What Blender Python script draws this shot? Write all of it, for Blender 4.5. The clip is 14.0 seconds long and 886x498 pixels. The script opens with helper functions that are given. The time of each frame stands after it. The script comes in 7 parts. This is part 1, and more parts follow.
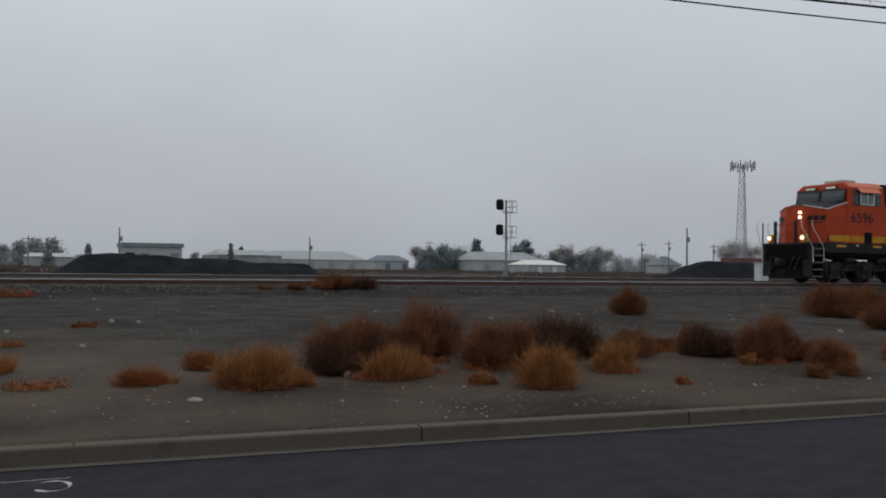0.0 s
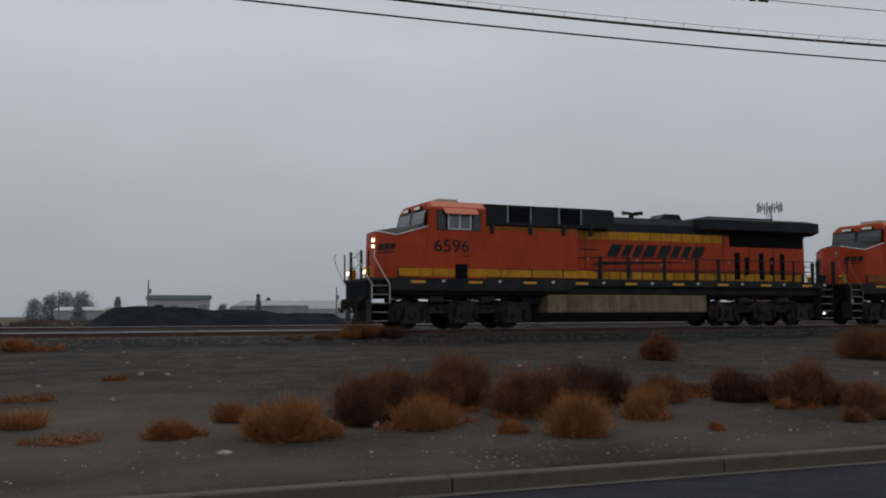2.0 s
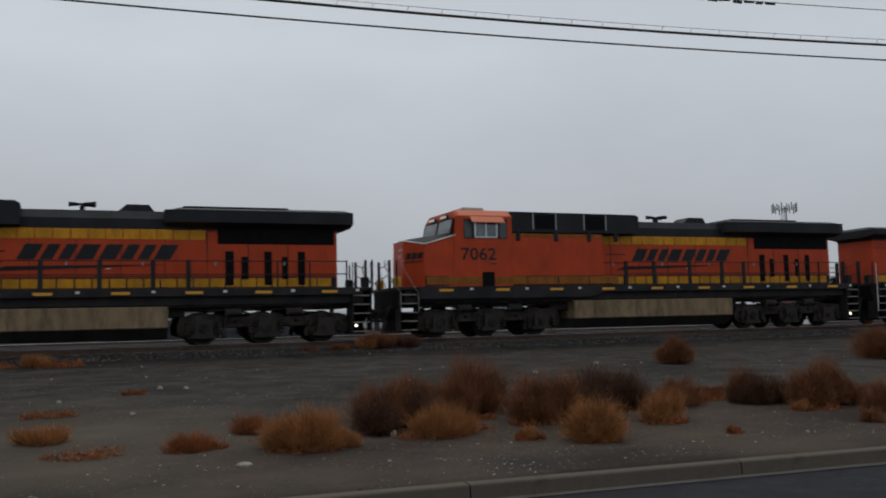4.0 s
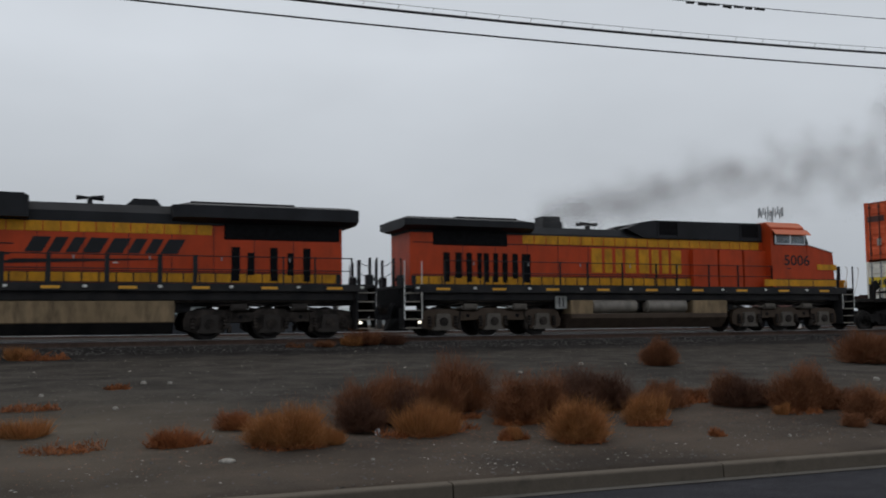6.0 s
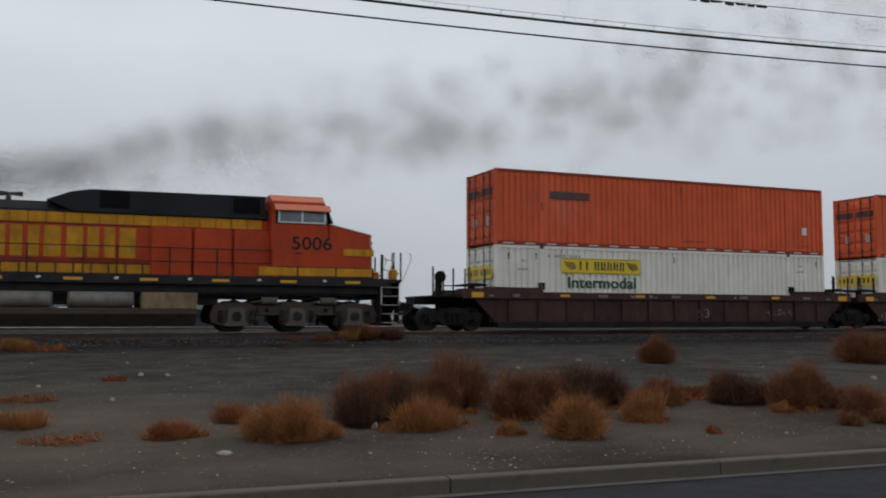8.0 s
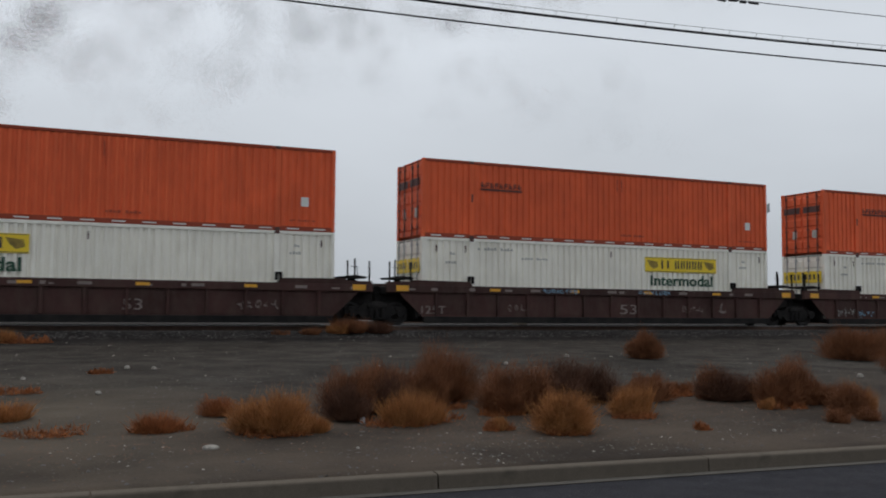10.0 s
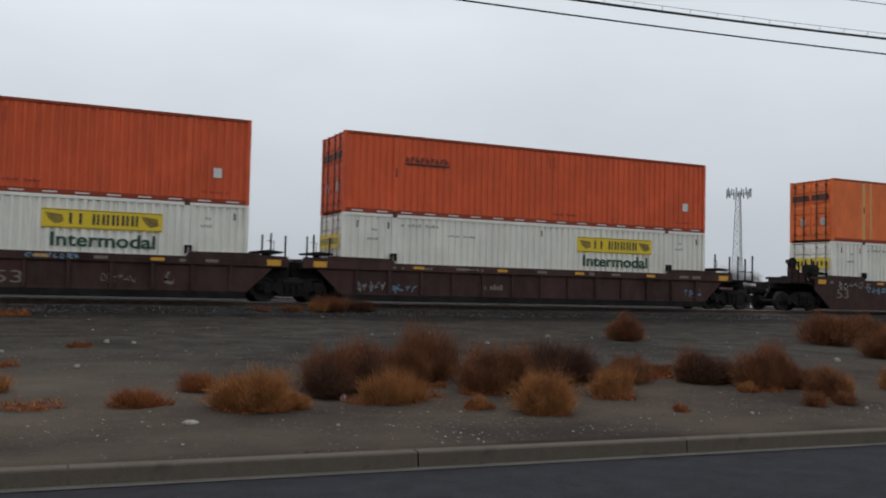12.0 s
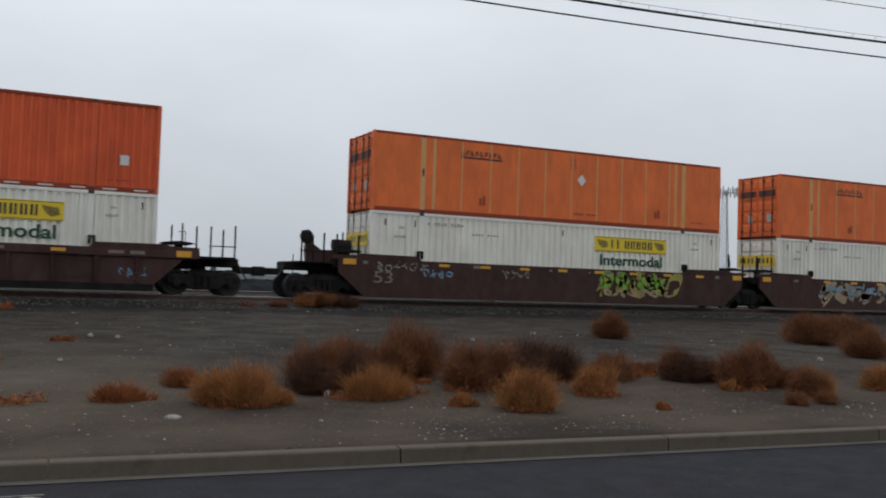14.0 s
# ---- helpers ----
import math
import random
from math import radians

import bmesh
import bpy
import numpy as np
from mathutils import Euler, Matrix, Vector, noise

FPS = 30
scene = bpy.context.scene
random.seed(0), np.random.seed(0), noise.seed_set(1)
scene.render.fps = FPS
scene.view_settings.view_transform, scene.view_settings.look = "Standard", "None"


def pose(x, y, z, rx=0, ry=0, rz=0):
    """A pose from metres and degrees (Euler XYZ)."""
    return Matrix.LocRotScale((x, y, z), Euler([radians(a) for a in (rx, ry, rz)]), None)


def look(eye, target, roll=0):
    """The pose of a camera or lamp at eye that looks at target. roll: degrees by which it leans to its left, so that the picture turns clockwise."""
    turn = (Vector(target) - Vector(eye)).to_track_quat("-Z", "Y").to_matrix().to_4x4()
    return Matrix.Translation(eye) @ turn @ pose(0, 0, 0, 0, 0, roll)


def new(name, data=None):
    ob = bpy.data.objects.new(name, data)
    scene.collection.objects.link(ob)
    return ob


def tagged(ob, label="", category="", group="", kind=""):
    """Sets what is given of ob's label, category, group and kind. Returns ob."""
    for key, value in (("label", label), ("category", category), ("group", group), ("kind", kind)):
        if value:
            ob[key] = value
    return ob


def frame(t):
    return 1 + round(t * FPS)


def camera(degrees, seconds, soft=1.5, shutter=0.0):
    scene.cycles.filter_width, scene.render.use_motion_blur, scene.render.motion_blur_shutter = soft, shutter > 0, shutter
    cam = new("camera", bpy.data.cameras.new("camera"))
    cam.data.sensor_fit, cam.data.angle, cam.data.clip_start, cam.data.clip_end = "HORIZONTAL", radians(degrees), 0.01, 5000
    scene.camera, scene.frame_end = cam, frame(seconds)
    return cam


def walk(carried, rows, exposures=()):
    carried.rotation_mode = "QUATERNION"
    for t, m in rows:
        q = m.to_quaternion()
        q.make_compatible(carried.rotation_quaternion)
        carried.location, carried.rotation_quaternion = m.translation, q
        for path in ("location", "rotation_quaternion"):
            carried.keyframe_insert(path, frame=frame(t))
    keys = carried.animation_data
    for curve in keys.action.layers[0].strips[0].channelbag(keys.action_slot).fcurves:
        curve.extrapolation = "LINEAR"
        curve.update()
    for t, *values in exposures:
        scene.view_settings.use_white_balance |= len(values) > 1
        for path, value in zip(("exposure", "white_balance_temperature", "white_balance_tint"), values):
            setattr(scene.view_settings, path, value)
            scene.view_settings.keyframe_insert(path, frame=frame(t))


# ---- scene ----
# ---------------------------------------------------------------- camera
EYE = 1.70
AIM = -24.56          # the track runs along x; the lens looks this much to its right
ROWS = [  # seconds, yaw, pitch, roll, and the sway of the hand in x, y, z
    (0.0, 0.07, 1.16, -0.69, 0.022, 0.026, -0.014), (0.5, 0.19, 1.64, -0.20, 0.017, 0.015, -0.001), (1.0, 0.40, 2.19, -0.10, 0.007, 0.014, -0.004),
    (1.5, 0.20, 2.95, 0.13, 0.006, 0.019, 0.002), (2.0, 1.72, 4.09, 0.24, 0.009, 0.025, -0.003), (2.2, 2.15, 4.30, 0.37, 0.006, 0.018, -0.002),
    (4.5, 2.66, 4.60, 1.45, -0.016, -0.062, 0.003), (5.0, 2.51, 4.54, 1.15, -0.006, -0.055, 0.005), (5.5, 2.26, 4.41, 0.91, -0.012, -0.053, 0.004),
    (6.0, 1.82, 4.50, 0.54, -0.012, -0.060, 0.009), (6.5, 1.66, 4.45, 0.26, -0.014, -0.057, 0.005), (7.0, 1.72, 4.30, 0.20, -0.016, -0.051, 0.005),
    (7.5, 1.72, 4.26, 0.07, -0.020, -0.047, 0.002), (8.0, 1.67, 4.21, -0.04, -0.019, -0.044, 0.0), (10.3, 0.73, 3.72, -0.57, 0.0, 0.022, 0.003),
    (10.5, 0.59, 3.60, -0.66, 0.004, 0.030, 0.002), (11.0, 0.43, 3.38, -0.77, 0.010, 0.058, -0.008), (11.5, 0.17, 2.99, -1.03, 0.005, 0.052, -0.008),
    (12.0, -0.19, 2.62, -1.34, -0.001, 0.045, -0.006), (12.5, -0.50, 2.32, -1.57, 0.0, 0.042, 0.001), (13.0, -0.73, 2.16, -1.78, 0.002, 0.041, 0.003),
    (13.5, -0.88, 2.13, -1.96, 0.010, 0.036, 0.001), (14.0, -0.98, 2.40, -1.82, 0.025, 0.023, 0.002)]
cam = camera(51.2, 14.0, soft=1.9, shutter=0.16)
walk(cam, [(t, pose(dx, dy, EYE + dz, 90 + p, r, AIM + y)) for t, y, p, r, dx, dy, dz in ROWS],
     exposures=[(0.0, -0.10), (1.0, -0.14), (1.5, -0.20), (2.2, -0.30), (4.3, -0.11), (6.0, -0.02), (8.0, 0.04), (10.5, 0.17), (12.5, 0.26), (14.0, 0.26)])

# ---------------------------------------------------------------- world and sun
SKY = 0.62
world = bpy.data.worlds.new("overcast_sky")
scene.world = world
world.use_nodes = True
wn, wl = world.node_tree.nodes, world.node_tree.links
wn.clear()
w_out = wn.new("ShaderNodeOutputWorld")
w_bg = wn.new("ShaderNodeBackground")
w_tc = wn.new("ShaderNodeTexCoord")
w_sep = wn.new("ShaderNodeSeparateXYZ")
w_ramp = wn.new("ShaderNodeValToRGB")
w_noise = wn.new("ShaderNodeTexNoise")
w_mulv = wn.new("ShaderNodeMapping")
w_cl = wn.new("ShaderNodeMapRange")
w_mix = wn.new("ShaderNodeMix")
w_sky = wn.new("ShaderNodeTexSky")
w_sky.sky_type = "NISHITA"
w_sky.sun_disc = False
w_sky.sun_elevation, w_sky.sun_rotation = radians(63), radians(0)
w_sky.dust_density, w_sky.air_density = 5.0, 1.5
w_mix2 = wn.new("ShaderNodeMix")
w_dim = wn.new("ShaderNodeVectorMath")
w_dim.operation = "SCALE"
w_dim.inputs["Scale"].default_value = 0.10
w_ramp.color_ramp.elements[0].position, w_ramp.color_ramp.elements[0].color = 0.0, (0.675, 0.73, 0.80, 1)
w_ramp.color_ramp.elements[1].position, w_ramp.color_ramp.elements[1].color = 1.0, (0.77, 0.82, 0.885, 1)
w_e = w_ramp.color_ramp.elements.new(0.28)
w_e.color = (1.03, 1.10, 1.19, 1)
w_mix.data_type = w_mix2.data_type = "RGBA"
w_mix.blend_type = "MULTIPLY"
w_mix.inputs[0].default_value = 1.0
w_noise.inputs["Scale"].default_value, w_noise.inputs["Detail"].default_value = 2.6, 4.0
w_mulv.inputs["Scale"].default_value = (1, 1, 2.2)
for k, v in (("From Min", 0.3), ("From Max", 0.7), ("To Min", 0.93), ("To Max", 1.06)):
    w_cl.inputs[k].default_value = v
wl.new(w_tc.outputs["Generated"], w_sep.inputs[0])
wl.new(w_sep.outputs["Z"], w_ramp.inputs[0])
wl.new(w_tc.outputs["Generated"], w_mulv.inputs["Vector"])
wl.new(w_mulv.outputs[0], w_noise.inputs["Vector"])
wl.new(w_noise.outputs["Fac"], w_cl.inputs["Value"])
wl.new(w_ramp.outputs["Color"], w_mix.inputs[6])
wl.new(w_cl.outputs[0], w_mix.inputs[7])
wl.new(w_sky.outputs[0], w_dim.inputs[0])
wl.new(w_mix.outputs[2], w_mix2.inputs[6])
wl.new(w_dim.outputs[0], w_mix2.inputs[7])
w_mix2.inputs[0].default_value = 0.06
wl.new(w_mix2.outputs[2], w_bg.inputs["Color"])
w_bg.inputs["Strength"].default_value = SKY
wl.new(w_bg.outputs[0], w_out.inputs["Surface"])

sun = new("sun", bpy.data.lights.new("sun", "SUN"))
sun.data.energy, sun.data.angle, sun.data.color = 0.75, radians(60), (1.0, 0.96, 0.9)
sun.matrix_world = look((5, 75, 90), (10, 30, 0))

# ---------------------------------------------------------------- materials
def mat(name, rgb, rough=0.6, metal=0.0, scale=2.0, vary=0.25, dirt=None, dirt_amount=0.0, bump=0.1,
        grain=60.0, streak=0.0, each=0.0, spec=0.5):
    """A surface with stains at one scale, grain and relief at another, and streaks of dirt that run down."""
    m = bpy.data.materials.new(name)
    m.use_nodes = True
    n, l = m.node_tree.nodes, m.node_tree.links
    b = n["Principled BSDF"]
    b.inputs["Roughness"].default_value, b.inputs["Metallic"].default_value = rough, metal
    b.inputs["Specular IOR Level"].default_value = spec
    tc = n.new("ShaderNodeTexCoord")
    big, fine = n.new("ShaderNodeTexNoise"), n.new("ShaderNodeTexNoise")
    big.inputs["Scale"].default_value, big.inputs["Detail"].default_value = scale, 6
    fine.inputs["Scale"].default_value, fine.inputs["Detail"].default_value = grain, 3
    l.new(tc.outputs["Object"], big.inputs["Vector"])
    l.new(tc.outputs["Object"], fine.inputs["Vector"])
    val = n.new("ShaderNodeMapRange")
    for k, v in (("From Min", 0.3), ("From Max", 0.7), ("To Min", 1 - vary), ("To Max", 1 + vary)):
        val.inputs[k].default_value = v
    l.new(big.outputs["Fac"], val.inputs["Value"])
    g = n.new("ShaderNodeMapRange")
    for k, v in (("From Min", 0.3), ("From Max", 0.7), ("To Min", 1 - vary * 0.5), ("To Max", 1 + vary * 0.5)):
        g.inputs[k].default_value = v
    l.new(fine.outputs["Fac"], g.inputs["Value"])
    mul = n.new("ShaderNodeMath")
    mul.operation = "MULTIPLY"
    l.new(val.outputs[0], mul.inputs[0])
    l.new(g.outputs[0], mul.inputs[1])
    last = mul.outputs[0]
    if each:
        oi, em, mm = n.new("ShaderNodeObjectInfo"), n.new("ShaderNodeMapRange"), n.new("ShaderNodeMath")
        em.inputs["To Min"].default_value, em.inputs["To Max"].default_value = 1 - each, 1 + each
        l.new(oi.outputs["Random"], em.inputs["Value"])
        mm.operation = "MULTIPLY"
        l.new(last, mm.inputs[0])
        l.new(em.outputs[0], mm.inputs[1])
        last = mm.outputs[0]
    sc = n.new("ShaderNodeVectorMath")
    sc.operation = "SCALE"
    sc.inputs[0].default_value = rgb
    l.new(last, sc.inputs["Scale"])
    colour = sc.outputs[0]
    if dirt:
        dm, dn, mp, mx = (n.new("ShaderNodeMapRange"), n.new("ShaderNodeTexNoise"), n.new("ShaderNodeMapping"),
                          n.new("ShaderNodeMix"))
        mp.inputs["Scale"].default_value = (1, 1, 1 - 0.93 * streak)
        dn.inputs["Scale"].default_value, dn.inputs["Detail"].default_value = scale * (1 + 3 * streak), 8
        dn.inputs["Roughness"].default_value = 0.7
        l.new(tc.outputs["Object"], mp.inputs["Vector"])
        l.new(mp.outputs[0], dn.inputs["Vector"])
        dm.inputs["From Min"].default_value, dm.inputs["From Max"].default_value = 0.42, 0.72
        dm.inputs["To Max"].default_value = dirt_amount
        l.new(dn.outputs["Fac"], dm.inputs["Value"])
        mx.data_type = "RGBA"
        l.new(dm.outputs[0], mx.inputs[0])
        l.new(colour, mx.inputs[6])
        mx.inputs[7].default_value = (*dirt, 1)
        colour = mx.outputs[2]
    l.new(colour, b.inputs["Base Color"])
    if bump:
        bp = n.new("ShaderNodeBump")
        bp.inputs["Strength"].default_value, bp.inputs["Distance"].default_value = bump, 0.02
        l.new(fine.outputs["Fac"], bp.inputs["Height"])
        l.new(bp.outputs[0], b.inputs["Normal"])
    return m


def glow(name, rgb, strength):
    m = mat(name, (0.8, 0.8, 0.75), 0.3, vary=0.02, bump=0)
    b = m.node_tree.nodes["Principled BSDF"]
    b.inputs["Emission Color"].default_value, b.inputs["Emission Strength"].default_value = (*rgb, 1), strength
    return m


GRIME = (0.045, 0.035, 0.028)
M_ORANGE = mat("loco_orange_paint", (0.50, 0.056, 0.011), 0.5, scale=0.9, vary=0.12, dirt=(0.16, 0.03, 0.012), dirt_amount=0.45, streak=0.7, bump=0.02, spec=0.25)
M_ORANGE_ROOF = mat("paler_orange_roof", (0.72, 0.20, 0.10), 0.6, scale=1.5, vary=0.12, dirt=GRIME, dirt_amount=0.3, bump=0.02)
M_YELLOW = mat("loco_yellow_paint", (0.62, 0.285, 0.010), 0.55, scale=1.4, vary=0.18, dirt=(0.12, 0.05, 0.015), dirt_amount=0.55, streak=0.6, bump=0.02, spec=0.25)
M_BLACK = mat("loco_black_paint", (0.015, 0.016, 0.019), 0.6, scale=1.2, vary=0.35, bump=0.03, spec=0.25)
# black of grilles and pilots, also painted shade for openings
M_VOID = mat("grille_and_shade_black", (0.007, 0.007, 0.008), 0.8, scale=8, vary=0.4, bump=0.1, spec=0.1)
M_SILL = mat("dark_grey_sill", (0.022, 0.022, 0.024), 0.7, scale=1.5, vary=0.3, dirt=(0.05, 0.042, 0.034), dirt_amount=0.4, bump=0.03, spec=0.2)
M_TRUCK = mat("grimy_cast_steel", (0.026, 0.022, 0.020), 0.85, scale=3, vary=0.4, dirt=(0.085, 0.066, 0.052), dirt_amount=0.5, bump=0.15, spec=0.15)
M_TRUCK_DUSTY = mat("dusty_cast_steel", (0.088, 0.064, 0.048), 0.85, scale=3, vary=0.35, dirt=(0.02, 0.017, 0.015), dirt_amount=0.6, bump=0.15, spec=0.15)
M_WHEEL = mat("worn_wheel_steel", (0.022, 0.019, 0.018), 0.65, 0.1, scale=5, vary=0.3, bump=0.05)
M_TREAD = mat("bright_rail_steel", (0.42, 0.43, 0.45), 0.45, 0.6, scale=6, vary=0.2, bump=0.02)
M_TANK = mat("dusty_fuel_tank", (0.25, 0.18, 0.105), 0.8, scale=0.9, vary=0.25, dirt=(0.05, 0.04, 0.03), dirt_amount=0.8, streak=0.8, bump=0.05, spec=0.2)
M_AIR = mat("air_reservoir_grey", (0.22, 0.195, 0.165), 0.55, scale=2, vary=0.2, dirt=GRIME, dirt_amount=0.5, streak=0.4)
M_WHITE = mat("white_paint", (0.75, 0.75, 0.72), 0.5, scale=3, vary=0.08, dirt=(0.3, 0.26, 0.2), dirt_amount=0.35, bump=0.01)
M_SILVER = mat("aluminium_frame", (0.6, 0.61, 0.62), 0.35, 0.8, scale=4, vary=0.1, bump=0.01)
M_GLASS = mat("dark_window_glass", (0.30, 0.34, 0.36), 0.06, scale=1, vary=0.2, bump=0, spec=0.8)
M_GLASSL = mat("sky_lit_window_glass", (0.75, 0.82, 0.86), 0.05, scale=1, vary=0.2, bump=0, spec=0.9)
for glass in (M_GLASS, M_GLASSL):
    glass.node_tree.nodes["Principled BSDF"].inputs["Transmission Weight"].default_value = 0.9
# grey that stands for dim daylight inside the cab
M_INTERIOR = mat("cab_daylight_grey", (0.10, 0.11, 0.12), 0.8, scale=3, vary=0.4, bump=0)
M_HEAD = glow("lit_headlight", (1.0, 0.80, 0.52), 3.2)
M_BEIGE = mat("beige_roof_unit", (0.40, 0.36, 0.31), 0.7, scale=2, vary=0.15, dirt=GRIME, dirt_amount=0.3, bump=0.02)
M_FADED = mat("grimy_faded_stripe", (0.30, 0.105, 0.012), 0.6, scale=1.4, vary=0.2, dirt=(0.07, 0.035, 0.018), dirt_amount=0.7, streak=0.5, bump=0.02, spec=0.2)
M_TRUCK_GREY = mat("greasy_grey_casting", (0.044, 0.038, 0.034), 0.8, scale=4, vary=0.4, dirt=(0.018, 0.015, 0.013), dirt_amount=0.7, bump=0.15, spec=0.2)
M_DUST = mat("pale_dusty_casting", (0.155, 0.138, 0.12), 0.9, scale=4, vary=0.35, dirt=(0.025, 0.02, 0.017), dirt_amount=0.7, bump=0.15, spec=0.1)
M_LAMP = glow("lit_ground_light", (1.0, 0.92, 0.75), 2.2)
M_NUMBER = glow("lit_number_board", (0.9, 0.7, 0.2), 0.10)
M_C_ORANGE = mat("container_orange", (0.76, 0.132, 0.046), 0.55, scale=0.7, vary=0.10, dirt=(0.42, 0.065, 0.03), dirt_amount=0.45, streak=0.8, each=0.06, bump=0.02, spec=0.25)
M_C_ORANGE2 = mat("faded_container_orange", (0.86, 0.19, 0.05), 0.55, scale=0.8, vary=0.10, dirt=(0.52, 0.12, 0.045), dirt_amount=0.6, streak=0.8, bump=0.02, spec=0.25)
M_C_SEAM = mat("ochre_seam", (0.72, 0.40, 0.15), 0.6, scale=3, vary=0.2, dirt=(0.3, 0.1, 0.04), dirt_amount=0.4)
# rail colour darkened to draw the shadow line between stacked boxes
M_C_EDGE = mat("shade_dark_container_rail", (0.34, 0.062, 0.03), 0.6, scale=1.5, vary=0.25, dirt=(0.09, 0.03, 0.02), dirt_amount=0.6, bump=0.02, spec=0.2)
M_C_WHITE = mat("container_white", (0.89, 0.865, 0.775), 0.5, scale=0.9, vary=0.06, dirt=(0.50, 0.45, 0.34), dirt_amount=0.28, streak=0.85, each=0.03, bump=0.02)
M_C_DARK = mat("container_dark_marks", (0.075, 0.028, 0.022), 0.6, scale=4, vary=0.3)
M_C_GREY = mat("faint_grey_marks", (0.42, 0.42, 0.39), 0.6, scale=5, vary=0.2)
M_C_RUST = mat("faint_rust_marks", (0.36, 0.055, 0.022), 0.6, scale=5, vary=0.2)
M_GREEN = mat("green_lettering", (0.010, 0.060, 0.032), 0.5, scale=3, vary=0.15, bump=0)
M_GUTTER = mat("pale_gutter_concrete", (0.145, 0.133, 0.117), 0.9, scale=2.0, vary=0.3, dirt=(0.08, 0.07, 0.06), dirt_amount=0.6, grain=70, bump=0.2, spec=0.15)
M_SIGN = mat("yellow_sign_panel", (0.84, 0.60, 0.02), 0.5, scale=2, vary=0.1, dirt=(0.4, 0.29, 0.05), dirt_amount=0.3, bump=0.01)
M_SIGNDARK = mat("sign_dark_shapes", (0.07, 0.055, 0.03), 0.6, scale=3, vary=0.2, bump=0)
M_SIGNSHAPE = mat("sign_olive_shapes", (0.26, 0.18, 0.03), 0.6, scale=5, vary=0.4, bump=0)
M_WELL = mat("well_car_brown", (0.054, 0.025, 0.022), 0.75, scale=1.1, vary=0.25, dirt=(0.085, 0.062, 0.05), dirt_amount=0.5, streak=0.6, bump=0.05, spec=0.2, each=0.22)
M_WELL_DK = mat("well_car_black_steel", (0.013, 0.012, 0.012), 0.8, scale=2, vary=0.3, dirt=(0.04, 0.034, 0.028), dirt_amount=0.4, bump=0.08, spec=0.15)
M_REFLECT = mat("yellow_reflector", (0.75, 0.36, 0.02), 0.4, scale=3, vary=0.12, dirt=GRIME, dirt_amount=0.2, bump=0)
M_CHALK = mat("pale_stencil", (0.22, 0.18, 0.165), 0.7, scale=5, vary=0.3, dirt=(0.1, 0.06, 0.05), dirt_amount=0.6, bump=0)
M_GR_GREEN = mat("graffiti_green", (0.18, 0.34, 0.03), 0.6, scale=3, vary=0.3, bump=0)
M_GR_LIME = mat("graffiti_olive", (0.28, 0.25, 0.05), 0.6, scale=3, vary=0.3, bump=0)
M_GR_BLUE = mat("graffiti_blue", (0.14, 0.24, 0.33), 0.6, scale=3, vary=0.3, bump=0)
M_GR_PALE = mat("graffiti_pale", (0.26, 0.26, 0.245), 0.6, scale=3, vary=0.35, bump=0)
M_GR_TAN = mat("graffiti_tan", (0.33, 0.24, 0.13), 0.6, scale=3, vary=0.35, bump=0)

M_ASPHALT = mat("worn_asphalt", (0.030, 0.030, 0.036), 0.9, scale=2.8, vary=0.13, dirt=(0.050, 0.050, 0.058), dirt_amount=0.4, grain=150, bump=0.7, spec=0.12)
M_KERB = mat("kerb_concrete", (0.125, 0.104, 0.082), 0.9, scale=2.2, vary=0.22, dirt=(0.055, 0.047, 0.037), dirt_amount=0.8, grain=90, each=0.06, bump=0.25, spec=0.15)
M_TIE = mat("weathered_tie", (0.065, 0.052, 0.042), 0.9, scale=4, vary=0.3, each=0.25, bump=0.3)
M_RAILSIDE = mat("rusty_rail", (0.085, 0.05, 0.035), 0.75, scale=5, vary=0.3, bump=0.1)
M_STONE = mat("pale_stones", (0.27, 0.25, 0.22), 0.9, scale=9, vary=0.5, bump=0.2)
M_GRAVEL = mat("dark_ballast_stones", (0.085, 0.078, 0.074), 0.9, scale=7, vary=0.6, bump=0.2)
M_LITTER = mat("dry_leaf_litter", (0.15, 0.062, 0.026), 0.85, scale=9, vary=0.4, bump=0)
M_PILE = mat("black_crushed_rock", (0.012, 0.014, 0.018), 0.95, scale=0.6, vary=0.25, dirt=(0.026, 0.028, 0.032), dirt_amount=0.5, grain=12, bump=0.8, spec=0.08)
M_GALV = mat("galvanised_steel", (0.30, 0.31, 0.32), 0.5, 0.5, scale=2, vary=0.15, bump=0.02)
# wood grey lifted for the haze over the far poles
M_POLE = mat("hazed_utility_wood", (0.24, 0.225, 0.21), 0.9, scale=3, vary=0.25, bump=0.2)
M_CABLE = mat("black_cable", (0.02, 0.02, 0.022), 0.6, scale=4, vary=0.2, bump=0)
M_SMOKE = mat("soot_smoke", (0.44, 0.425, 0.425), 0.95, scale=1, vary=0.2, bump=0, spec=0.1)
M_SMOKE.node_tree.nodes["Principled BSDF"].inputs["Alpha"].default_value = 0.40


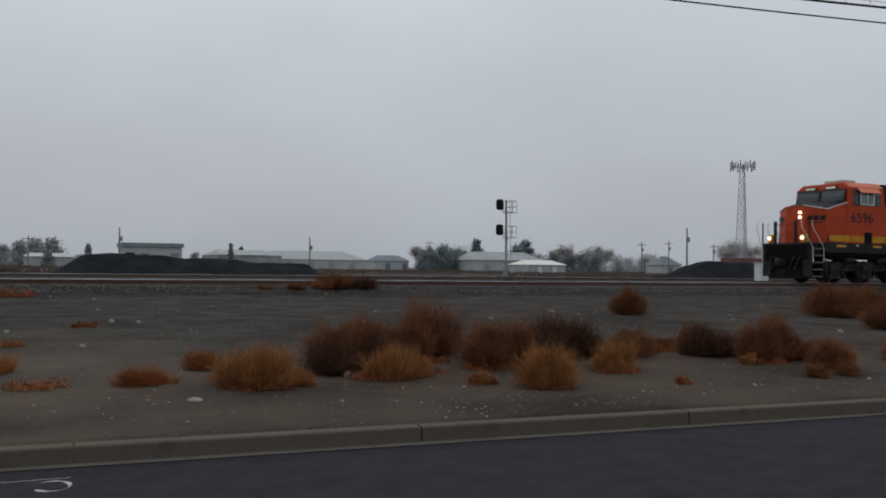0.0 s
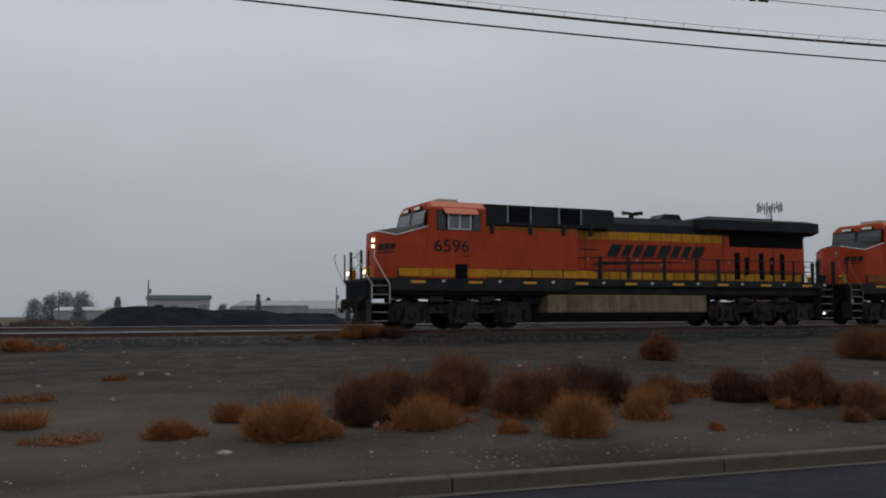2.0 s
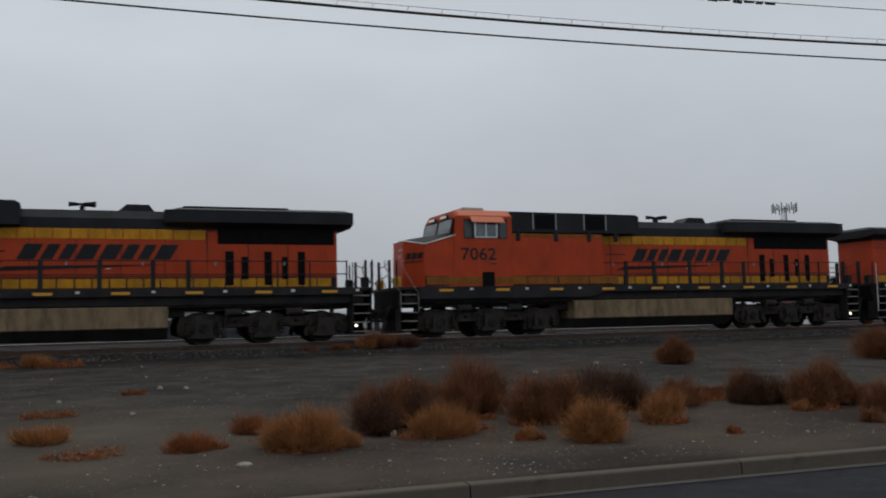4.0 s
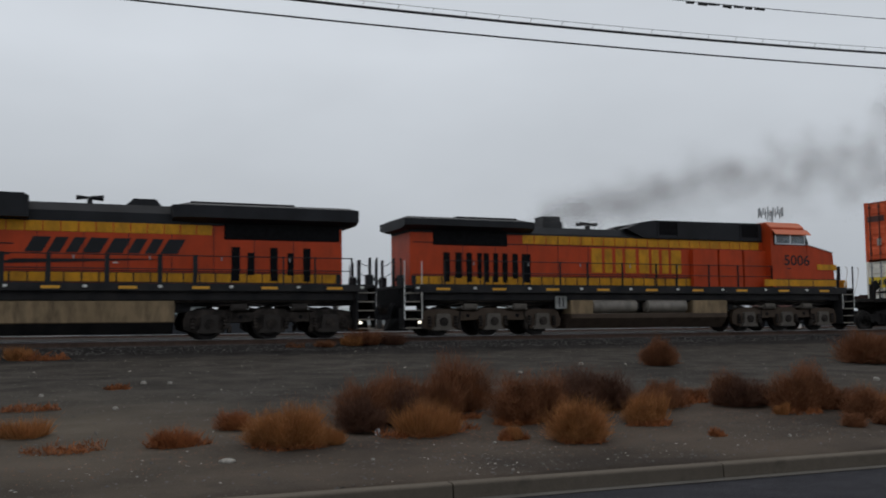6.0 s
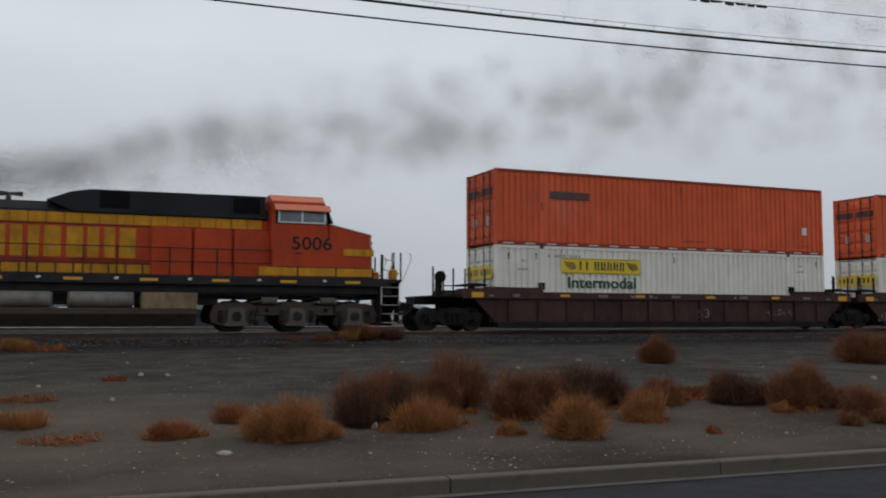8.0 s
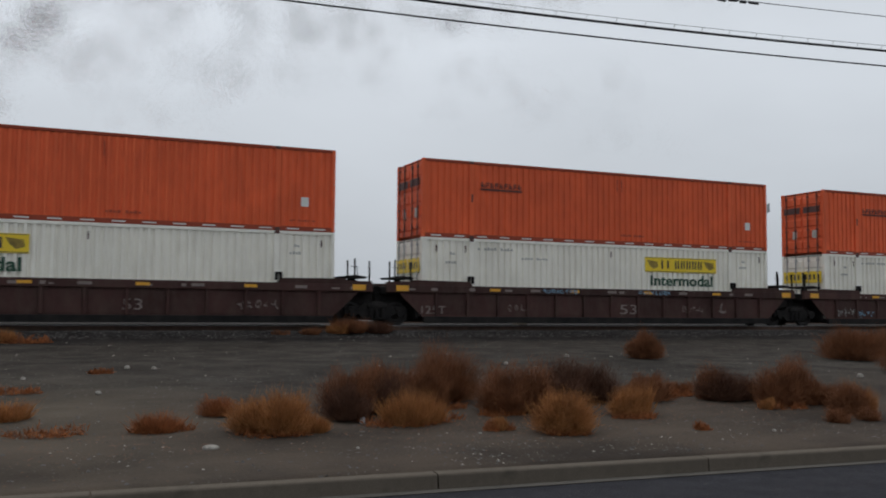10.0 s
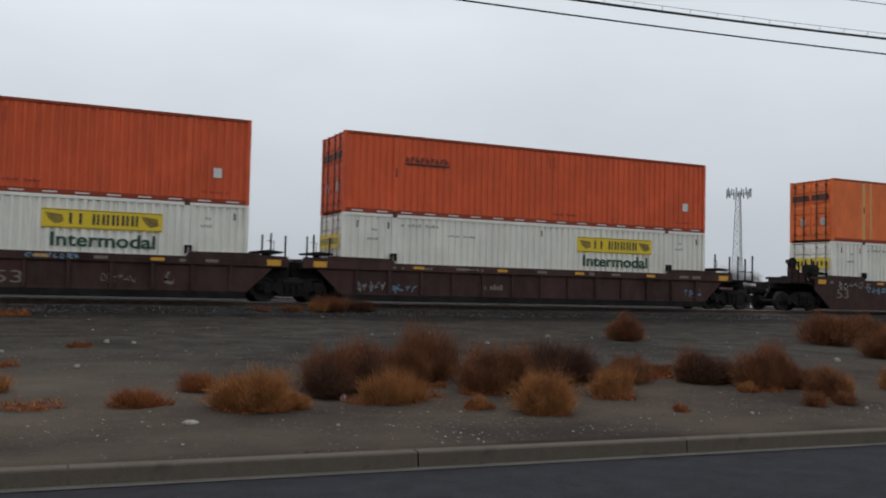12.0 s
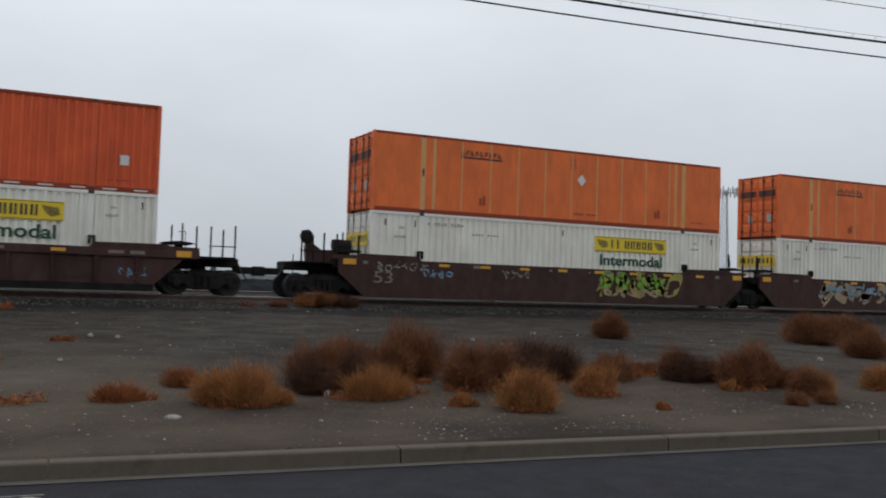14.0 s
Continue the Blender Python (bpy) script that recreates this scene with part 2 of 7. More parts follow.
def ground_material():
    """Grey dirt by the road, dark ballast along the rails, dry grass far behind."""
    m = mat("dry_dirt_ground", (0.059, 0.047, 0.0385), 0.92, scale=0.45, vary=0.34, dirt=(0.092, 0.070, 0.052),
            dirt_amount=0.8, grain=45, bump=0.7, spec=0.08)
    n, l = m.node_tree.nodes, m.node_tree.links
    b = n["Principled BSDF"]
    old = b.inputs["Base Color"].links[0].from_socket
    tc, sp, nz, ad = (n.new("ShaderNodeTexCoord"), n.new("ShaderNodeSeparateXYZ"), n.new("ShaderNodeTexNoise"),
                      n.new("ShaderNodeMath"))
    l.new(tc.outputs["Object"], sp.inputs[0])
    nz.inputs["Scale"].default_value, nz.inputs["Detail"].default_value = 0.35, 6
    l.new(tc.outputs["Object"], nz.inputs["Vector"])
    ad.operation = "MULTIPLY_ADD"
    l.new(nz.outputs["Fac"], ad.inputs[0])
    ad.inputs[1].default_value = 5.0
    l.new(sp.outputs["Y"], ad.inputs[2])

    def band(at, width, colour, under):
        mr, mx, c2, var = (n.new("ShaderNodeMapRange"), n.new("ShaderNodeMix"), n.new("ShaderNodeVectorMath"),
                           n.new("ShaderNodeMapRange"))
        mr.inputs["From Min"].default_value, mr.inputs["From Max"].default_value = at, at + width
        l.new(ad.outputs[0], mr.inputs["Value"])
        f2 = n.new("ShaderNodeTexNoise")
        f2.inputs["Scale"].default_value, f2.inputs["Detail"].default_value = 1.3, 8
        l.new(tc.outputs["Object"], f2.inputs["Vector"])
        for k, v in (("From Min", 0.3), ("From Max", 0.7), ("To Min", 0.6), ("To Max", 1.45)):
            var.inputs[k].default_value = v
        l.new(f2.outputs["Fac"], var.inputs["Value"])
        c2.operation = "SCALE"
        c2.inputs[0].default_value = colour
        l.new(var.outputs[0], c2.inputs["Scale"])
        mx.data_type = "RGBA"
        l.new(mr.outputs[0], mx.inputs[0])
        l.new(under, mx.inputs[6])
        l.new(c2.outputs[0], mx.inputs[7])
        return mx.outputs[2]
    c = band(15.5, 4.0, (0.045, 0.040, 0.0345), old)       # packed grey lot
    c = band(29.6, 1.2, (0.030, 0.027, 0.025), c)         # ballast shoulder
    c = band(76.0, 5.0, (0.040, 0.038, 0.036), c)          # pale yard
    c = band(112.0, 25.0, (0.105, 0.088, 0.073), c)        # dry field
    mp, st, rg, sc = n.new("ShaderNodeMapping"), n.new("ShaderNodeTexNoise"), n.new("ShaderNodeMapRange"), n.new("ShaderNodeVectorMath")
    mp.inputs["Scale"].default_value = (0.26, 0.8, 1.0)      # drawn-out wheel marks and damp patches along the lot
    l.new(tc.outputs["Object"], mp.inputs["Vector"])
    l.new(mp.outputs[0], st.inputs["Vector"])
    st.inputs["Scale"].default_value, st.inputs["Detail"].default_value, st.inputs["Roughness"].default_value = 1.1, 7, 0.62
    for k, v in (("From Min", 0.32), ("From Max", 0.68), ("To Min", 0.74), ("To Max", 1.16)):
        rg.inputs[k].default_value = v
    l.new(st.outputs["Fac"], rg.inputs["Value"])
    sc.operation = "SCALE"
    # a drift of paler sand around the tyre tracks at the lot's near end
    dd, dr, ml, ms = n.new("ShaderNodeVectorMath"), n.new("ShaderNodeMapRange"), n.new("ShaderNodeMath"), n.new("ShaderNodeMix")
    mp2 = n.new("ShaderNodeMapping")
    mp2.inputs["Location"].default_value, mp2.inputs["Scale"].default_value = (-0.3, -6.6, 0), (1.0, 0.5, 0)
    l.new(tc.outputs["Object"], mp2.inputs["Vector"])
    dd.operation = "LENGTH"
    l.new(mp2.outputs[0], dd.inputs[0])
    for k, v in (("From Min", 3.4), ("From Max", 0.4), ("To Min", 0.0), ("To Max", 0.75)):
        dr.inputs[k].default_value = v
    l.new(dd.outputs["Value"], dr.inputs["Value"])
    ml.operation = "MULTIPLY"
    l.new(dr.outputs[0], ml.inputs[0])
    l.new(nz.outputs["Fac"], ml.inputs[1])
    ms.data_type = "RGBA"
    l.new(ml.outputs[0], ms.inputs[0])
    l.new(c, ms.inputs[6])
    ms.inputs[7].default_value = (0.118, 0.100, 0.076, 1)
    l.new(ms.outputs[2], sc.inputs[0])
    l.new(rg.outputs[0], sc.inputs["Scale"])
    l.new(sc.outputs[0], b.inputs["Base Color"])
    return m


M_GROUND = ground_material()

# ---------------------------------------------------------------- mesh helpers
class Solid:
    """Points and faces of one mesh, gathered from simple solids."""

    def __init__(self):
        self.v, self.f, self.smooth = [], [], []

    def add(self, verts, faces, smooth=False):
        k = len(self.v)
        self.v += [tuple(p) for p in verts]
        self.f += [tuple(i + k for i in q) for q in faces]
        self.smooth += [smooth] * len(faces)
        return self

    def box(self, x0, x1, y0, y1, z0, z1, c=0.0):
        c = min(c, (x1 - x0) * 0.45, (y1 - y0) * 0.45, (z1 - z0) * 0.45)
        if c <= 0:
            return self.add([(x, y, z) for x in (x0, x1) for y in (y0, y1) for z in (z0, z1)],
                            [(0, 1, 3, 2), (4, 6, 7, 5), (0, 4, 5, 1), (2, 3, 7, 6), (0, 2, 6, 4), (1, 5, 7, 3)])
        pts, ids = [], {}
        lo, hi = (x0, y0, z0), (x1, y1, z1)
        for i in (0, 1):
            for j in (0, 1):
                for k in (0, 1):
                    for a in range(3):
                        s = (i, j, k)
                        ids[s, a] = len(pts)
                        pts.append(tuple((hi[d] if s[d] else lo[d]) + (0 if d == a else (-c if s[d] else c)) for d in range(3)))
        faces = []
        for a in range(3):
            p, q = (a + 1) % 3, (a + 2) % 3
            for s in (0, 1):
                ring = []
                for e, g in ((0, 0), (1, 0), (1, 1), (0, 1)):
                    key = [0, 0, 0]
                    key[a], key[p], key[q] = s, e, g
                    ring.append(ids[tuple(key), a])
                faces.append(tuple(ring))
        for a in range(3):
            p, q = (a + 1) % 3, (a + 2) % 3
            for e in (0, 1):
                for g in (0, 1):
                    k0, k1 = [0, 0, 0], [0, 0, 0]
                    k0[a], k1[a] = 0, 1
                    k0[p] = k1[p] = e
                    k0[q] = k1[q] = g
                    faces.append((ids[tuple(k0), p], ids[tuple(k1), p], ids[tuple(k1), q], ids[tuple(k0), q]))
        for i in (0, 1):
            for j in (0, 1):
                for k in (0, 1):
                    faces.append(tuple(ids[(i, j, k), a] for a in range(3)))
        return self.add(pts, faces)

    def tube(self, a, b, r, n=8, r2=None):
        a, b = Vector(a), Vector(b)
        r2 = r if r2 is None else r2
        d = (b - a).normalized()
        u = d.orthogonal().normalized()
        w = d.cross(u)
        ring = [u * math.cos(t) + w * math.sin(t) for t in (2 * math.pi * i / n for i in range(n))]
        pts = [a + q * r for q in ring] + [b + q * r2 for q in ring]
        self.add(pts, [(i, (i + 1) % n, n + (i + 1) % n, n + i) for i in range(n)], True)
        return self.add(pts, [tuple(range(n - 1, -1, -1)), tuple(range(n, 2 * n))])

    def path(self, pts, r, n=6):
        for a, b in zip(pts, pts[1:]):
            self.tube(a, b, r, n)
        return self

    def prism(self, outline, a0, a1, axis="y"):
        """An outline in the two other axes (in order), drawn out along axis."""
        def at(p, a):
            return {"x": (a, p[0], p[1]), "y": (p[0], a, p[1]), "z": (p[0], p[1], a)}[axis]
        n = len(outline)
        pts = [at(p, a0) for p in outline] + [at(p, a1) for p in outline]
        return self.add(pts, [tuple(range(n)), tuple(range(2 * n - 1, n - 1, -1))]
                        + [(i, n + i, n + (i + 1) % n, (i + 1) % n) for i in range(n)])

    def loft(self, rings):
        n = len(rings[0])
        pts = [p for r in rings for p in r]
        faces = [(k * n + i, k * n + (i + 1) % n, (k + 1) * n + (i + 1) % n, (k + 1) * n + i)
                 for k in range(len(rings) - 1) for i in range(n)]
        return self.add(pts, faces + [tuple(range(n - 1, -1, -1)), tuple(range((len(rings) - 1) * n, len(rings) * n))])

    def mesh(self, name, tidy=True):
        me = bpy.data.meshes.new(name)
        me.from_pydata(self.v, [], self.f)
        me.polygons.foreach_set("use_smooth", self.smooth)
        if tidy:
            bm = bmesh.new()
            bm.from_mesh(me)
            bmesh.ops.recalc_face_normals(bm, faces=bm.faces)
            bm.to_mesh(me)
            bm.free()
        me.update()
        return me


def part(name, solid, material, parent=None, label="", tidy=True):
    me = solid if isinstance(solid, bpy.types.Mesh) else solid.mesh(name, tidy)
    if not me.materials:
        me.materials.append(material)
    ob = new(name, me)
    if parent:
        ob.parent = parent
    return tagged(ob, label) if label else ob


def setting(name, solid, material, label="", tidy=True):
    return tagged(part(name, solid, material, None, "", tidy), label, "", "", "structure")


def lettering(name, words, height, width, material, parent, at, flip=False, bold=0.0):
    """Words that stand upright and face -y (or +y), their lower left corner at a place."""
    cu = bpy.data.curves.new(name, "FONT")
    cu.body, cu.size, cu.offset, cu.extrude, cu.resolution_u = words, 1.0, bold, 0.004, 3
    ob = bpy.data.objects.new(name, cu)
    scene.collection.objects.link(ob)
    bpy.context.view_layer.update()
    me = bpy.data.meshes.new_from_object(ob.evaluated_get(bpy.context.evaluated_depsgraph_get()))
    bpy.data.objects.remove(ob)
    co = np.array([v.co[:] for v in me.vertices])
    lo, hi = co.min(0), co.max(0)
    x = (co[:, 0] - lo[0]) / (hi[0] - lo[0]) * width
    z = (co[:, 1] - lo[1]) / (hi[1] - lo[1]) * height
    out = np.c_[-x if flip else x, co[:, 2] if flip else -co[:, 2], z]
    # every character is a part of its own
    label_of = list(range(len(out)))

    def find(i):
        while label_of[i] != i:
            label_of[i] = label_of[label_of[i]]
            i = label_of[i]
        return i
    for f in me.polygons:
        for i in f.vertices[1:]:
            label_of[find(i)] = find(f.vertices[0])
    groups = {}
    for f in me.polygons:
        groups.setdefault(find(f.vertices[0]), []).append(tuple(f.vertices))
    bpy.data.meshes.remove(me)
    for faces in groups.values():
        used = sorted({i for f in faces for i in f})
        place = {i: k for k, i in enumerate(used)}
        c = Solid()
        c.add([out[i] for i in used], [tuple(place[i] for i in f) for f in faces])
        t = part(name, c, material, parent)
        t.location = at

# ---------------------------------------------------------------- ground, road, kerb, tracks
TRACK_Y, RAIL_Z = 32.25, 1.185
FAR_Y, FAR_Z = 71.0, 0.95
STEP_X = -0.045       # the kerb drifts towards the road by this much a metre


def kerb_y(x):
    return 8.37 + STEP_X * max(-45.0, min(45.0, x))


def ground_z(x, y):
    """Height of the ground: verge, lot, raised track bed, yard and field."""
    near = max(0.0, min(1.0, (24 - y) / 12))
    q = y - STEP_X * max(-45.0, min(45.0, x)) * near
    z = float(np.interp(q, [8.36, 8.50, 8.8, 12, 20, 27, 29.0, 30.4, 34.1, 35.5, 66.5, 68.5, 73.5, 76, 120, 2600],
                        [-0.06, -0.06, 0.135, 0.25, 0.50, 0.71, 0.77, 1.0, 1.0, 0.72, 0.70, 0.76, 0.76, 0.68, 0.68, 0.9]))
    if 8.6 < q < 60:
        amp = min(1.0, (q - 8.6) / 1.5) * (0.35 if 29 < q < 36 else 1.0)
        z += amp * (0.045 * noise.noise((x * 0.35, y * 0.35, 0)) + 0.022 * noise.noise((x * 1.3, y * 1.3, 5))
                    + 0.010 * noise.noise((x * 4.1, y * 4.1, 9)))
    return z


def build_ground():
    xs = np.r_[np.linspace(-2600, -60, 12), np.linspace(-45, -9, 14), np.arange(-8, 30, 0.2), np.linspace(30.5, 70, 60),
               np.linspace(75, 2600, 24)]
    ys = np.r_[-2600, -400, -60, -8, 4, 8.1, np.arange(8.2, 17, 0.1), np.arange(17, 37, 0.22), np.linspace(37.5, 80, 60),
               np.linspace(84, 140, 14), np.linspace(160, 2600, 22)]
    pts = [(x, y, ground_z(x, y)) for y in ys for x in xs]
    n = len(xs)
    faces = [(j * n + i, j * n + i + 1, (j + 1) * n + i + 1, (j + 1) * n + i) for j in range(len(ys) - 1) for i in range(n - 1)]
    s = Solid()
    s.add(pts, faces, True)
    setting("ground", s, M_GROUND, "dark grey dry dirt lot rising to a track bed", tidy=False)
    r = Solid()
    rx = [-2600, -45, -20, -8, 0, 8, 20, 45, 2600]
    r.add([(x, y, 0.0) for x in rx for y in (-4.5, None) for y in ((y,) if y else (kerb_y(x) - 0.1,))],
          [(2 * i, 2 * i + 2, 2 * i + 3, 2 * i + 1) for i in range(len(rx) - 1)])
    setting("road", r, M_ASPHALT, "worn dark grey asphalt street with fine aggregate", tidy=False)
    g = Solid()
    g.add([(x, kerb_y(x) + d, 0.004 + 0.012 * (d > -0.04)) for x in rx for d in (-0.085, 0.02)],
          [(2 * i, 2 * i + 2, 2 * i + 3, 2 * i + 1) for i in range(len(rx) - 1)])
    setting("gutter", g, M_GUTTER, "pale concrete gutter lip at the kerb's foot", tidy=False)


def build_kerb():
    """Cast kerb sections about 3.1 m long with open joints."""
    root = tagged(new("kerb"), "weathered grey-brown concrete kerb with open joints", "", "", "structure")
    turn = math.atan(STEP_X)
    prof = [(0.0, -0.05), (0.012, 0.138), (0.019, 0.150), (0.034, 0.157), (0.16, 0.161), (0.18, 0.154), (0.18, -0.05)]
    length = 3.10
    s = Solid()
    s.prism(prof, 0.007, length - 0.007, "x")
    me = s.mesh("kerb_section")
    me.materials.append(M_KERB)
    for i in range(-11, 14):
        x = 0.45 + i * length
        k = part("kerb_section", me, M_KERB, root)
        k.matrix_local = Matrix.Translation((x, kerb_y(x), 0)) @ Matrix.Rotation(turn, 4, "Z")


def build_paint_mark():
    """A curved stroke of old white paint in the gutter, and a faint line beside it."""
    s = Solid()
    pts = []
    for i in range(15):
        a = radians(-150 + i * 20)
        pts.append((0.26 + 0.13 * math.cos(a), 7.62 + 0.17 * math.sin(a), 0.013 + 0.006 * math.sin(i * 1.7)))
    for (x0, y0, w0), (x1, y1, w1) in zip(pts, pts[1:]):
        s.add([(x0 - w0, y0 - w0, 0.0045), (x1 - w1, y1 - w1, 0.0045), (x1 + w1, y1 + w1, 0.0045), (x0 + w0, y0 + w0, 0.0045)], [(0, 1, 2, 3)])
    s.add([(-0.6, 7.87, 0.0045), (0.40, 7.86, 0.0045), (0.40, 7.872, 0.0045), (-0.6, 7.882, 0.0045)], [(0, 1, 2, 3)])
    setting("road_marking", s, M_C_GREY, "worn white paint stroke on the asphalt", tidy=False)


def build_track(name, y, top, x0, x1, label, ties=True):
    root = tagged(new(name), label, "railway track", "", "structure")
    prof = [(-0.07, 0), (0.07, 0), (0.07, 0.012), (0.012, 0.035), (0.012, 0.125), (0.036, 0.135), (0.036, 0.165), (0.026, 0.172),
            (-0.026, 0.172), (-0.036, 0.165), (-0.036, 0.135), (-0.012, 0.125), (-0.012, 0.035), (-0.07, 0.012)]
    for side in (-0.753, 0.753):
        s = Solid()
        s.prism([(side + a, top - 0.172 + b) for a, b in prof], x0, x1, "x")
        r = part("rail", s, M_RAILSIDE, root)
        h = Solid()
        h.box(x0, x1, side - 0.0375, side + 0.0375, top - 0.016, top + 0.001, 0.004)
        part("rail_head", h, M_TREAD, r, "polished running surface")
        r.location = (0, y, 0)
    if ties:
        s = Solid()
        s.box(-0.11, 0.11, -1.3, 1.3, -0.17, 0, 0.012)
        me = s.mesh("tie")
        me.materials.append(M_TIE)
        x = -16.0
        while x < 62:
            k = part("tie", me, M_TIE, root)
            k.matrix_local = pose(x + random.uniform(-0.03, 0.03), y + random.uniform(-0.05, 0.05), top - 0.168, 0, 0, random.uniform(-1.5, 1.5))
            x += 0.53


build_ground()
build_kerb()
build_paint_mark()
build_track("near_track", TRACK_Y, RAIL_Z, -160, 400, "polished steel rails on wooden ties in dark ballast")
build_track("far_track", FAR_Y, FAR_Z, -200, 500, "second railway track across the yard", ties=False)

# ---------------------------------------------------------------- train: shared pieces
# along the train, s runs from the front to the back; at time t the piece at s stands at x = s + TRAIN[t]
TRAIN = [(0.0, 0.0), (0.5, -5.49), (1.0, -10.96), (1.5, -16.43), (2.0, -21.87), (4.5, -49.11), (5.0, -54.56), (5.5, -59.95),
         (6.0, -65.29), (6.5, -70.64), (7.0, -75.92), (7.5, -81.26), (8.0, -86.64), (10.3, -111.86), (11.0, -119.48), (12.0, -130.39),
         (13.0, -141.42), (14.0, -152.33)]
CARRIED = []      # things that ride with the train, with their place along it and turn
WHEELSETS = []    # wheelsets, their place in their bogie, radius and sense


def shift(t):
    return float(np.interp(t, [a for a, _ in TRAIN], [b for _, b in TRAIN]))


def ride(ob, s, z=0.0, turn=0.0):
    CARRIED.append((ob, s, z, turn))
    ob.matrix_basis = pose(s, TRACK_Y, RAIL_Z + z, 0, 0, turn)
    return ob


def wheelset_mesh(r):
    s = Solid()
    s.tube((0, -0.95, 0), (0, 0.95, 0), 0.09, 10)
    for sgn in (-1, 1):
        y = 0.72 * sgn
        rings = []
        for rr, d in ((0.10, 0.09), (0.16, 0.10), (0.2, 0.03), (r - 0.14, 0.03), (r - 0.09, 0.065), (r - 0.005, 0.065), (r, 0.055),
                      (r, -0.05), (r + 0.028, -0.065), (r + 0.028, -0.085), (r - 0.09, -0.085), (r - 0.13, -0.03), (0.2, -0.03), (0.1, -0.09)):
            rings.append([(rr * math.cos(a), y + sgn * d, rr * math.sin(a)) for a in (2 * math.pi * i / 28 for i in range(28))])
        n = 28
        k = len(rings)
        s.add([p for q in rings for p in q], [(j * n + i, j * n + (i + 1) % n, ((j + 1) % k) * n + (i + 1) % n, ((j + 1) % k) * n + i)
                                               for j in range(k) for i in range(n)], False)
    me = s.mesh("wheelset")
    me.materials.append(M_WHEEL)
    return me


LOCO_WHEELS, CAR_WHEELS = wheelset_mesh(0.53), wheelset_mesh(0.43)


def add_wheelset(parent, me, x, r, sense):
    w = part("wheelset", me, M_WHEEL, parent)
    w.location = (x, 0, r)
    WHEELSETS.append((w, x, r, sense))
    return w


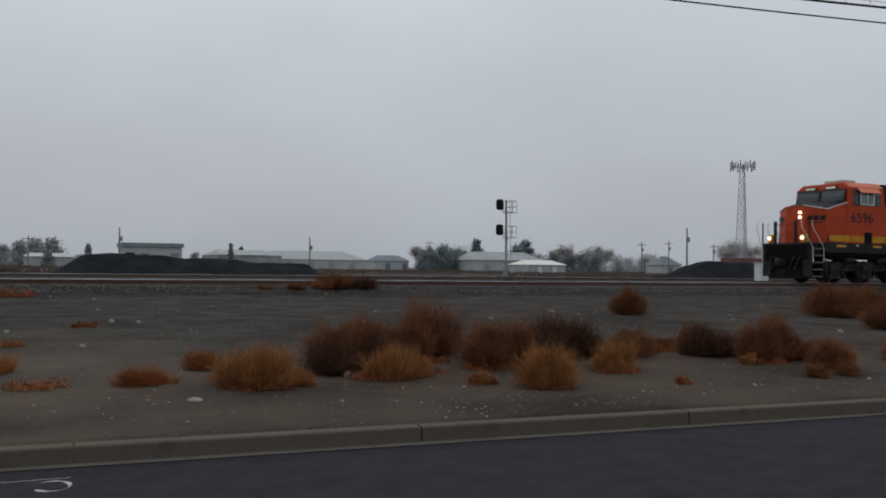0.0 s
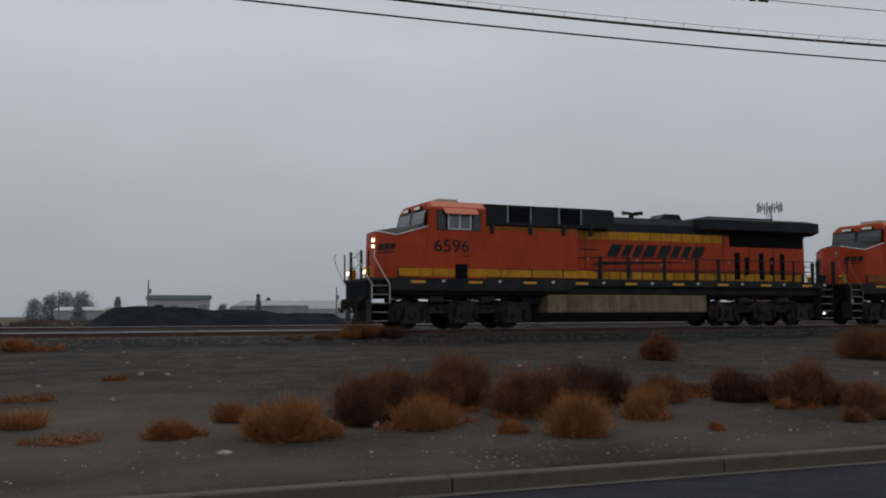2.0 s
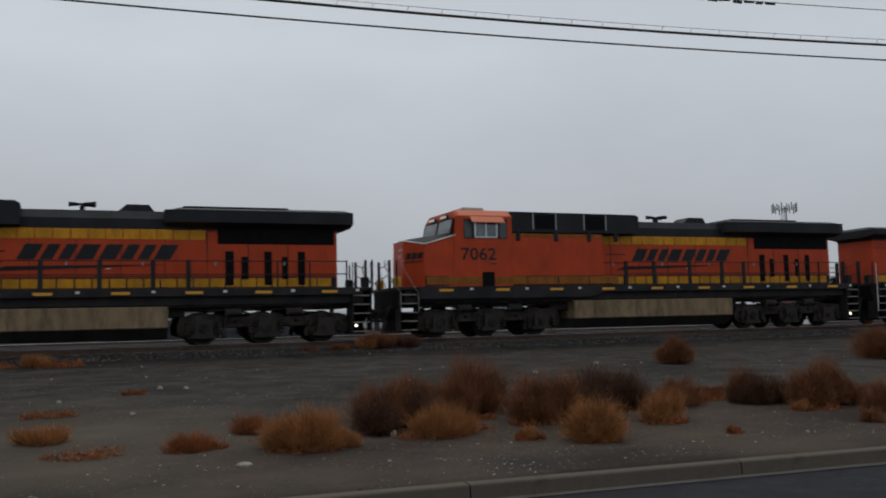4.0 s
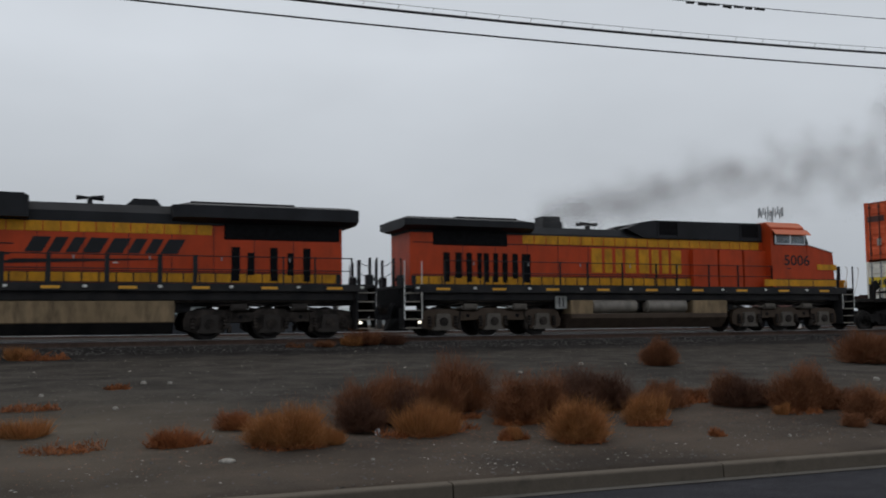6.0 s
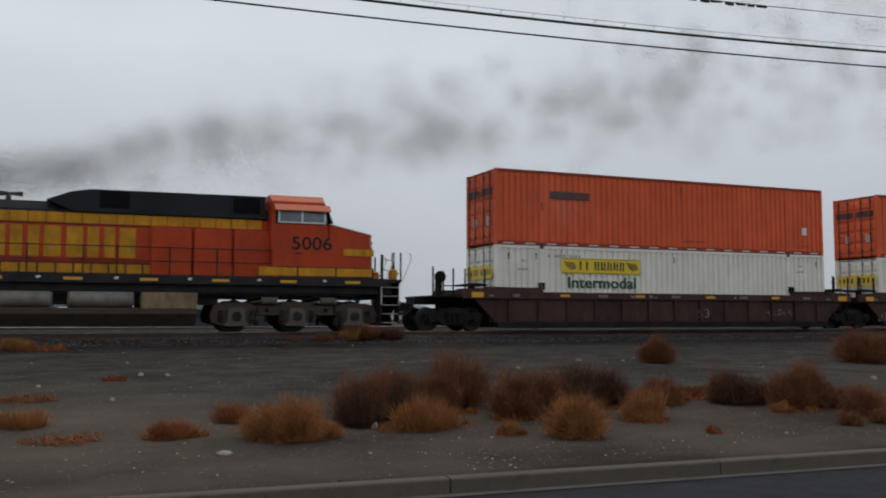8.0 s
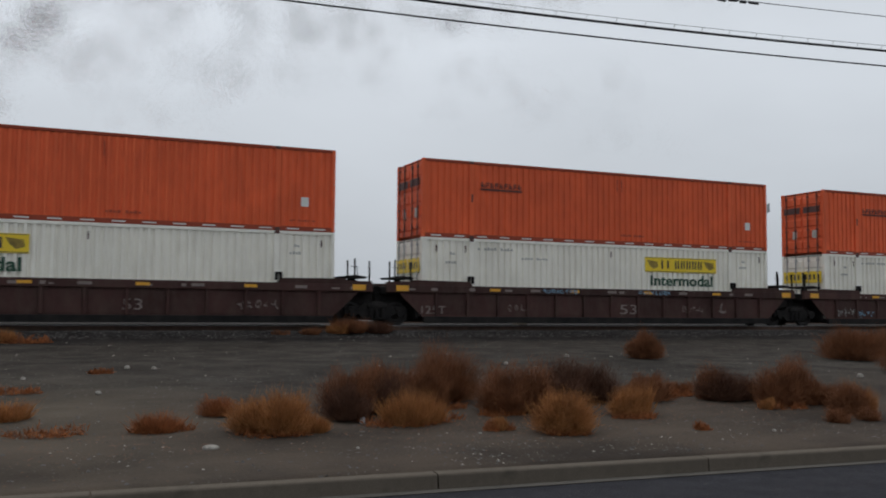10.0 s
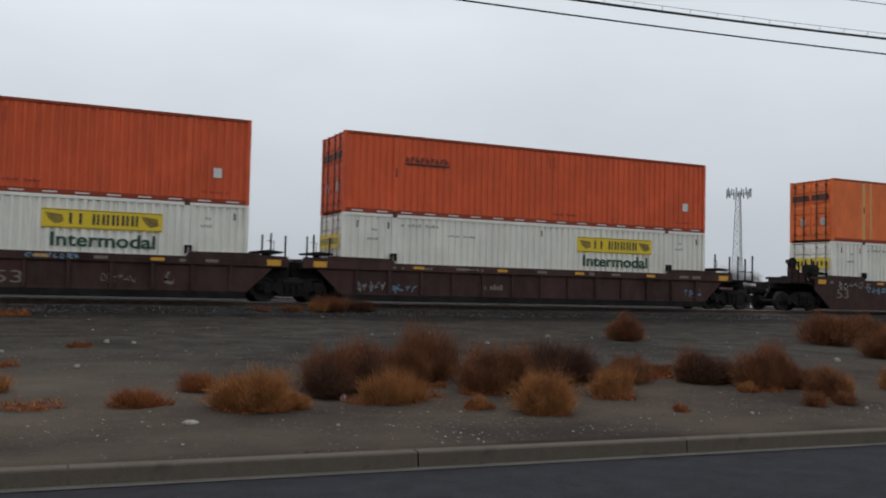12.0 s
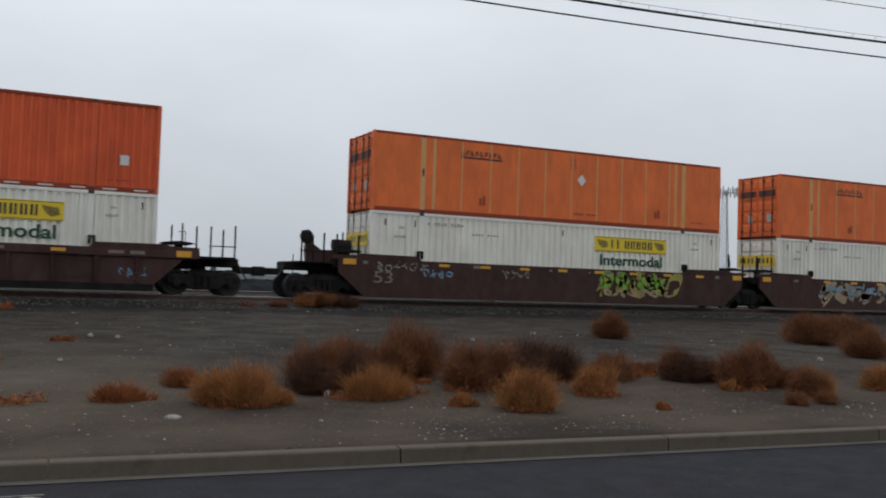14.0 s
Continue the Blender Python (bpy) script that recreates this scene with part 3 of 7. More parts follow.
def loco_bogie(parent, axles, sense, steel):
    """A three-axle bogie: cast side frames with boxes, springs and brake gear."""
    a, b, c = axles
    s = Solid()
    for sy in (-1, 1):
        y0, y1 = sorted((sy * 1.02, sy * 1.20))
        top = [(a - 0.85, 0.60), (a - 0.72, 0.92), (a - 0.45, 0.98), (a + 0.42, 0.98), (a + 0.62, 0.90), (b - 0.62, 0.90), (b - 0.45, 1.02), (b + 0.45, 1.02),
               (b + 0.62, 0.90), (c - 0.62, 0.90), (c - 0.42, 0.98), (c + 0.45, 0.98), (c + 0.72, 0.92), (c + 0.85, 0.60)]
        low = [(c + 0.80, 0.34), (c + 0.50, 0.24), (c - 0.50, 0.24), (c - 0.60, 0.58), (b + 0.60, 0.58), (b + 0.48, 0.24), (b - 0.48, 0.24),
               (b - 0.60, 0.58), (a + 0.60, 0.58), (a + 0.50, 0.24), (a - 0.50, 0.24), (a - 0.80, 0.34)]
        s.prism(top + low, y0, y1)
    for x in ((a + b) / 2, (b + c) / 2):
        s.box(x - 0.25, x + 0.25, -1.05, 1.05, 0.55, 0.86, 0.04)
    s.box(a, c, -0.7, 0.7, 0.90, 1.02, 0.04)
    f = part("bogie", s, steel, parent, "grimy cast-steel three-axle bogie")
    worn = M_DUST if steel is M_TRUCK_DUSTY else M_TRUCK_GREY
    for sy in (-1, 1):
        def out(d0, d1):
            return sorted((sy * d0, sy * d1))
        for x in axles:
            q = Solid()
            y0, y1 = out(1.20, 1.34)
            q.prism([(x - 0.22, 0.82), (x + 0.22, 0.82), (x + 0.27, 0.76), (x + 0.29, 0.36), (x + 0.40, 0.28), (x + 0.40, 0.22), (x - 0.40, 0.22), (x - 0.40, 0.28), (x - 0.29, 0.36), (x - 0.27, 0.76)], y0, y1)
            box = part("axle_box", q, worn, f, "dusty cast axle box")
            q = Solid()
            q.tube((x, sy * 1.33, 0.53), (x, sy * 1.40, 0.53), 0.16, 16)
            q.tube((x, sy * 1.40, 0.53), (x, sy * 1.43, 0.53), 0.07, 10)
            part("bearing_cap", q, M_TRUCK, box)
            for d in (-0.52, 0.52):
                q = Solid()
                # coils in one turned profile
                q.loft([[(x + d + rr * math.cos(g), sy * 1.26 + rr * math.sin(g), 0.34 + k * 0.036) for g in (math.pi * n / 5 for n in range(10))]
                        for k, rr in enumerate((0.05, 0.085, 0.085, 0.055, 0.085, 0.085, 0.055, 0.085, 0.085, 0.055, 0.085, 0.05))])
                part("spring", q, M_TRUCK, f)
        for x, d in (((a + b) / 2, -1), ((b + c) / 2, 1)):
            q = Solid()
            q.tube((x - 0.26, sy * 1.27, 1.06), (x + 0.20, sy * 1.27, 1.06), 0.125, 14)
            q.tube((x + 0.20, sy * 1.27, 1.06), (x + 0.52, sy * 1.27, 1.00), 0.03, 6)
            q.box(x - 0.34, x - 0.26, *out(1.17, 1.37), 0.94, 1.18, 0.01)
            part("brake_cylinder", q, worn, f, "dusty brake cylinder")
            q = Solid()
            q.tube((x + d * 0.30, sy * 1.24, 0.92), (x + d * 0.40, sy * 1.24, 0.30), 0.035, 6)
            q.box(x + d * 0.36 - 0.07, x + d * 0.36 + 0.07, *out(1.12, 1.27), 0.22, 0.46, 0.02)
            part("brake_lever", q, M_TRUCK, f)
            q = Solid()
            q.path([(x - 0.9, sy * 1.25, 1.10), (x - 0.4, sy * 1.25, 1.14), (x + 0.3, sy * 1.25, 1.20), (x + 0.8, sy * 1.25, 1.10)], 0.022, 5)
            part("brake_pipe", q, M_TRUCK, f)
            # black disc on the solid frame, painted shade of a hole
            q = Solid()
            q.tube((x, sy * 1.20, 0.74), (x, sy * 1.215, 0.74), 0.07, 12)
            part("hole_shade_disc", q, M_VOID, f)
    for x in axles:
        add_wheelset(f, LOCO_WHEELS, x, 0.53, sense)
    return f


def logo_bars(parent, u0, u1, z0, z1, y, material, slant, flip):
    """Four pairs of heavy plain bars that stand for an emblem."""
    w = (u1 - u0) / 4

    def sk(x, z):
        x += slant * (z - z0)
        return (u0 + u1 - x if flip else x, z)
    for i in range(4):
        x0, wd = u0 + i * w + 0.04, w - 0.16
        for a, b in (((0.0, 0.50), (0.64, 1.0)), ((0.0, 0.34), (0.48, 1.0)))[i % 2]:
            s = Solid()
            s.prism([sk(x0 + a * wd, z0), sk(x0 + b * wd, z0), sk(x0 + b * wd, z1), sk(x0 + a * wd, z1)], y - 0.004, y + 0.004)
            part("emblem_bar", s, material, parent)


def hand_rail(parent, pts, r=0.02, material=None, label=""):
    s = Solid()
    s.path(pts, r, 6)
    return part("handrail", s, material or M_BLACK, parent, label)


def locomotive(kind, number, label, lit=False, sense=1, grimy=False):
    """A six-axle diesel; x runs from its front coupler to the rear one, z from the rail's top."""
    root = tagged(new("locomotive"), label, "locomotive", "diesel locomotives")
    new_type = kind == "new"
    hw, hood = 1.53, 1.02
    L = 22.3
    # frame and sill
    s = Solid()
    s.box(0.75, L - 0.75, -1.35, 1.35, 1.30, 1.80, 0.02)
    s.box(6.75, L - 6.75, -0.95, 0.95, 0.92, 1.32, 0.02)
    s.box(1.2, L - 1.2, -0.95, 0.95, 1.13, 1.31, 0.02)
    part("underframe", s, M_SILL, root)
    for sy in (-1, 1):
        s = Solid()
        y0, y1 = sorted((sy * 1.40, sy * 1.56))
        if new_type:
            s.prism([(1.25, 1.40), (8.2, 1.40), (8.9, 1.60), (L - 0.9, 1.60), (L - 0.9, 1.84), (1.25, 1.84)], y0, y1)
        else:
            s.prism([(1.0, 1.58), (L - 0.9, 1.58), (L - 0.9, 1.86), (1.0, 1.86)], y0, y1)
        sill = part("side_sill", s, M_SILL, root)
        for i in range(9):
            x = 2.0 + i * 2.25
            q = Solid()
            q.box(x, x + 0.55, min(sy * 1.55, sy * 1.568), max(sy * 1.55, sy * 1.568), 1.66, 1.75)
            part("reflector", q, M_REFLECT, sill, "yellow reflective strip")
            q = Solid()
            q.box(x + 1.2, x + 1.32, min(sy * 1.55, sy * 1.572), max(sy * 1.55, sy * 1.572), 1.70, 1.78)
            part("bracket", q, M_WHITE, sill)
    # hood
    h1 = L - 1.6 if new_type else L - 0.95
    h0 = 4.9
    top = 4.42 if new_type else 4.15
    s = Solid()
    s.box(h0, h1, -hood, hood, 1.80, 3.80, 0.03)
    part("hood", s, M_ORANGE, root)
    s = Solid()
    prof = [(-hood, 3.80), (hood, 3.80), (hood, top - 0.28), (hood - 0.25, top), (-hood + 0.25, top), (-hood, top - 0.28)]
    s.prism(prof, h0, h1, "x")
    part("hood_roof", s, M_BLACK, root, "black hood roof")
    for sy in (-1, 1):
        # cabinets flush with the cab
        cab_end = 8.9 if new_type else 9.2
        y0, y1 = sorted((sy * 0.9, sy * (hw - 0.03)))
        if new_type:
            s = Solid()
            s.box(h0, 8.9, y0, y1, 1.84, 3.80, 0.03)
            part("cabinet", s, M_ORANGE, root)
        for z in (2.62,):
            for i in range(5):
                q = Solid()
                xx = 9.6 + i * 2.3
                q.box(xx, xx + 0.05, min(sy * hood, sy * (hood + 0.03)), max(sy * hood, sy * (hood + 0.03)), z, z + 0.12)
                part("latch", q, M_GALV, root)
        for j in range(9):
            # door seams on the hood
            x = cab_end + 0.6 + j * 1.35
            if x > h1 - 1.0:
                break
            q = Solid()
            q.box(x, x + 0.02, min(sy * hood, sy * (hood + 0.012)), max(sy * hood, sy * (hood + 0.012)), 1.9, 3.75)
            part("door_seam", q, M_BLACK, root)
        # stripes, in panels
        yb = hw if new_type else hood + 0.01
        x = 1.55
        while x < h1 - 0.4:
            outer = (x < 8.8) if new_type else (x < 4.6)
            yy = (hw + 0.004) if outer else hood + 0.014
            if new_type and outer and x > 4.9:
                yy = hw - 0.022
            step = 1.34 if outer else 0.52
            x1 = min(x + step - 0.045, h1 - 0.1)
            if not (new_type and 3.4 < x < 4.2):
                q = Solid()
                q.box(x, x1, min(sy * (yy - 0.03), sy * yy), max(sy * (yy - 0.03), sy * yy), 1.90, 2.19, 0.008)
                part("stripe_panel", q, M_FADED if outer and grimy else M_YELLOW, root)
            x += step
        for xa, xb, yy in (((1.5, 8.85, hw - 0.03), (8.95, h1 - 0.05, hood)) if new_type else ((1.5, 4.9, hw - 0.004), (4.95, h1 - 0.05, hood))):
            q = Solid()
            q.box(xa, xb, min(sy * (yy - 0.02), sy * (yy + 0.006)), max(sy * (yy - 0.02), sy * (yy + 0.006)), 1.87, 2.215)
            part("stripe_backing", q, M_BLACK, root)
        if new_type:
            q = Solid()
            q.box(5.0, 8.88, min(sy * (hw - 0.06), sy * (hw - 0.022)), max(sy * (hw - 0.06), sy * (hw - 0.022)), 3.66, 3.79)
            part("stripe_panel", q, M_FADED, root)
            for x, z, w in ((9.3, 3.05, 0.9), (8.9, 2.72, 1.2), (14.2, 3.0, 0.12), (13.1, 2.5, 0.14)):
                q = Solid()
                q.box(x, x + w, min(sy * hood, sy * (hood + 0.015)), max(sy * hood, sy * (hood + 0.015)), z, z + 0.035)
                part("grab_iron", q, M_SILL if w > 0.5 else M_WHITE, root)
        x = 8.95 if new_type else 5.35
        while x < (15.8 if new_type else 16.3):
            q = Solid()
            q.box(x, x + 0.485, min(sy * (hood - 0.02), sy * (hood + 0.014)), max(sy * (hood - 0.02), sy * (hood + 0.014)), 3.47, 3.80, 0.008)
            part("stripe_panel", q, M_YELLOW, root)
            x += 0.52
        for z in ((2.24, 3.42) if not new_type else (2.24,)):
            q = Solid()
            q.box(h0 + 0.1, h1 - 0.1, min(sy * hood, sy * (hood + 0.008)), max(sy * hood, sy * (hood + 0.008)), z, z + 0.03)
            part("pin_stripe", q, M_BLACK, root)
        if not new_type:
            for x0, x1 in ((5.0, 6.3), (6.38, 7.6), (7.68, 8.95)):
                q = Solid()
                y0, y1 = sorted((sy * 0.9, sy * 1.22))
                q.box(x0, x1, y0, y1, 1.86, 3.42, 0.02)
                part("cabinet_door", q, M_ORANGE, root)
        # black equipment box above the cabinets
        q = Solid()
        y0, y1 = sorted((sy * 0.55, sy * (hw - 0.08)))
        if new_type:
            q.prism([(4.95, 3.86), (10.6, 3.86), (10.6, 4.52), (10.45, 4.60), (4.95, 4.62)], y0, y1)
        else:
            q.prism([(5.25, 3.84), (11.3, 3.84), (12.1, 4.18), (11.4, 4.46), (10.8, 4.56), (5.25, 4.60)], *sorted((sy * 0.5, sy * 1.12)))
        bx = part("equipment_box", q, M_BLACK, root, "black dynamic-brake box")
        yo = sy * (hw - 0.08) if new_type else sy * 1.12
        for x in ((5.9, 8.1) if new_type else (5.4, 9.6)):
            q = Solid()
            q.box(x, x + 0.95, min(yo, yo + sy * 0.012), max(yo, yo + sy * 0.012), 3.98, 4.52)
            part("grille", q, M_VOID, bx)
            for d in (-0.02, 0.95):
                q = Solid()
                q.box(x + d, x + d + 0.05, min(yo, yo + sy * 0.035), max(yo, yo + sy * 0.035), 3.96, 4.56)
                part("grille_post", q, M_GALV if new_type else M_BLACK, bx)
        if new_type:
            for x in (5.15, 6.75, 8.2, 9.4):
                q = Solid()
                q.box(x, x + 0.16, min(sy * 1.46, sy * 1.56), max(sy * 1.46, sy * 1.56), 3.52, 3.90, 0.02)
                part("bracket", q, M_BLACK, root)
        # louvred doors near the radiators
        slots = ((16.85, 0.28, 1.95, 3.10), (17.38, 0.24, 2.15, 2.92), (18.15, 0.26, 1.95, 3.10), (18.75, 0.22, 2.15, 2.92), (19.3, 0.26, 1.95, 3.10)) \
            if new_type else tuple((L - 0.2 - v, w, z0, 3.08) for v, w, z0 in
                                    ((2.32, 0.27, 1.98), (2.80, 0.26, 2.12), (3.22, 0.24, 1.98), (3.62, 0.19, 2.12), (3.92, 0.22, 1.98), (4.30, 0.21, 1.98),
                                     (4.70, 0.23, 1.98), (5.14, 0.24, 2.12), (5.68, 0.38, 1.98)))
        for x, w, z0, z1 in slots:
            # solid black slab, the slot's inner shade as colour
            q = Solid()
            q.box(x, x + w, min(sy * (hood - 0.05), sy * (hood + 0.02)), max(sy * (hood - 0.05), sy * (hood + 0.02)), z0, z1, 0.01)
            part("louvre", q, M_VOID, root, "black slab for the dark inside a louvred opening")
        # emblem and number
        yl = sy * (hood + 0.018)
        if new_type:
            logo_bars(root, 10.45, 15.2, 2.82, 3.30, yl, M_BLACK, 0.55, sy > 0)
            q = Solid()
            q.prism([(9.7, 2.44), (10.2, 2.60), (15.0, 2.66), (13.0, 2.57)], yl - 0.004, yl + 0.004)
            part("emblem_swoosh", q, M_BLACK, root)
        else:
            logo_bars(root, 9.3, 13.75, 2.40, 3.36, yl, M_YELLOW, 0.0, sy > 0)
        n0, n1 = (2.9, 4.3) if new_type else (3.02, 4.42)
        yn = sy * (hw + 0.004)
        # the words run to the right as seen from their own side
        lettering("digit", number, 0.46, n1 - n0, M_BLACK, root, (n0 if sy < 0 else n1, yn, 2.79), sy > 0, 0.012)
        q = Solid()
        q.box(4.05, 4.3, min(yn, yn + sy * .004), max(yn, yn + sy * .004), 2.64, 2.68)
        part("underline_mark", q, M_BLACK, root)
        # walkway handrails
        post_x = ((9.9, 11.2, 12.9, 14.5, 15.6, 18.5, 19.6, 20.9) if new_type else (5.1, 6.9, 8.4, 10.0, 11.0, 12.6, 14.2, 15.4, 17.0, 18.6, 20.2))
        q = Solid()
        for z in (2.74, 2.30):
            q.tube((post_x[0], sy * 1.5, z), (post_x[-1], sy * 1.5, z), 0.018, 6)
        part("handrail", q, M_BLACK, root)
        for x in post_x:
            q = Solid()
            w = 0.07 if new_type and x < 16 else 0.022
            q.box(x - w, x + w, min(sy * 1.47, sy * 1.53), max(sy * 1.47, sy * 1.53), 1.8, 2.77)
            part("handrail_post", q, M_BLACK, root)
    # radiator wing at the rear
    w0, w1 = (14.9, 21.2) if new_type else (L - 5.95, L - 0.62)
    s = Solid()
    half, zl, zt = 1.46, 3.90, 4.55 if new_type else 4.38
    ring = [(-hood, zl - 0.02), (hood, zl - 0.02), (half, zl + 0.12), (half, zt - 0.12), (half - 0.5, zt), (-half + 0.5, zt), (-half, zt - 0.12), (-half, zl + 0.12)]
    def shrink(k, dz):
        return [(a * k, min(b, zt - dz)) for a, b in ring]
    s.loft([[(w0, a, b) for a, b in shrink(0.88, 0.10)], [(w0 + 0.5, a, b) for a, b in ring], [(w1 - 0.25, a, b) for a, b in ring],
            [(w1, a, max(b, zl + 0.02)) for a, b in shrink(0.95, 0.12)]])
    part("radiator_wing", s, M_BLACK, root, "black overhanging radiator housing")
    s = Solid()
    g0, g1 = (16.6, 20.6) if new_type else (L - 4.9, L - 1.85)
    s.box(g0, g1, -hood - 0.03, hood + 0.03, 3.34, 3.92, 0.03)
    part("radiator_intake", s, M_VOID, root, "black radiator intake screen")
    s = Solid()
    s.box(w0 + 0.6, w1 - 2.2, -1.0, 1.0, zt - 0.01, zt + 0.05, 0.02)
    part("radiator_screen", s, M_SILL, root)
    # roof gear
    horn_x = 12.4 if new_type else L - 9.08
    s = Solid()
    s.box(horn_x - 0.08, horn_x + 0.08, -0.1, 0.1, top - 0.05, top + 0.22, 0.02)
    for y, d in ((-0.16, 1), (0.0, -1), (0.16, 1)):
        s.tube((horn_x, y, top + 0.28), (horn_x + 0.42 * d, y, top + 0.28), 0.035, 8, 0.085)
    s.tube((horn_x, -0.2, top + 0.26), (horn_x, 0.2, top + 0.26), 0.03, 6)
    part("air_horn", s, M_BLACK, root)
    s = Solid()
    if new_type:
        s.prism([(13.4, top - 0.05), (14.7, top - 0.05), (14.45, top + 0.26), (13.75, top + 0.26)], -0.45, 0.45)
    else:
        sx = L - 7.22
        s.loft([[(sx + d * 0.44, y * 0.42, z) for d, y in ((-1, -1), (1, -1), (1, 1), (-1, 1))] for z in (top - 0.1, top + 0.28)])
        s.loft([[(sx + d * 0.38, y * 0.36, z) for d, y in ((-1, -1), (1, -1), (1, 1), (-1, 1))] for z in (top + 0.28, top + 0.5)])
    part("exhaust_chimney", s, M_BLACK, root)
    # cab and nose
    c0, c1 = (2.55, 4.97) if new_type else (2.98, 5.12)
    zr = 4.50
    s = Solid()
    roof = [(-hw, 1.84), (hw, 1.84), (hw, zr - 0.10), (hw - 0.30, zr + 0.12), (-hw + 0.30, zr + 0.12), (-hw, zr - 0.10)]
    if new_type:
        s.loft([[(c0 + (b > 3.7) * (b - 3.7) * 0.22, a, b) for a, b in roof], [(c1, a, b) for a, b in roof]])
    else:
        s.loft([[(c0 + (b > 3.7) * (b - 3.7) * 0.40, a, b) for a, b in roof], [(c1, a, b) for a, b in roof]])
    part("cab", s, M_ORANGE, root)
    s = Solid()
    s.prism([(-hw + 0.02, zr - 0.10), (-hw + 0.32, zr + 0.125), (hw - 0.32, zr + 0.125), (hw - 0.02, zr - 0.10), (hw - 0.02, zr - 0.06), (hw - 0.30, zr + 0.16),
             (-hw + 0.30, zr + 0.16), (-hw + 0.02, zr - 0.06)], c0 + 0.3, c1, "x")
    part("cab_roof", s, M_ORANGE_ROOF, root, "paler orange cab roof")
    s = Solid()
    s.box(c0 + 0.85, c0 + 1.75, -0.55, 0.55, zr + 0.12, zr + (0.36 if new_type else 0.22), 0.05)
    part("roof_unit", s, M_BEIGE, root, "beige roof air conditioner")
    s = Solid()
    nf = 1.0
    if new_type:
        low = [(nf, -0.55), (nf + 0.5, -1.45), (c0 + 0.1, -hw + 0.01), (c0 + 0.1, hw - 0.01), (nf + 0.5, 1.45), (nf, 0.55)]
        topz = [3.55, 3.36, 3.70, 3.70, 3.36, 3.55]
    else:
        low = [(nf + 0.42, -1.1), (nf + 0.62, -hw + 0.02), (c0 + 0.1, -hw + 0.01), (c0 + 0.1, hw - 0.01), (nf + 0.62, hw - 0.02), (nf + 0.42, 1.1)]
        topz = [3.38, 3.38, 3.70, 3.70, 3.38, 3.38]
    s.loft([[(x, y, 1.84) for x, y in low], [(x, y, 2.6) for x, y in low], [(x + 0.03, y * 0.985, z) for (x, y), z in zip(low, topz)]])
    part("nose", s, M_ORANGE, root)
    s = Solid()
    lip = [(x + 0.10, y * 0.88, z + 0.012) for (x, y), z in zip(low, topz)]
    if new_type:
        # the middle of the nose stands higher than its edges
        ridge = [(nf + 0.14, -0.42, 3.60), (nf + 0.60, -0.60, 3.68), (c0 + 0.06, -0.95, 3.80), (c0 + 0.06, 0.95, 3.80), (nf + 0.60, 0.60, 3.68), (nf + 0.14, 0.42, 3.60)]
        s.loft([[(x, y, z - 0.03) for x, y, z in lip], lip, ridge])
    else:
        s.loft([[(x, y, z - 0.03) for x, y, z in lip], lip])
    part("nose_top", s, M_BLACK, root, "black anti-glare nose top")
    for sy in (-1, 1):
        i, j, k = (0, 1, 2) if sy < 0 else (5, 4, 3)
        q = Solid()
        pts = [(low[n][0] + 0.02, low[n][1] * 1.0, topz[n] + 0.01) for n in (i, j, k)]
        q.path(pts, 0.022, 6)
        part("edge_stripe", q, M_WHITE, root)
        # windscreen half
        # solid black sheet in place of the dark cab behind the glass
        q = Solid()
        y0, y1 = sorted((sy * 0.06, sy * 1.40))
        q.add([(c0 + 0.02, y0, 3.78), (c0 + 0.02, y1, 3.78), (c0 + 0.02 + (0.13 if new_type else 0.25), y1, 4.33), (c0 + 0.02 + (0.13 if new_type else 0.25), y0, 4.33),
               (c0 - 0.006, y0, 3.78), (c0 - 0.006, y1, 3.78), (c0 - 0.006 + (0.14 if new_type else 0.252), y1, 4.33), (c0 - 0.006 + (0.14 if new_type else 0.252), y0, 4.33)],
              [(0, 1, 2, 3), (7, 6, 5, 4), (0, 4, 5, 1), (1, 5, 6, 2), (2, 6, 7, 3), (3, 7, 4, 0)])
        part("window_recess", q, M_VOID, root)
        q = Solid()
        y0, y1 = sorted((sy * 0.10, sy * 1.36))
        cw = c0 - 0.045
        kk = 0.22 if new_type else 0.40
        def wz(z):
            return cw + max(0, z - 3.7) * kk
        q.add([(wz(3.82), y0, 3.82), (wz(3.82), y1, 3.82), (wz(4.30), y1, 4.30), (wz(4.30), y0, 4.30)], [(0, 1, 2, 3)])
        q.add([(wz(3.82) + 0.03, y0, 3.82), (wz(3.82) + 0.03, y1, 3.82), (wz(4.30) + 0.03, y1, 4.30), (wz(4.30) + 0.03, y0, 4.30)], [(3, 2, 1, 0)])
        part("windscreen", q, M_GLASS, root, "sloping windscreen pane")
        for z0, z1, a0, a1 in ((3.74, 3.82, 0.04, 1.44), (4.30, 4.35, 0.04, 1.44), (3.82, 4.30, 0.02, 0.10), (3.82, 4.30, 1.36, 1.44)):
            g = Solid()
            ya, yb = sorted((sy * a0, sy * a1))
            g.add([(wz(z0) - 0.004, ya, z0), (wz(z0) - 0.004, yb, z0), (wz(z1) - 0.004, yb, z1), (wz(z1) - 0.004, ya, z1),
                   (wz(z0) + 0.03, ya, z0), (wz(z0) + 0.03, yb, z0), (wz(z1) + 0.03, yb, z1), (wz(z1) + 0.03, ya, z1)],
                  [(0, 1, 2, 3), (7, 6, 5, 4), (0, 4, 5, 1), (1, 5, 6, 2), (2, 6, 7, 3), (3, 7, 4, 0)])
            part("window_frame", g, M_BLACK, root)
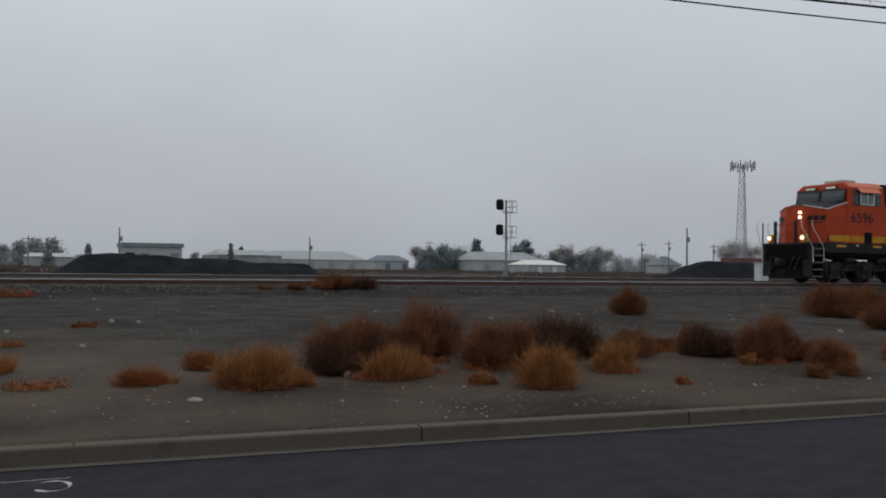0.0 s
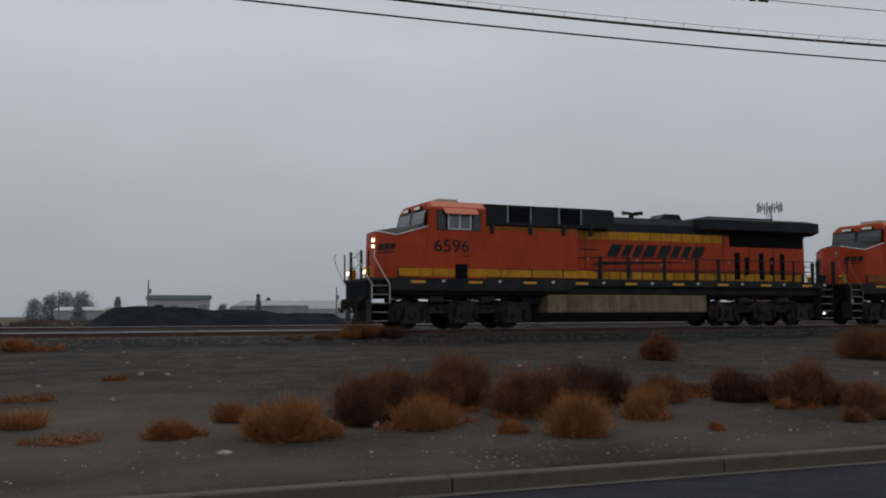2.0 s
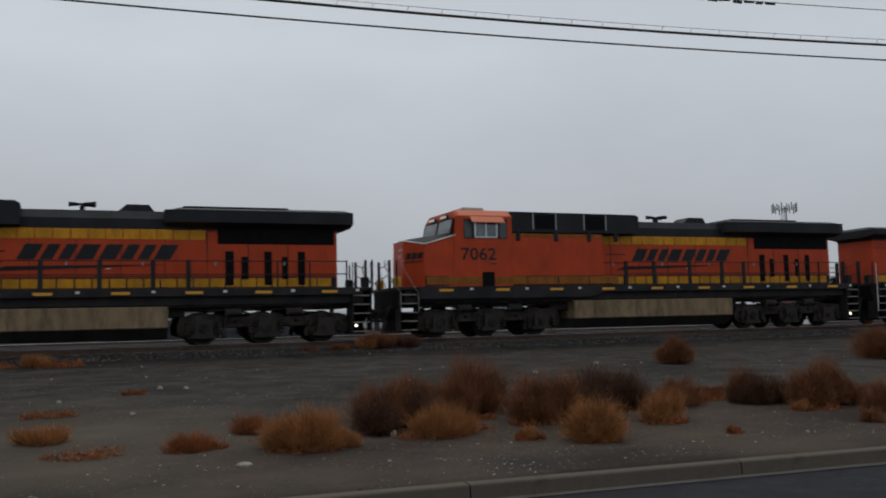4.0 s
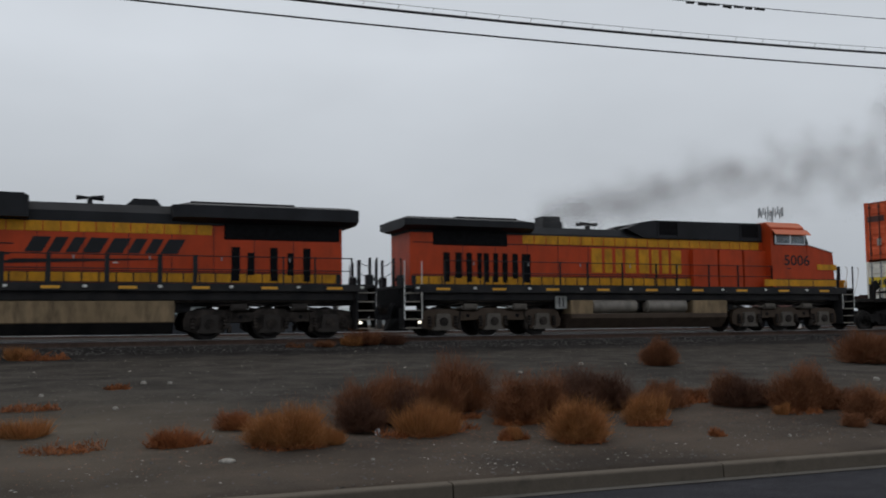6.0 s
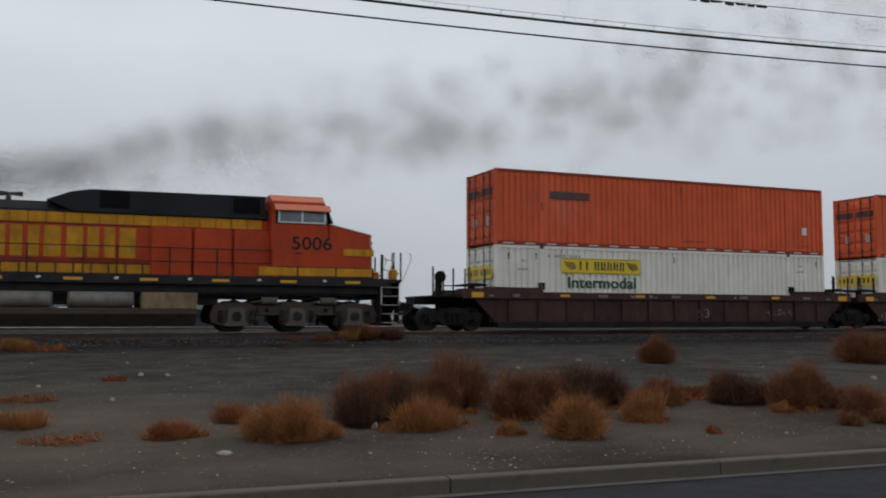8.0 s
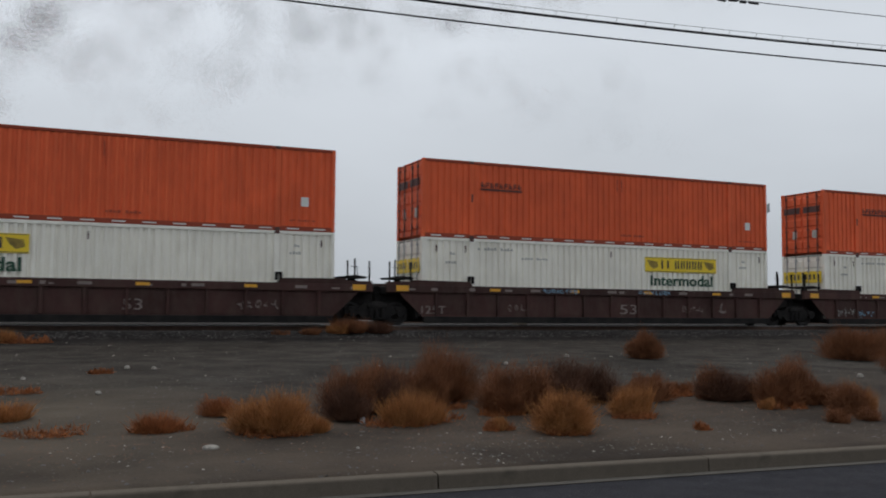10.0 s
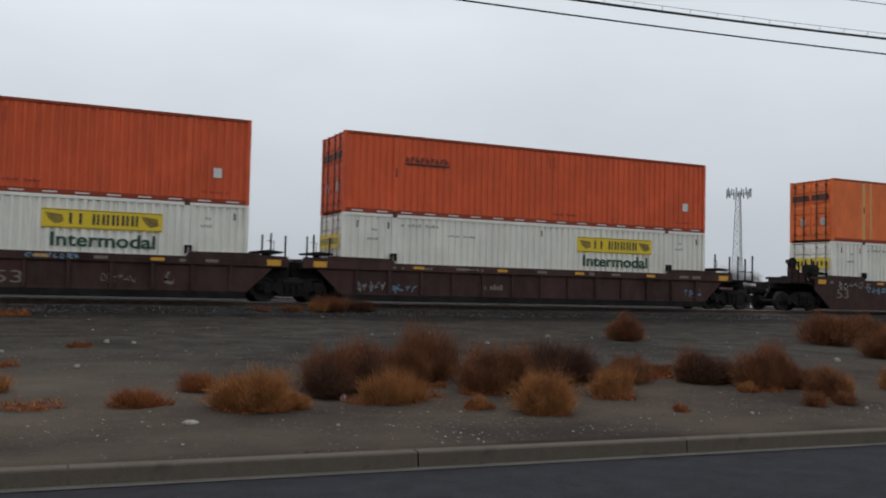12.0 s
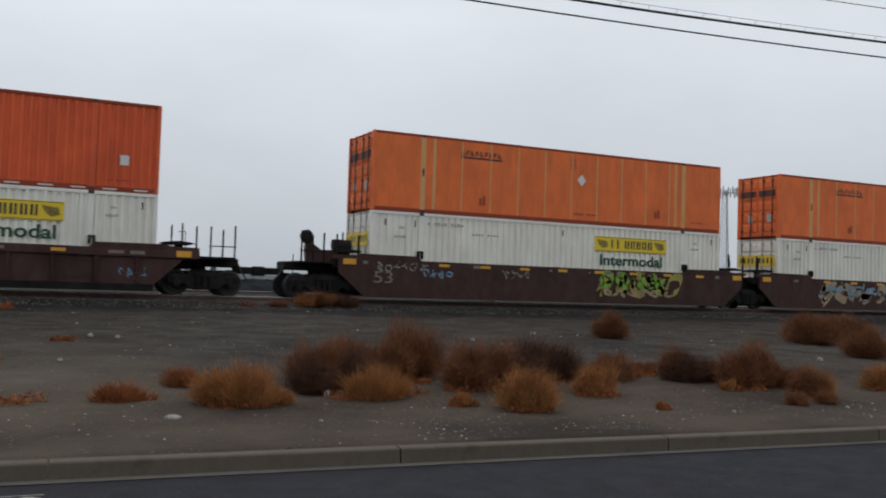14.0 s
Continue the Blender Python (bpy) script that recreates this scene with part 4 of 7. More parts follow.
        if new_type:
            # dark emblem strokes on the slanting nose corner
            for i in range(3):
                g = Solid()
                f0, f1 = 0.12 + i * 0.28, 0.34 + i * 0.28
                def on(f, z):
                    return (nf + 0.5 * f - 0.012, sy * (0.55 + 0.90 * f), z)
                g.add([on(f0, 2.86), on(f1, 2.86), on(f1 + 0.08, 3.08), on(f0 + 0.08, 3.08)], [(0, 1, 2, 3)])
                g.add([on(f0 - 0.02, 2.72), on(f1 + 0.02, 2.76), on(f1 + 0.02, 2.79), on(f0, 2.79)], [(0, 1, 2, 3)])
                part("nose_emblem", g, M_BLACK, root, "", False)
        q = Solid()
        q.box(wz(4.38) - 0.05, wz(4.38) + 0.02, min(sy * 0.25, sy * 0.95), max(sy * 0.25, sy * 0.95), 4.36, 4.52, 0.02)
        nb = part("number_board", q, M_BLACK, root)
        q = Solid()
        q.box(wz(4.38) - 0.056, wz(4.38) - 0.05, min(sy * 0.32, sy * 0.88), max(sy * 0.32, sy * 0.88), 4.39, 4.49)
        part("number_panel", q, M_NUMBER, nb)
        # side windows
        a0, a1 = (3.02, 4.78) if new_type else (3.16, 4.98)
        yw = sy * (hw + 0.003)
        zb = 3.58 if new_type else 3.66
        zt2 = 4.30 if new_type else 4.24
        def slab(name, x0, x1, z0, z1, d0, d1, m, lab=""):
            w = Solid()
            w.box(x0, x1, min(yw + sy * d0, yw + sy * d1), max(yw + sy * d0, yw + sy * d1), z0, z1, 0.006)
            return part(name, w, m, root, lab)
        # black sheet painted in for the unlit cab
        slab("window_recess", a0, a1, zb, zt2, -0.03, 0.004, M_VOID)
        if new_type:
            slab("window_pane", a0 + 0.03, a0 + 0.32, zb + 0.03, zt2 - 0.03, 0.004, 0.010, M_GLASS)
            slab("window_pane", a1 - 0.32, a1 - 0.03, zb + 0.03, zt2 - 0.03, 0.004, 0.010, M_GLASS)
        b0, b1 = (a0 + 0.42, a1 - 0.40) if new_type else (a0 + 0.08, a1 - 0.08)
        # flat grey panel, its colour stands for daylight in the cab
        slab("cab_interior", b0, b1, zb + 0.06, zt2 - 0.16, 0.0, 0.0055, M_INTERIOR)
        slab("window_pane", b0, b1, zb + 0.08, zt2 - 0.18, 0.007, 0.014, M_GLASSL, "sky-lit cab window pane")
        for x in (b0, (b0 + b1) / 2 - 0.03, b1 - 0.06):
            slab("window_frame", x, x + 0.06, zb + 0.04, zt2 - 0.14, 0.012, 0.024, M_SILVER)
        slab("window_frame", b0, b1, zb + 0.03, zb + 0.08, 0.012, 0.024, M_SILVER)
        w = Solid()
        w.prism([(sy * hw, zt2 + 0.10), (sy * (hw + 0.24), zt2 - 0.12), (sy * (hw + 0.24), zt2 - 0.15), (sy * hw, zt2 + 0.05)], a0 + (0.25 if new_type else -0.05), a1 - (0.2 if new_type else -0.06), "x")
        part("sun_visor", w, M_ORANGE_ROOF, root, "paler orange window awning")
        if new_type:
            # black slab on the closed side paints the opening's shade
            slab("step_opening_shade", 3.72, 4.22, 1.84, 2.36, -0.03, 0.012, M_VOID)
        else:
            slab("nose_stripe", 1.5, 2.6, 2.62, 2.86, 0.0, 0.008, M_YELLOW)
        # front and rear steps with grab rails
        for x0, end in ((0.55, 1), (L - 1.2, -1)):
            q = Solid()
            q.box(x0 - 0.03, x0, min(sy * 0.98, sy * 1.5), max(sy * 0.98, sy * 1.5), 0.28, 1.8)
            stp = part("step_well", q, M_SILL, root, "dark steel boarding steps")
            q = Solid()
            q.box(x0 + 0.65, x0 + 0.68, min(sy * 0.98, sy * 1.5), max(sy * 0.98, sy * 1.5), 0.28, 1.8)
            part("stringer", q, M_SILL, stp)
            for i in range(5):
                z = 0.30 + i * 0.31
                q = Solid()
                q.box(x0, x0 + 0.65, min(sy * 0.98, sy * 1.5), max(sy * 0.98, sy * 1.5), z, z + 0.035)
                part("tread", q, M_SILL, stp)
                q = Solid()
                q.box(x0 + 0.04, x0 + 0.61, min(sy * 1.50, sy * 1.512), max(sy * 1.50, sy * 1.512), z - 0.005, z + 0.04)
                part("step_edge", q, M_AIR, stp, "pale worn step edge")
            rail_m = M_WHITE if not new_type or (lit and end > 0) else M_AIR if end > 0 else M_BLACK
            for dx in (0.0, 0.66):
                xb, xt = x0 + dx, x0 + dx + (0.55 if end > 0 else -0.55) * (0.6 if dx else 1.0)
                hand_rail(root, [(xb, sy * 1.54, 0.95), (xb, sy * 1.54, 1.62), (xb - 0.16, sy * 1.52, 1.86), (xb - 0.50, sy * 1.38, 2.52), (xb - 0.52, sy * 1.36, 2.72), (xb - 0.46, sy * 1.30, 2.80)] if end > 0 else
                          [(xb, sy * 1.54, 0.6), (xb, sy * 1.54, 2.7)], 0.018, rail_m)
    # platforms, pilots, couplers
    for x0, x1, xc, d in ((0.45, 1.3, 0.45, -1), (L - 1.4, L - 0.45, L - 0.45, 1)):
        s = Solid()
        s.box(x0, x1, -1.48, 1.48, 1.72, 1.84, 0.02)
        part("platform", s, M_SILL, root)
        s = Solid()
        s.loft([[(xc - d * 0.30, -1.3, 0.22), (xc - d * 0.05, -0.75, 0.2), (xc + d * 0.16, 0.0, 0.2), (xc - d * 0.05, 0.75, 0.2), (xc - d * 0.30, 1.3, 0.22), (xc - d * 0.4, 0.0, 0.22)],
                [(xc - d * 0.35, -1.35, 0.62), (xc - d * 0.20, -0.75, 0.66), (xc - d * 0.12, 0.0, 0.66), (xc - d * 0.20, 0.75, 0.66), (xc - d * 0.35, 1.35, 0.62), (xc - d * 0.42, 0.0, 0.62)],
                [(xc - d * 0.05, -1.35, 1.10), (xc - d * 0.05, -0.75, 1.1), (xc - d * 0.05, 0.0, 1.1), (xc - d * 0.05, 0.75, 1.1), (xc - d * 0.05, 1.35, 1.10), (xc - d * 0.42, 0.0, 1.1)],
                [(xc, -1.2, 1.74), (xc, -0.75, 1.74), (xc, 0.0, 1.74), (xc, 0.75, 1.74), (xc, 1.2, 1.74), (xc - d * 0.42, 0.0, 1.74)]])
        part("pilot", s, M_VOID, root, "black steel pilot plate")
        s = Solid()
        s.box(min(xc, xc + d * 0.5), max(xc, xc + d * 0.5), -0.13, 0.13, 0.80, 1.06, 0.04)
        s.box(min(xc + d * 0.30, xc + d * 0.55), max(xc + d * 0.30, xc + d * 0.55), -0.22, 0.18, 0.74, 1.10, 0.07)
        part("coupler", s, M_TRUCK, root, "rusty knuckle coupler")
        for y in (-0.9, -0.55, 0.5, 0.8):
            p = [(xc + d * 0.03, y, 1.2), (xc + d * 0.16, y, 1.02), (xc + d * 0.24, y + 0.04, 0.72), (xc + d * 0.34, y + 0.02, 0.62), (xc + d * 0.42, y, 0.8)]
            part("air_hose", Solid().path(p, 0.028, 6), M_BLACK, root)
        for y in (-1.42, -0.62, 0.62, 1.42):
            q = Solid()
            if abs(y) < 1:
                q.box(xc - 0.03, xc + 0.03, y - 0.09, y + 0.09, 1.75, 2.85, 0.01)
            else:
                q.box(xc - 0.025, xc + 0.025, y - 0.03, y + 0.03, 1.75, 2.8, 0.01)
            part("end_post", q, M_BLACK, root)
        for z in (2.75, 2.35):
            part("safety_chain", Solid().path([(xc, -0.55, z), (xc + d * 0.1, -0.2, z - 0.14), (xc + d * 0.1, 0.2, z - 0.14), (xc, 0.55, z)], 0.014, 5), M_BLACK, root)
        for y in (-1.0, 1.0):
            q = Solid()
            q.box(min(xc - d * 0.28, xc - d * 0.02), max(xc - d * 0.28, xc - d * 0.02), y - 0.12, y + 0.12, 1.84, 2.22, 0.03)
            dl = part("ditch_light", q, M_YELLOW if d < 0 else M_BLACK, root)
            q = Solid()
            q.tube((xc - d * 0.02, y, 2.06), (xc + d * 0.03, y, 2.06), 0.075, 14)
            part("lens", q, M_HEAD if lit and d < 0 else M_GLASS, dl)
    # headlight pair on the nose
    for z in (3.02, 3.24):
        q = Solid()
        q.tube((nf + 0.02, -0.34, z), (nf - 0.05, -0.34, z), 0.065, 14)
        part("headlight", q, M_HEAD if lit else M_GLASSL, root)
    # fuel tank and reservoirs
    s = Solid()
    t0, t1 = (7.56, 14.97) if new_type else (7.5, 14.95)
    zt3 = 1.27 if new_type else 0.80
    s.box(t0, t1, -1.5, 1.5, 0.58, zt3, 0.03)
    belly = Solid()
    belly.prism([(-1.47, 0.58), (1.47, 0.58), (1.10, 0.22), (-1.10, 0.22)], t0 + 0.01, t1 - 0.01, "x")
    part("tank_belly", belly, M_SILL if new_type else M_TRUCK_DUSTY, root, "dark sloping tank underside")
    part("fuel_tank", s, M_TANK if new_type else M_TRUCK_DUSTY, root, "dust-stained fuel tank")
    if not new_type:
        for sy in (-1, 1):
            for x0, x1 in ((L - 13.0 + 0.2, L - 10.95), (L - 10.4, L - 8.4)):
                q = Solid()
                q.tube((x0, sy * 1.2, 1.08), (x1, sy * 1.2, 1.08), 0.27, 20)
                q.tube((x0 - 0.06, sy * 1.2, 1.08), (x0, sy * 1.2, 1.08), 0.17, 20, 0.27)
                q.tube((x1, sy * 1.2, 1.08), (x1 + 0.06, sy * 1.2, 1.08), 0.27, 20, 0.17)
                part("air_reservoir", q, M_AIR, root, "dull grey air tank")
            for x0, x1 in ((L - 8.35, L - 7.35), (L - 14.8, L - 13.05)):
                q = Solid()
                q.box(x0, x1, min(sy * 0.7, sy * 1.5), max(sy * 0.7, sy * 1.5), 0.76, 1.30, 0.03)
                part("tank_box", q, M_TANK, root)
            q = Solid()
            q.box(L - 7.2, L - 6.7, min(sy * 1.40, sy * 1.45), max(sy * 1.40, sy * 1.45), 0.98, 1.46, 0.01)
            pl = part("white_plate", q, M_GR_PALE, root, "white marker plate with dark bars")
            for dx in (0.14, 0.3):
                q = Solid()
                q.box(L - 7.2 + dx, L - 7.14 + dx, min(sy * 1.448, sy * 1.456), max(sy * 1.448, sy * 1.456), 1.04, 1.40)
                part("plate_bar", q, M_BLACK, pl)
    q = Solid()
    for x in (9.5, 12.0, 15.6, 7.0):
        q.box(x, x + 0.5, -1.3, 1.3, 1.24, 1.5, 0.03)
    q.tube((1.9, -1.25, 1.26), (L - 2, -1.25, 1.26), 0.035, 6)
    q.tube((1.9, 1.25, 1.26), (L - 2, 1.25, 1.26), 0.035, 6)
    part("piping", q, M_TRUCK, root)
    loco_bogie(root, (2.12, 4.15, 6.2), sense, M_TRUCK if new_type else M_TRUCK_DUSTY)
    loco_bogie(root, (L - 6.2, L - 4.15, L - 2.12), sense, M_TRUCK if new_type else M_TRUCK_DUSTY)
    q = Solid()
    q.tube((L - 1.1 if new_type else 1.0, -1.52, 0.52), (L - 1.1 if new_type else 1.0, -1.56, 0.52), 0.05, 10)
    q.tube((L - 1.1, 1.52, 0.52), (L - 1.1, 1.56, 0.52), 0.05, 10)
    part("step_light", q, M_LAMP, root, "small lit step light")
    return root


ride(locomotive("new", "6596", "orange and black diesel locomotive with lit headlights", lit=True), 31.57)
ride(locomotive("new", "7062", "grimy orange and black diesel locomotive, second in train", grimy=True), 53.87)
ride(locomotive("old", "5006", "orange diesel locomotive with yellow emblem, running backwards", sense=-1), 98.47, 0, 180)

# ---------------------------------------------------------------- containers
def corrugated(x0, x1, y, depth, z0, z1, pitch=0.26):
    """A wall of trapezoid folds between two posts, solid behind."""
    sgn = 1 if y > 0 else -1
    pts, x = [], x0
    n = max(1, round((x1 - x0) / pitch))
    p = (x1 - x0) / n
    for i in range(n):
        a = x0 + i * p
        pts += [(a, y - sgn * depth), (a + 0.10 * p, y), (a + 0.50 * p, y), (a + 0.60 * p, y - sgn * depth)]
    pts.append((x1, y - sgn * depth))
    s = Solid()
    s.prism(pts + [(x1, y - sgn * 0.10), (x0, y - sgn * 0.10)], z0, z1, "z")
    return s


CL, CH, CW = 16.15, 2.895, 1.295


def bars_of_text(parent, x0, z0, w, h, n, material, y):
    """A row of small plain bars where writing cannot be read."""
    step = w / n
    for i in range(n):
        if (i * 7 + n) % 5 == 3:
            continue
        s = Solid()
        s.box(x0 + i * step, x0 + (i + 0.7) * step, y - 0.003, y + 0.003, z0, z0 + h * (0.75 + 0.25 * ((i * 3) % 2)))
        part("marking", s, material, parent)


def scrawl(parent, x0, x1, z0, z1, y, material, letters, width, seed):
    """Loops of spray paint, no words."""
    rng = random.Random(seed)
    w = (x1 - x0) / letters
    for i in range(letters):
        s = Solid()
        cx, cz = x0 + (i + 0.5) * w, (z0 + z1) / 2 + rng.uniform(-0.08, 0.08) * (z1 - z0)
        a0, turns = rng.uniform(0, 6.28), rng.uniform(0.5, 1.1)
        w2, ph = rng.uniform(1.6, 3.4), rng.uniform(0, 6.28)
        ax, az = w * rng.uniform(0.34, 0.56), (z1 - z0) * rng.uniform(0.36, 0.5)
        pts = []
        for k in range(19):
            a = a0 + turns * 6.28 * k / 18
            r = 1 - 0.45 * k / 18 * rng.uniform(0.6, 1)
            pts.append((cx + ax * r * (0.7 * math.cos(a) + 0.5 * math.cos(w2 * a + ph)), cz + az * r * (0.75 * math.sin(a) + 0.45 * math.sin(w2 * a))))
        for (p, q), (u, v) in zip(pts, pts[1:]):
            nx, nz = width * 0.45, width
            s.add([(p - nx, y, q - nz), (u - nx, y, v - nz), (u + nx, y, v + nz), (p + nx, y, q + nz)], [(0, 1, 2, 3)])
        part("graffiti", s, material, parent, "sprayed graffiti", tidy=False)


def container(style, label, brand_at=None, mark=True, group="stacked containers", dull=False):
    """A 53-foot box; x from its door end, z from its floor. style: orange, faded or white."""
    root = tagged(new("shipping_container"), label, "container", group)
    base = {"orange": M_C_ORANGE, "faded": M_C_ORANGE2, "white": M_C_WHITE}[style]
    posts = (2.0, 14.12)
    for sy in (-1, 1):
        y = sy * CW
        bays = ((0.12, posts[0] - 0.10), (posts[0] + 0.10, posts[1] - 0.10), (posts[1] + 0.10, CL - 0.12))
        for a, b in bays:
            if style == "faded":
                s = Solid()
                s.box(a, b, min(y, y - sy * 0.1), max(y, y - sy * 0.1), 0.15, CH - 0.10)
            else:
                s = corrugated(a, b, y - sy * 0.010, 0.072 if style == "white" else 0.046, 0.16, CH - 0.11)
            part("side_panel", s, base, root)
        for x in posts:
            s = Solid()
            s.box(x - 0.10, x + 0.10, min(y + sy * 0.006, y - sy * 0.1), max(y + sy * 0.006, y - sy * 0.1), 0.12, CH - 0.08, 0.008)
            p = part("side_post", s, M_C_SEAM if style == "faded" else base, root)
            for z in (0.0, CH - 0.12):
                q = Solid()
                q.box(x - 0.10, x + 0.10, min(y + sy * 0.014, y - sy * 0.14), max(y + sy * 0.014, y - sy * 0.14), z, z + 0.12, 0.02)
                part("corner_casting", q, M_C_DARK, p, "dark steel corner casting")
        if style == "faded":
            for x in [2.45] + [3.6 + 1.22 * i for i in range(9)] + [13.7]:
                q = Solid()
                wd = 0.06 if x in (2.45, 13.7) else 0.026
                q.box(x - wd, x + wd, min(y, y + sy * 0.010), max(y, y + sy * 0.010), 0.16, CH - 0.10)
                part("seam_batten", q, M_C_SEAM, root, "faded ochre seam")
        for z0, z1, nm in ((0.0, 0.16, "bottom_rail"), (CH - 0.11, CH, "top_rail")):
            s = Solid()
            s.box(0.02, CL - 0.02, min(y, y - sy * 0.09), max(y, y - sy * 0.09), z0, z1, 0.012)
            # orange boxes get the darkened rails, shade painted along their edges
            r = part(nm, s, base if style == "white" else M_C_EDGE, root)
            if nm == "bottom_rail" and style == "orange":
                for i in range(17):
                    q = Solid()
                    x = 0.35 + i * 0.94
                    q.box(x, x + 0.42, min(y, y + sy * 0.004), max(y, y + sy * 0.004), 0.055, 0.10)
                    part("reflective_tape", q, M_WHITE, r, "white reflective tape")
        for x in (0.0, CL - 0.14):
            s = Solid()
            s.box(x, x + 0.14, min(y + sy * 0.004, y - sy * 0.14), max(y + sy * 0.004, y - sy * 0.14), 0.0, CH, 0.02)
            part("corner_post", s, base, root)
        # small writing
        yt = y + sy * 0.006
        flat = sy < 0
        if style == "white" and flat:
            bars_of_text(root, posts[0] + 0.25, CH - 0.42, 1.5, 0.11, 11, M_C_GREY, yt)
            bars_of_text(root, posts[0] + 2.1, CH - 0.72, 1.3, 0.08, 10, M_C_GREY, yt)
            bars_of_text(root, 0.95, CH - 0.95, 0.55, 0.1, 5, M_C_GREY, yt)
            bars_of_text(root, 1.0, CH - 0.62, 0.35, 0.1, 3, M_C_GREY, yt)
            bars_of_text(root, posts[1] + 0.45, CH - 0.80, 0.5, 0.1, 5, M_C_GREY, yt)
            bars_of_text(root, posts[1] + 0.5, CH - 0.55, 0.3, 0.1, 3, M_C_GREY, yt)
            for x in (0.55, 8.1, CL - 0.5, 1.72):
                q = Solid()
                q.box(x, x + 0.05, yt - 0.004, yt + 0.004, CH - 0.52, CH - 0.28)
                part("marking", q, M_C_DARK, root)
        elif flat:
            bars_of_text(root, 8.6, 0.34, 1.25, 0.09, 10, M_C_RUST, yt)
            bars_of_text(root, 14.55, 0.34, 0.9, 0.06, 9, M_C_RUST, yt)
            q = Solid()
            ex, ez = (1.18, 0.34) if style == "faded" else (0, 0)
            q.box(ex + 2.35, ex + 4.12, yt - 0.003, yt + 0.003, ez + 1.83, ez + 1.90)
            part("company_bar", q, M_C_DARK, root)
            s = Solid()
            if dull:
                s.box(ex + 2.35, ex + 4.12, yt - 0.003, yt + 0.003, ez + 1.90, ez + 2.13)
            else:
                for i in range(9):
                    x = ex + 2.37 + i * 0.195
                    s.prism([(x, ez + 1.94), (x + 0.05, ez + 1.94), (x + 0.07, ez + 2.13), (x + 0.02, ez + 2.13)], yt - 0.003, yt + 0.003)
                    s.box(x + 0.02, x + 0.15, yt - 0.003, yt + 0.003, ez + (2.085 if i % 2 else 1.94), ez + (2.13 if i % 2 else 1.985))
                    s.box(x + 0.05, x + 0.14, yt - 0.003, yt + 0.003, ez + 2.01, ez + 2.05)
            part("emblem", s, M_C_DARK, root, "dark emblem shapes")
            for x in (8.42, 8.62) if not dull else (8.5,):
                q = Solid()
                q.box(x, x + 0.035, yt - 0.004, yt + 0.004, CH - 0.75, CH - 0.28)
                part("marking", q, M_C_RUST, root)
            q = Solid()
            q.box(posts[0] - 0.02, posts[0] + 0.04, yt - 0.008, yt + 0.008, 1.35, 1.65)
            part("marking", q, M_C_DARK, root)
            if mark and style == "orange":
                q = Solid()
                q.box(14.93, 15.2, yt - 0.004, yt + 0.004, 0.86, 1.18)
                part("white_placard", q, M_WHITE, root)
            if style == "faded":
                q = Solid()
                q.prism([(8.75, 1.75), (8.95, 1.52), (9.15, 1.75), (8.95, 1.98)], yt - 0.014, yt + 0.004)
                part("diamond_placard", q, M_WHITE, root, "white diamond placard")
                bars_of_text(root, 4.35, 0.45, 0.3, 0.35, 2, M_C_RUST, yt - 0.012)
                bars_of_text(root, 12.6, 0.45, 0.3, 0.35, 2, M_C_RUST, yt - 0.012)
        if brand_at is not None and flat:
            x0, w = brand_at, 3.6
            q = Solid()
            q.box(x0, x0 + w, yt - 0.008, yt + 0.004, 1.86, 2.46)
            sign = part("sign_panel", q, M_SIGN, root, "yellow sign panel with dark shapes")
            q = Solid()
            q.box(x0 + 0.02, x0 + w - 0.02, yt - 0.010, yt - 0.008, 1.88, 1.90)
            q.box(x0 + 0.02, x0 + w - 0.02, yt - 0.010, yt - 0.008, 2.42, 2.44)
            part("sign_border", q, M_SIGNDARK, sign)
            for i in range(7):
                # plain upright bars where the name stands
                q = Solid()
                xx = x0 + 0.80 + i * 0.29 + (0.10 if i > 1 else 0)
                q.box(xx, xx + 0.085, yt - 0.012, yt - 0.008, 2.00, 2.34)
                if i > 1:
                    q.box(xx + 0.135, xx + 0.21, yt - 0.012, yt - 0.008, 2.00, 2.34)
                part("sign_bar", q, M_SIGNDARK, sign)
            for xx in (x0 + 0.10, x0 + w - 0.66):
                q = Solid()
                q.prism([(xx, 2.34), (xx + 0.5, 2.28), (xx + 0.55, 2.06), (xx + 0.3, 1.98), (xx + 0.12, 2.12)], yt - 0.012, yt - 0.008)
                part("sign_shape", q, M_SIGNSHAPE, sign)
            lettering("letter", "Intermodal", 0.44, 3.12, M_GREEN, root, (x0 + 0.28, yt - 0.004, 1.30), False, 0.022)
    for z0, z1, nm in ((0.10, 0.16, "floor_panel"), (CH - 0.05, CH - 0.02, "roof_panel")):
        s = Solid()
        s.box(0.05, CL - 0.05, -CW + 0.05, CW - 0.05, z0, z1)
        part(nm, s, base, root)
    s = Solid()
    n = 8
    pts = []
    for i in range(n):
        a = -CW + 0.14 + i * (2 * CW - 0.28) / n
        p = (2 * CW - 0.28) / n
        pts += [(CL - 0.05, a), (CL - 0.01, a + 0.1 * p), (CL - 0.01, a + 0.5 * p), (CL - 0.05, a + 0.6 * p)]
    s.prism(pts + [(CL - 0.1, CW - 0.14), (CL - 0.1, -CW + 0.14)], 0.14, CH - 0.1, "z")
    part("end_wall", s, base, root)
    # doors at x = 0
    for sy in (-1, 1):
        s = Solid()
        y0, y1 = sorted((sy * 0.012, sy * (CW - 0.13)))
        s.box(0.03, 0.10, y0, y1, 0.14, CH - 0.10, 0.01)
        for i in range(5):
            z = 0.28 + i * 0.5
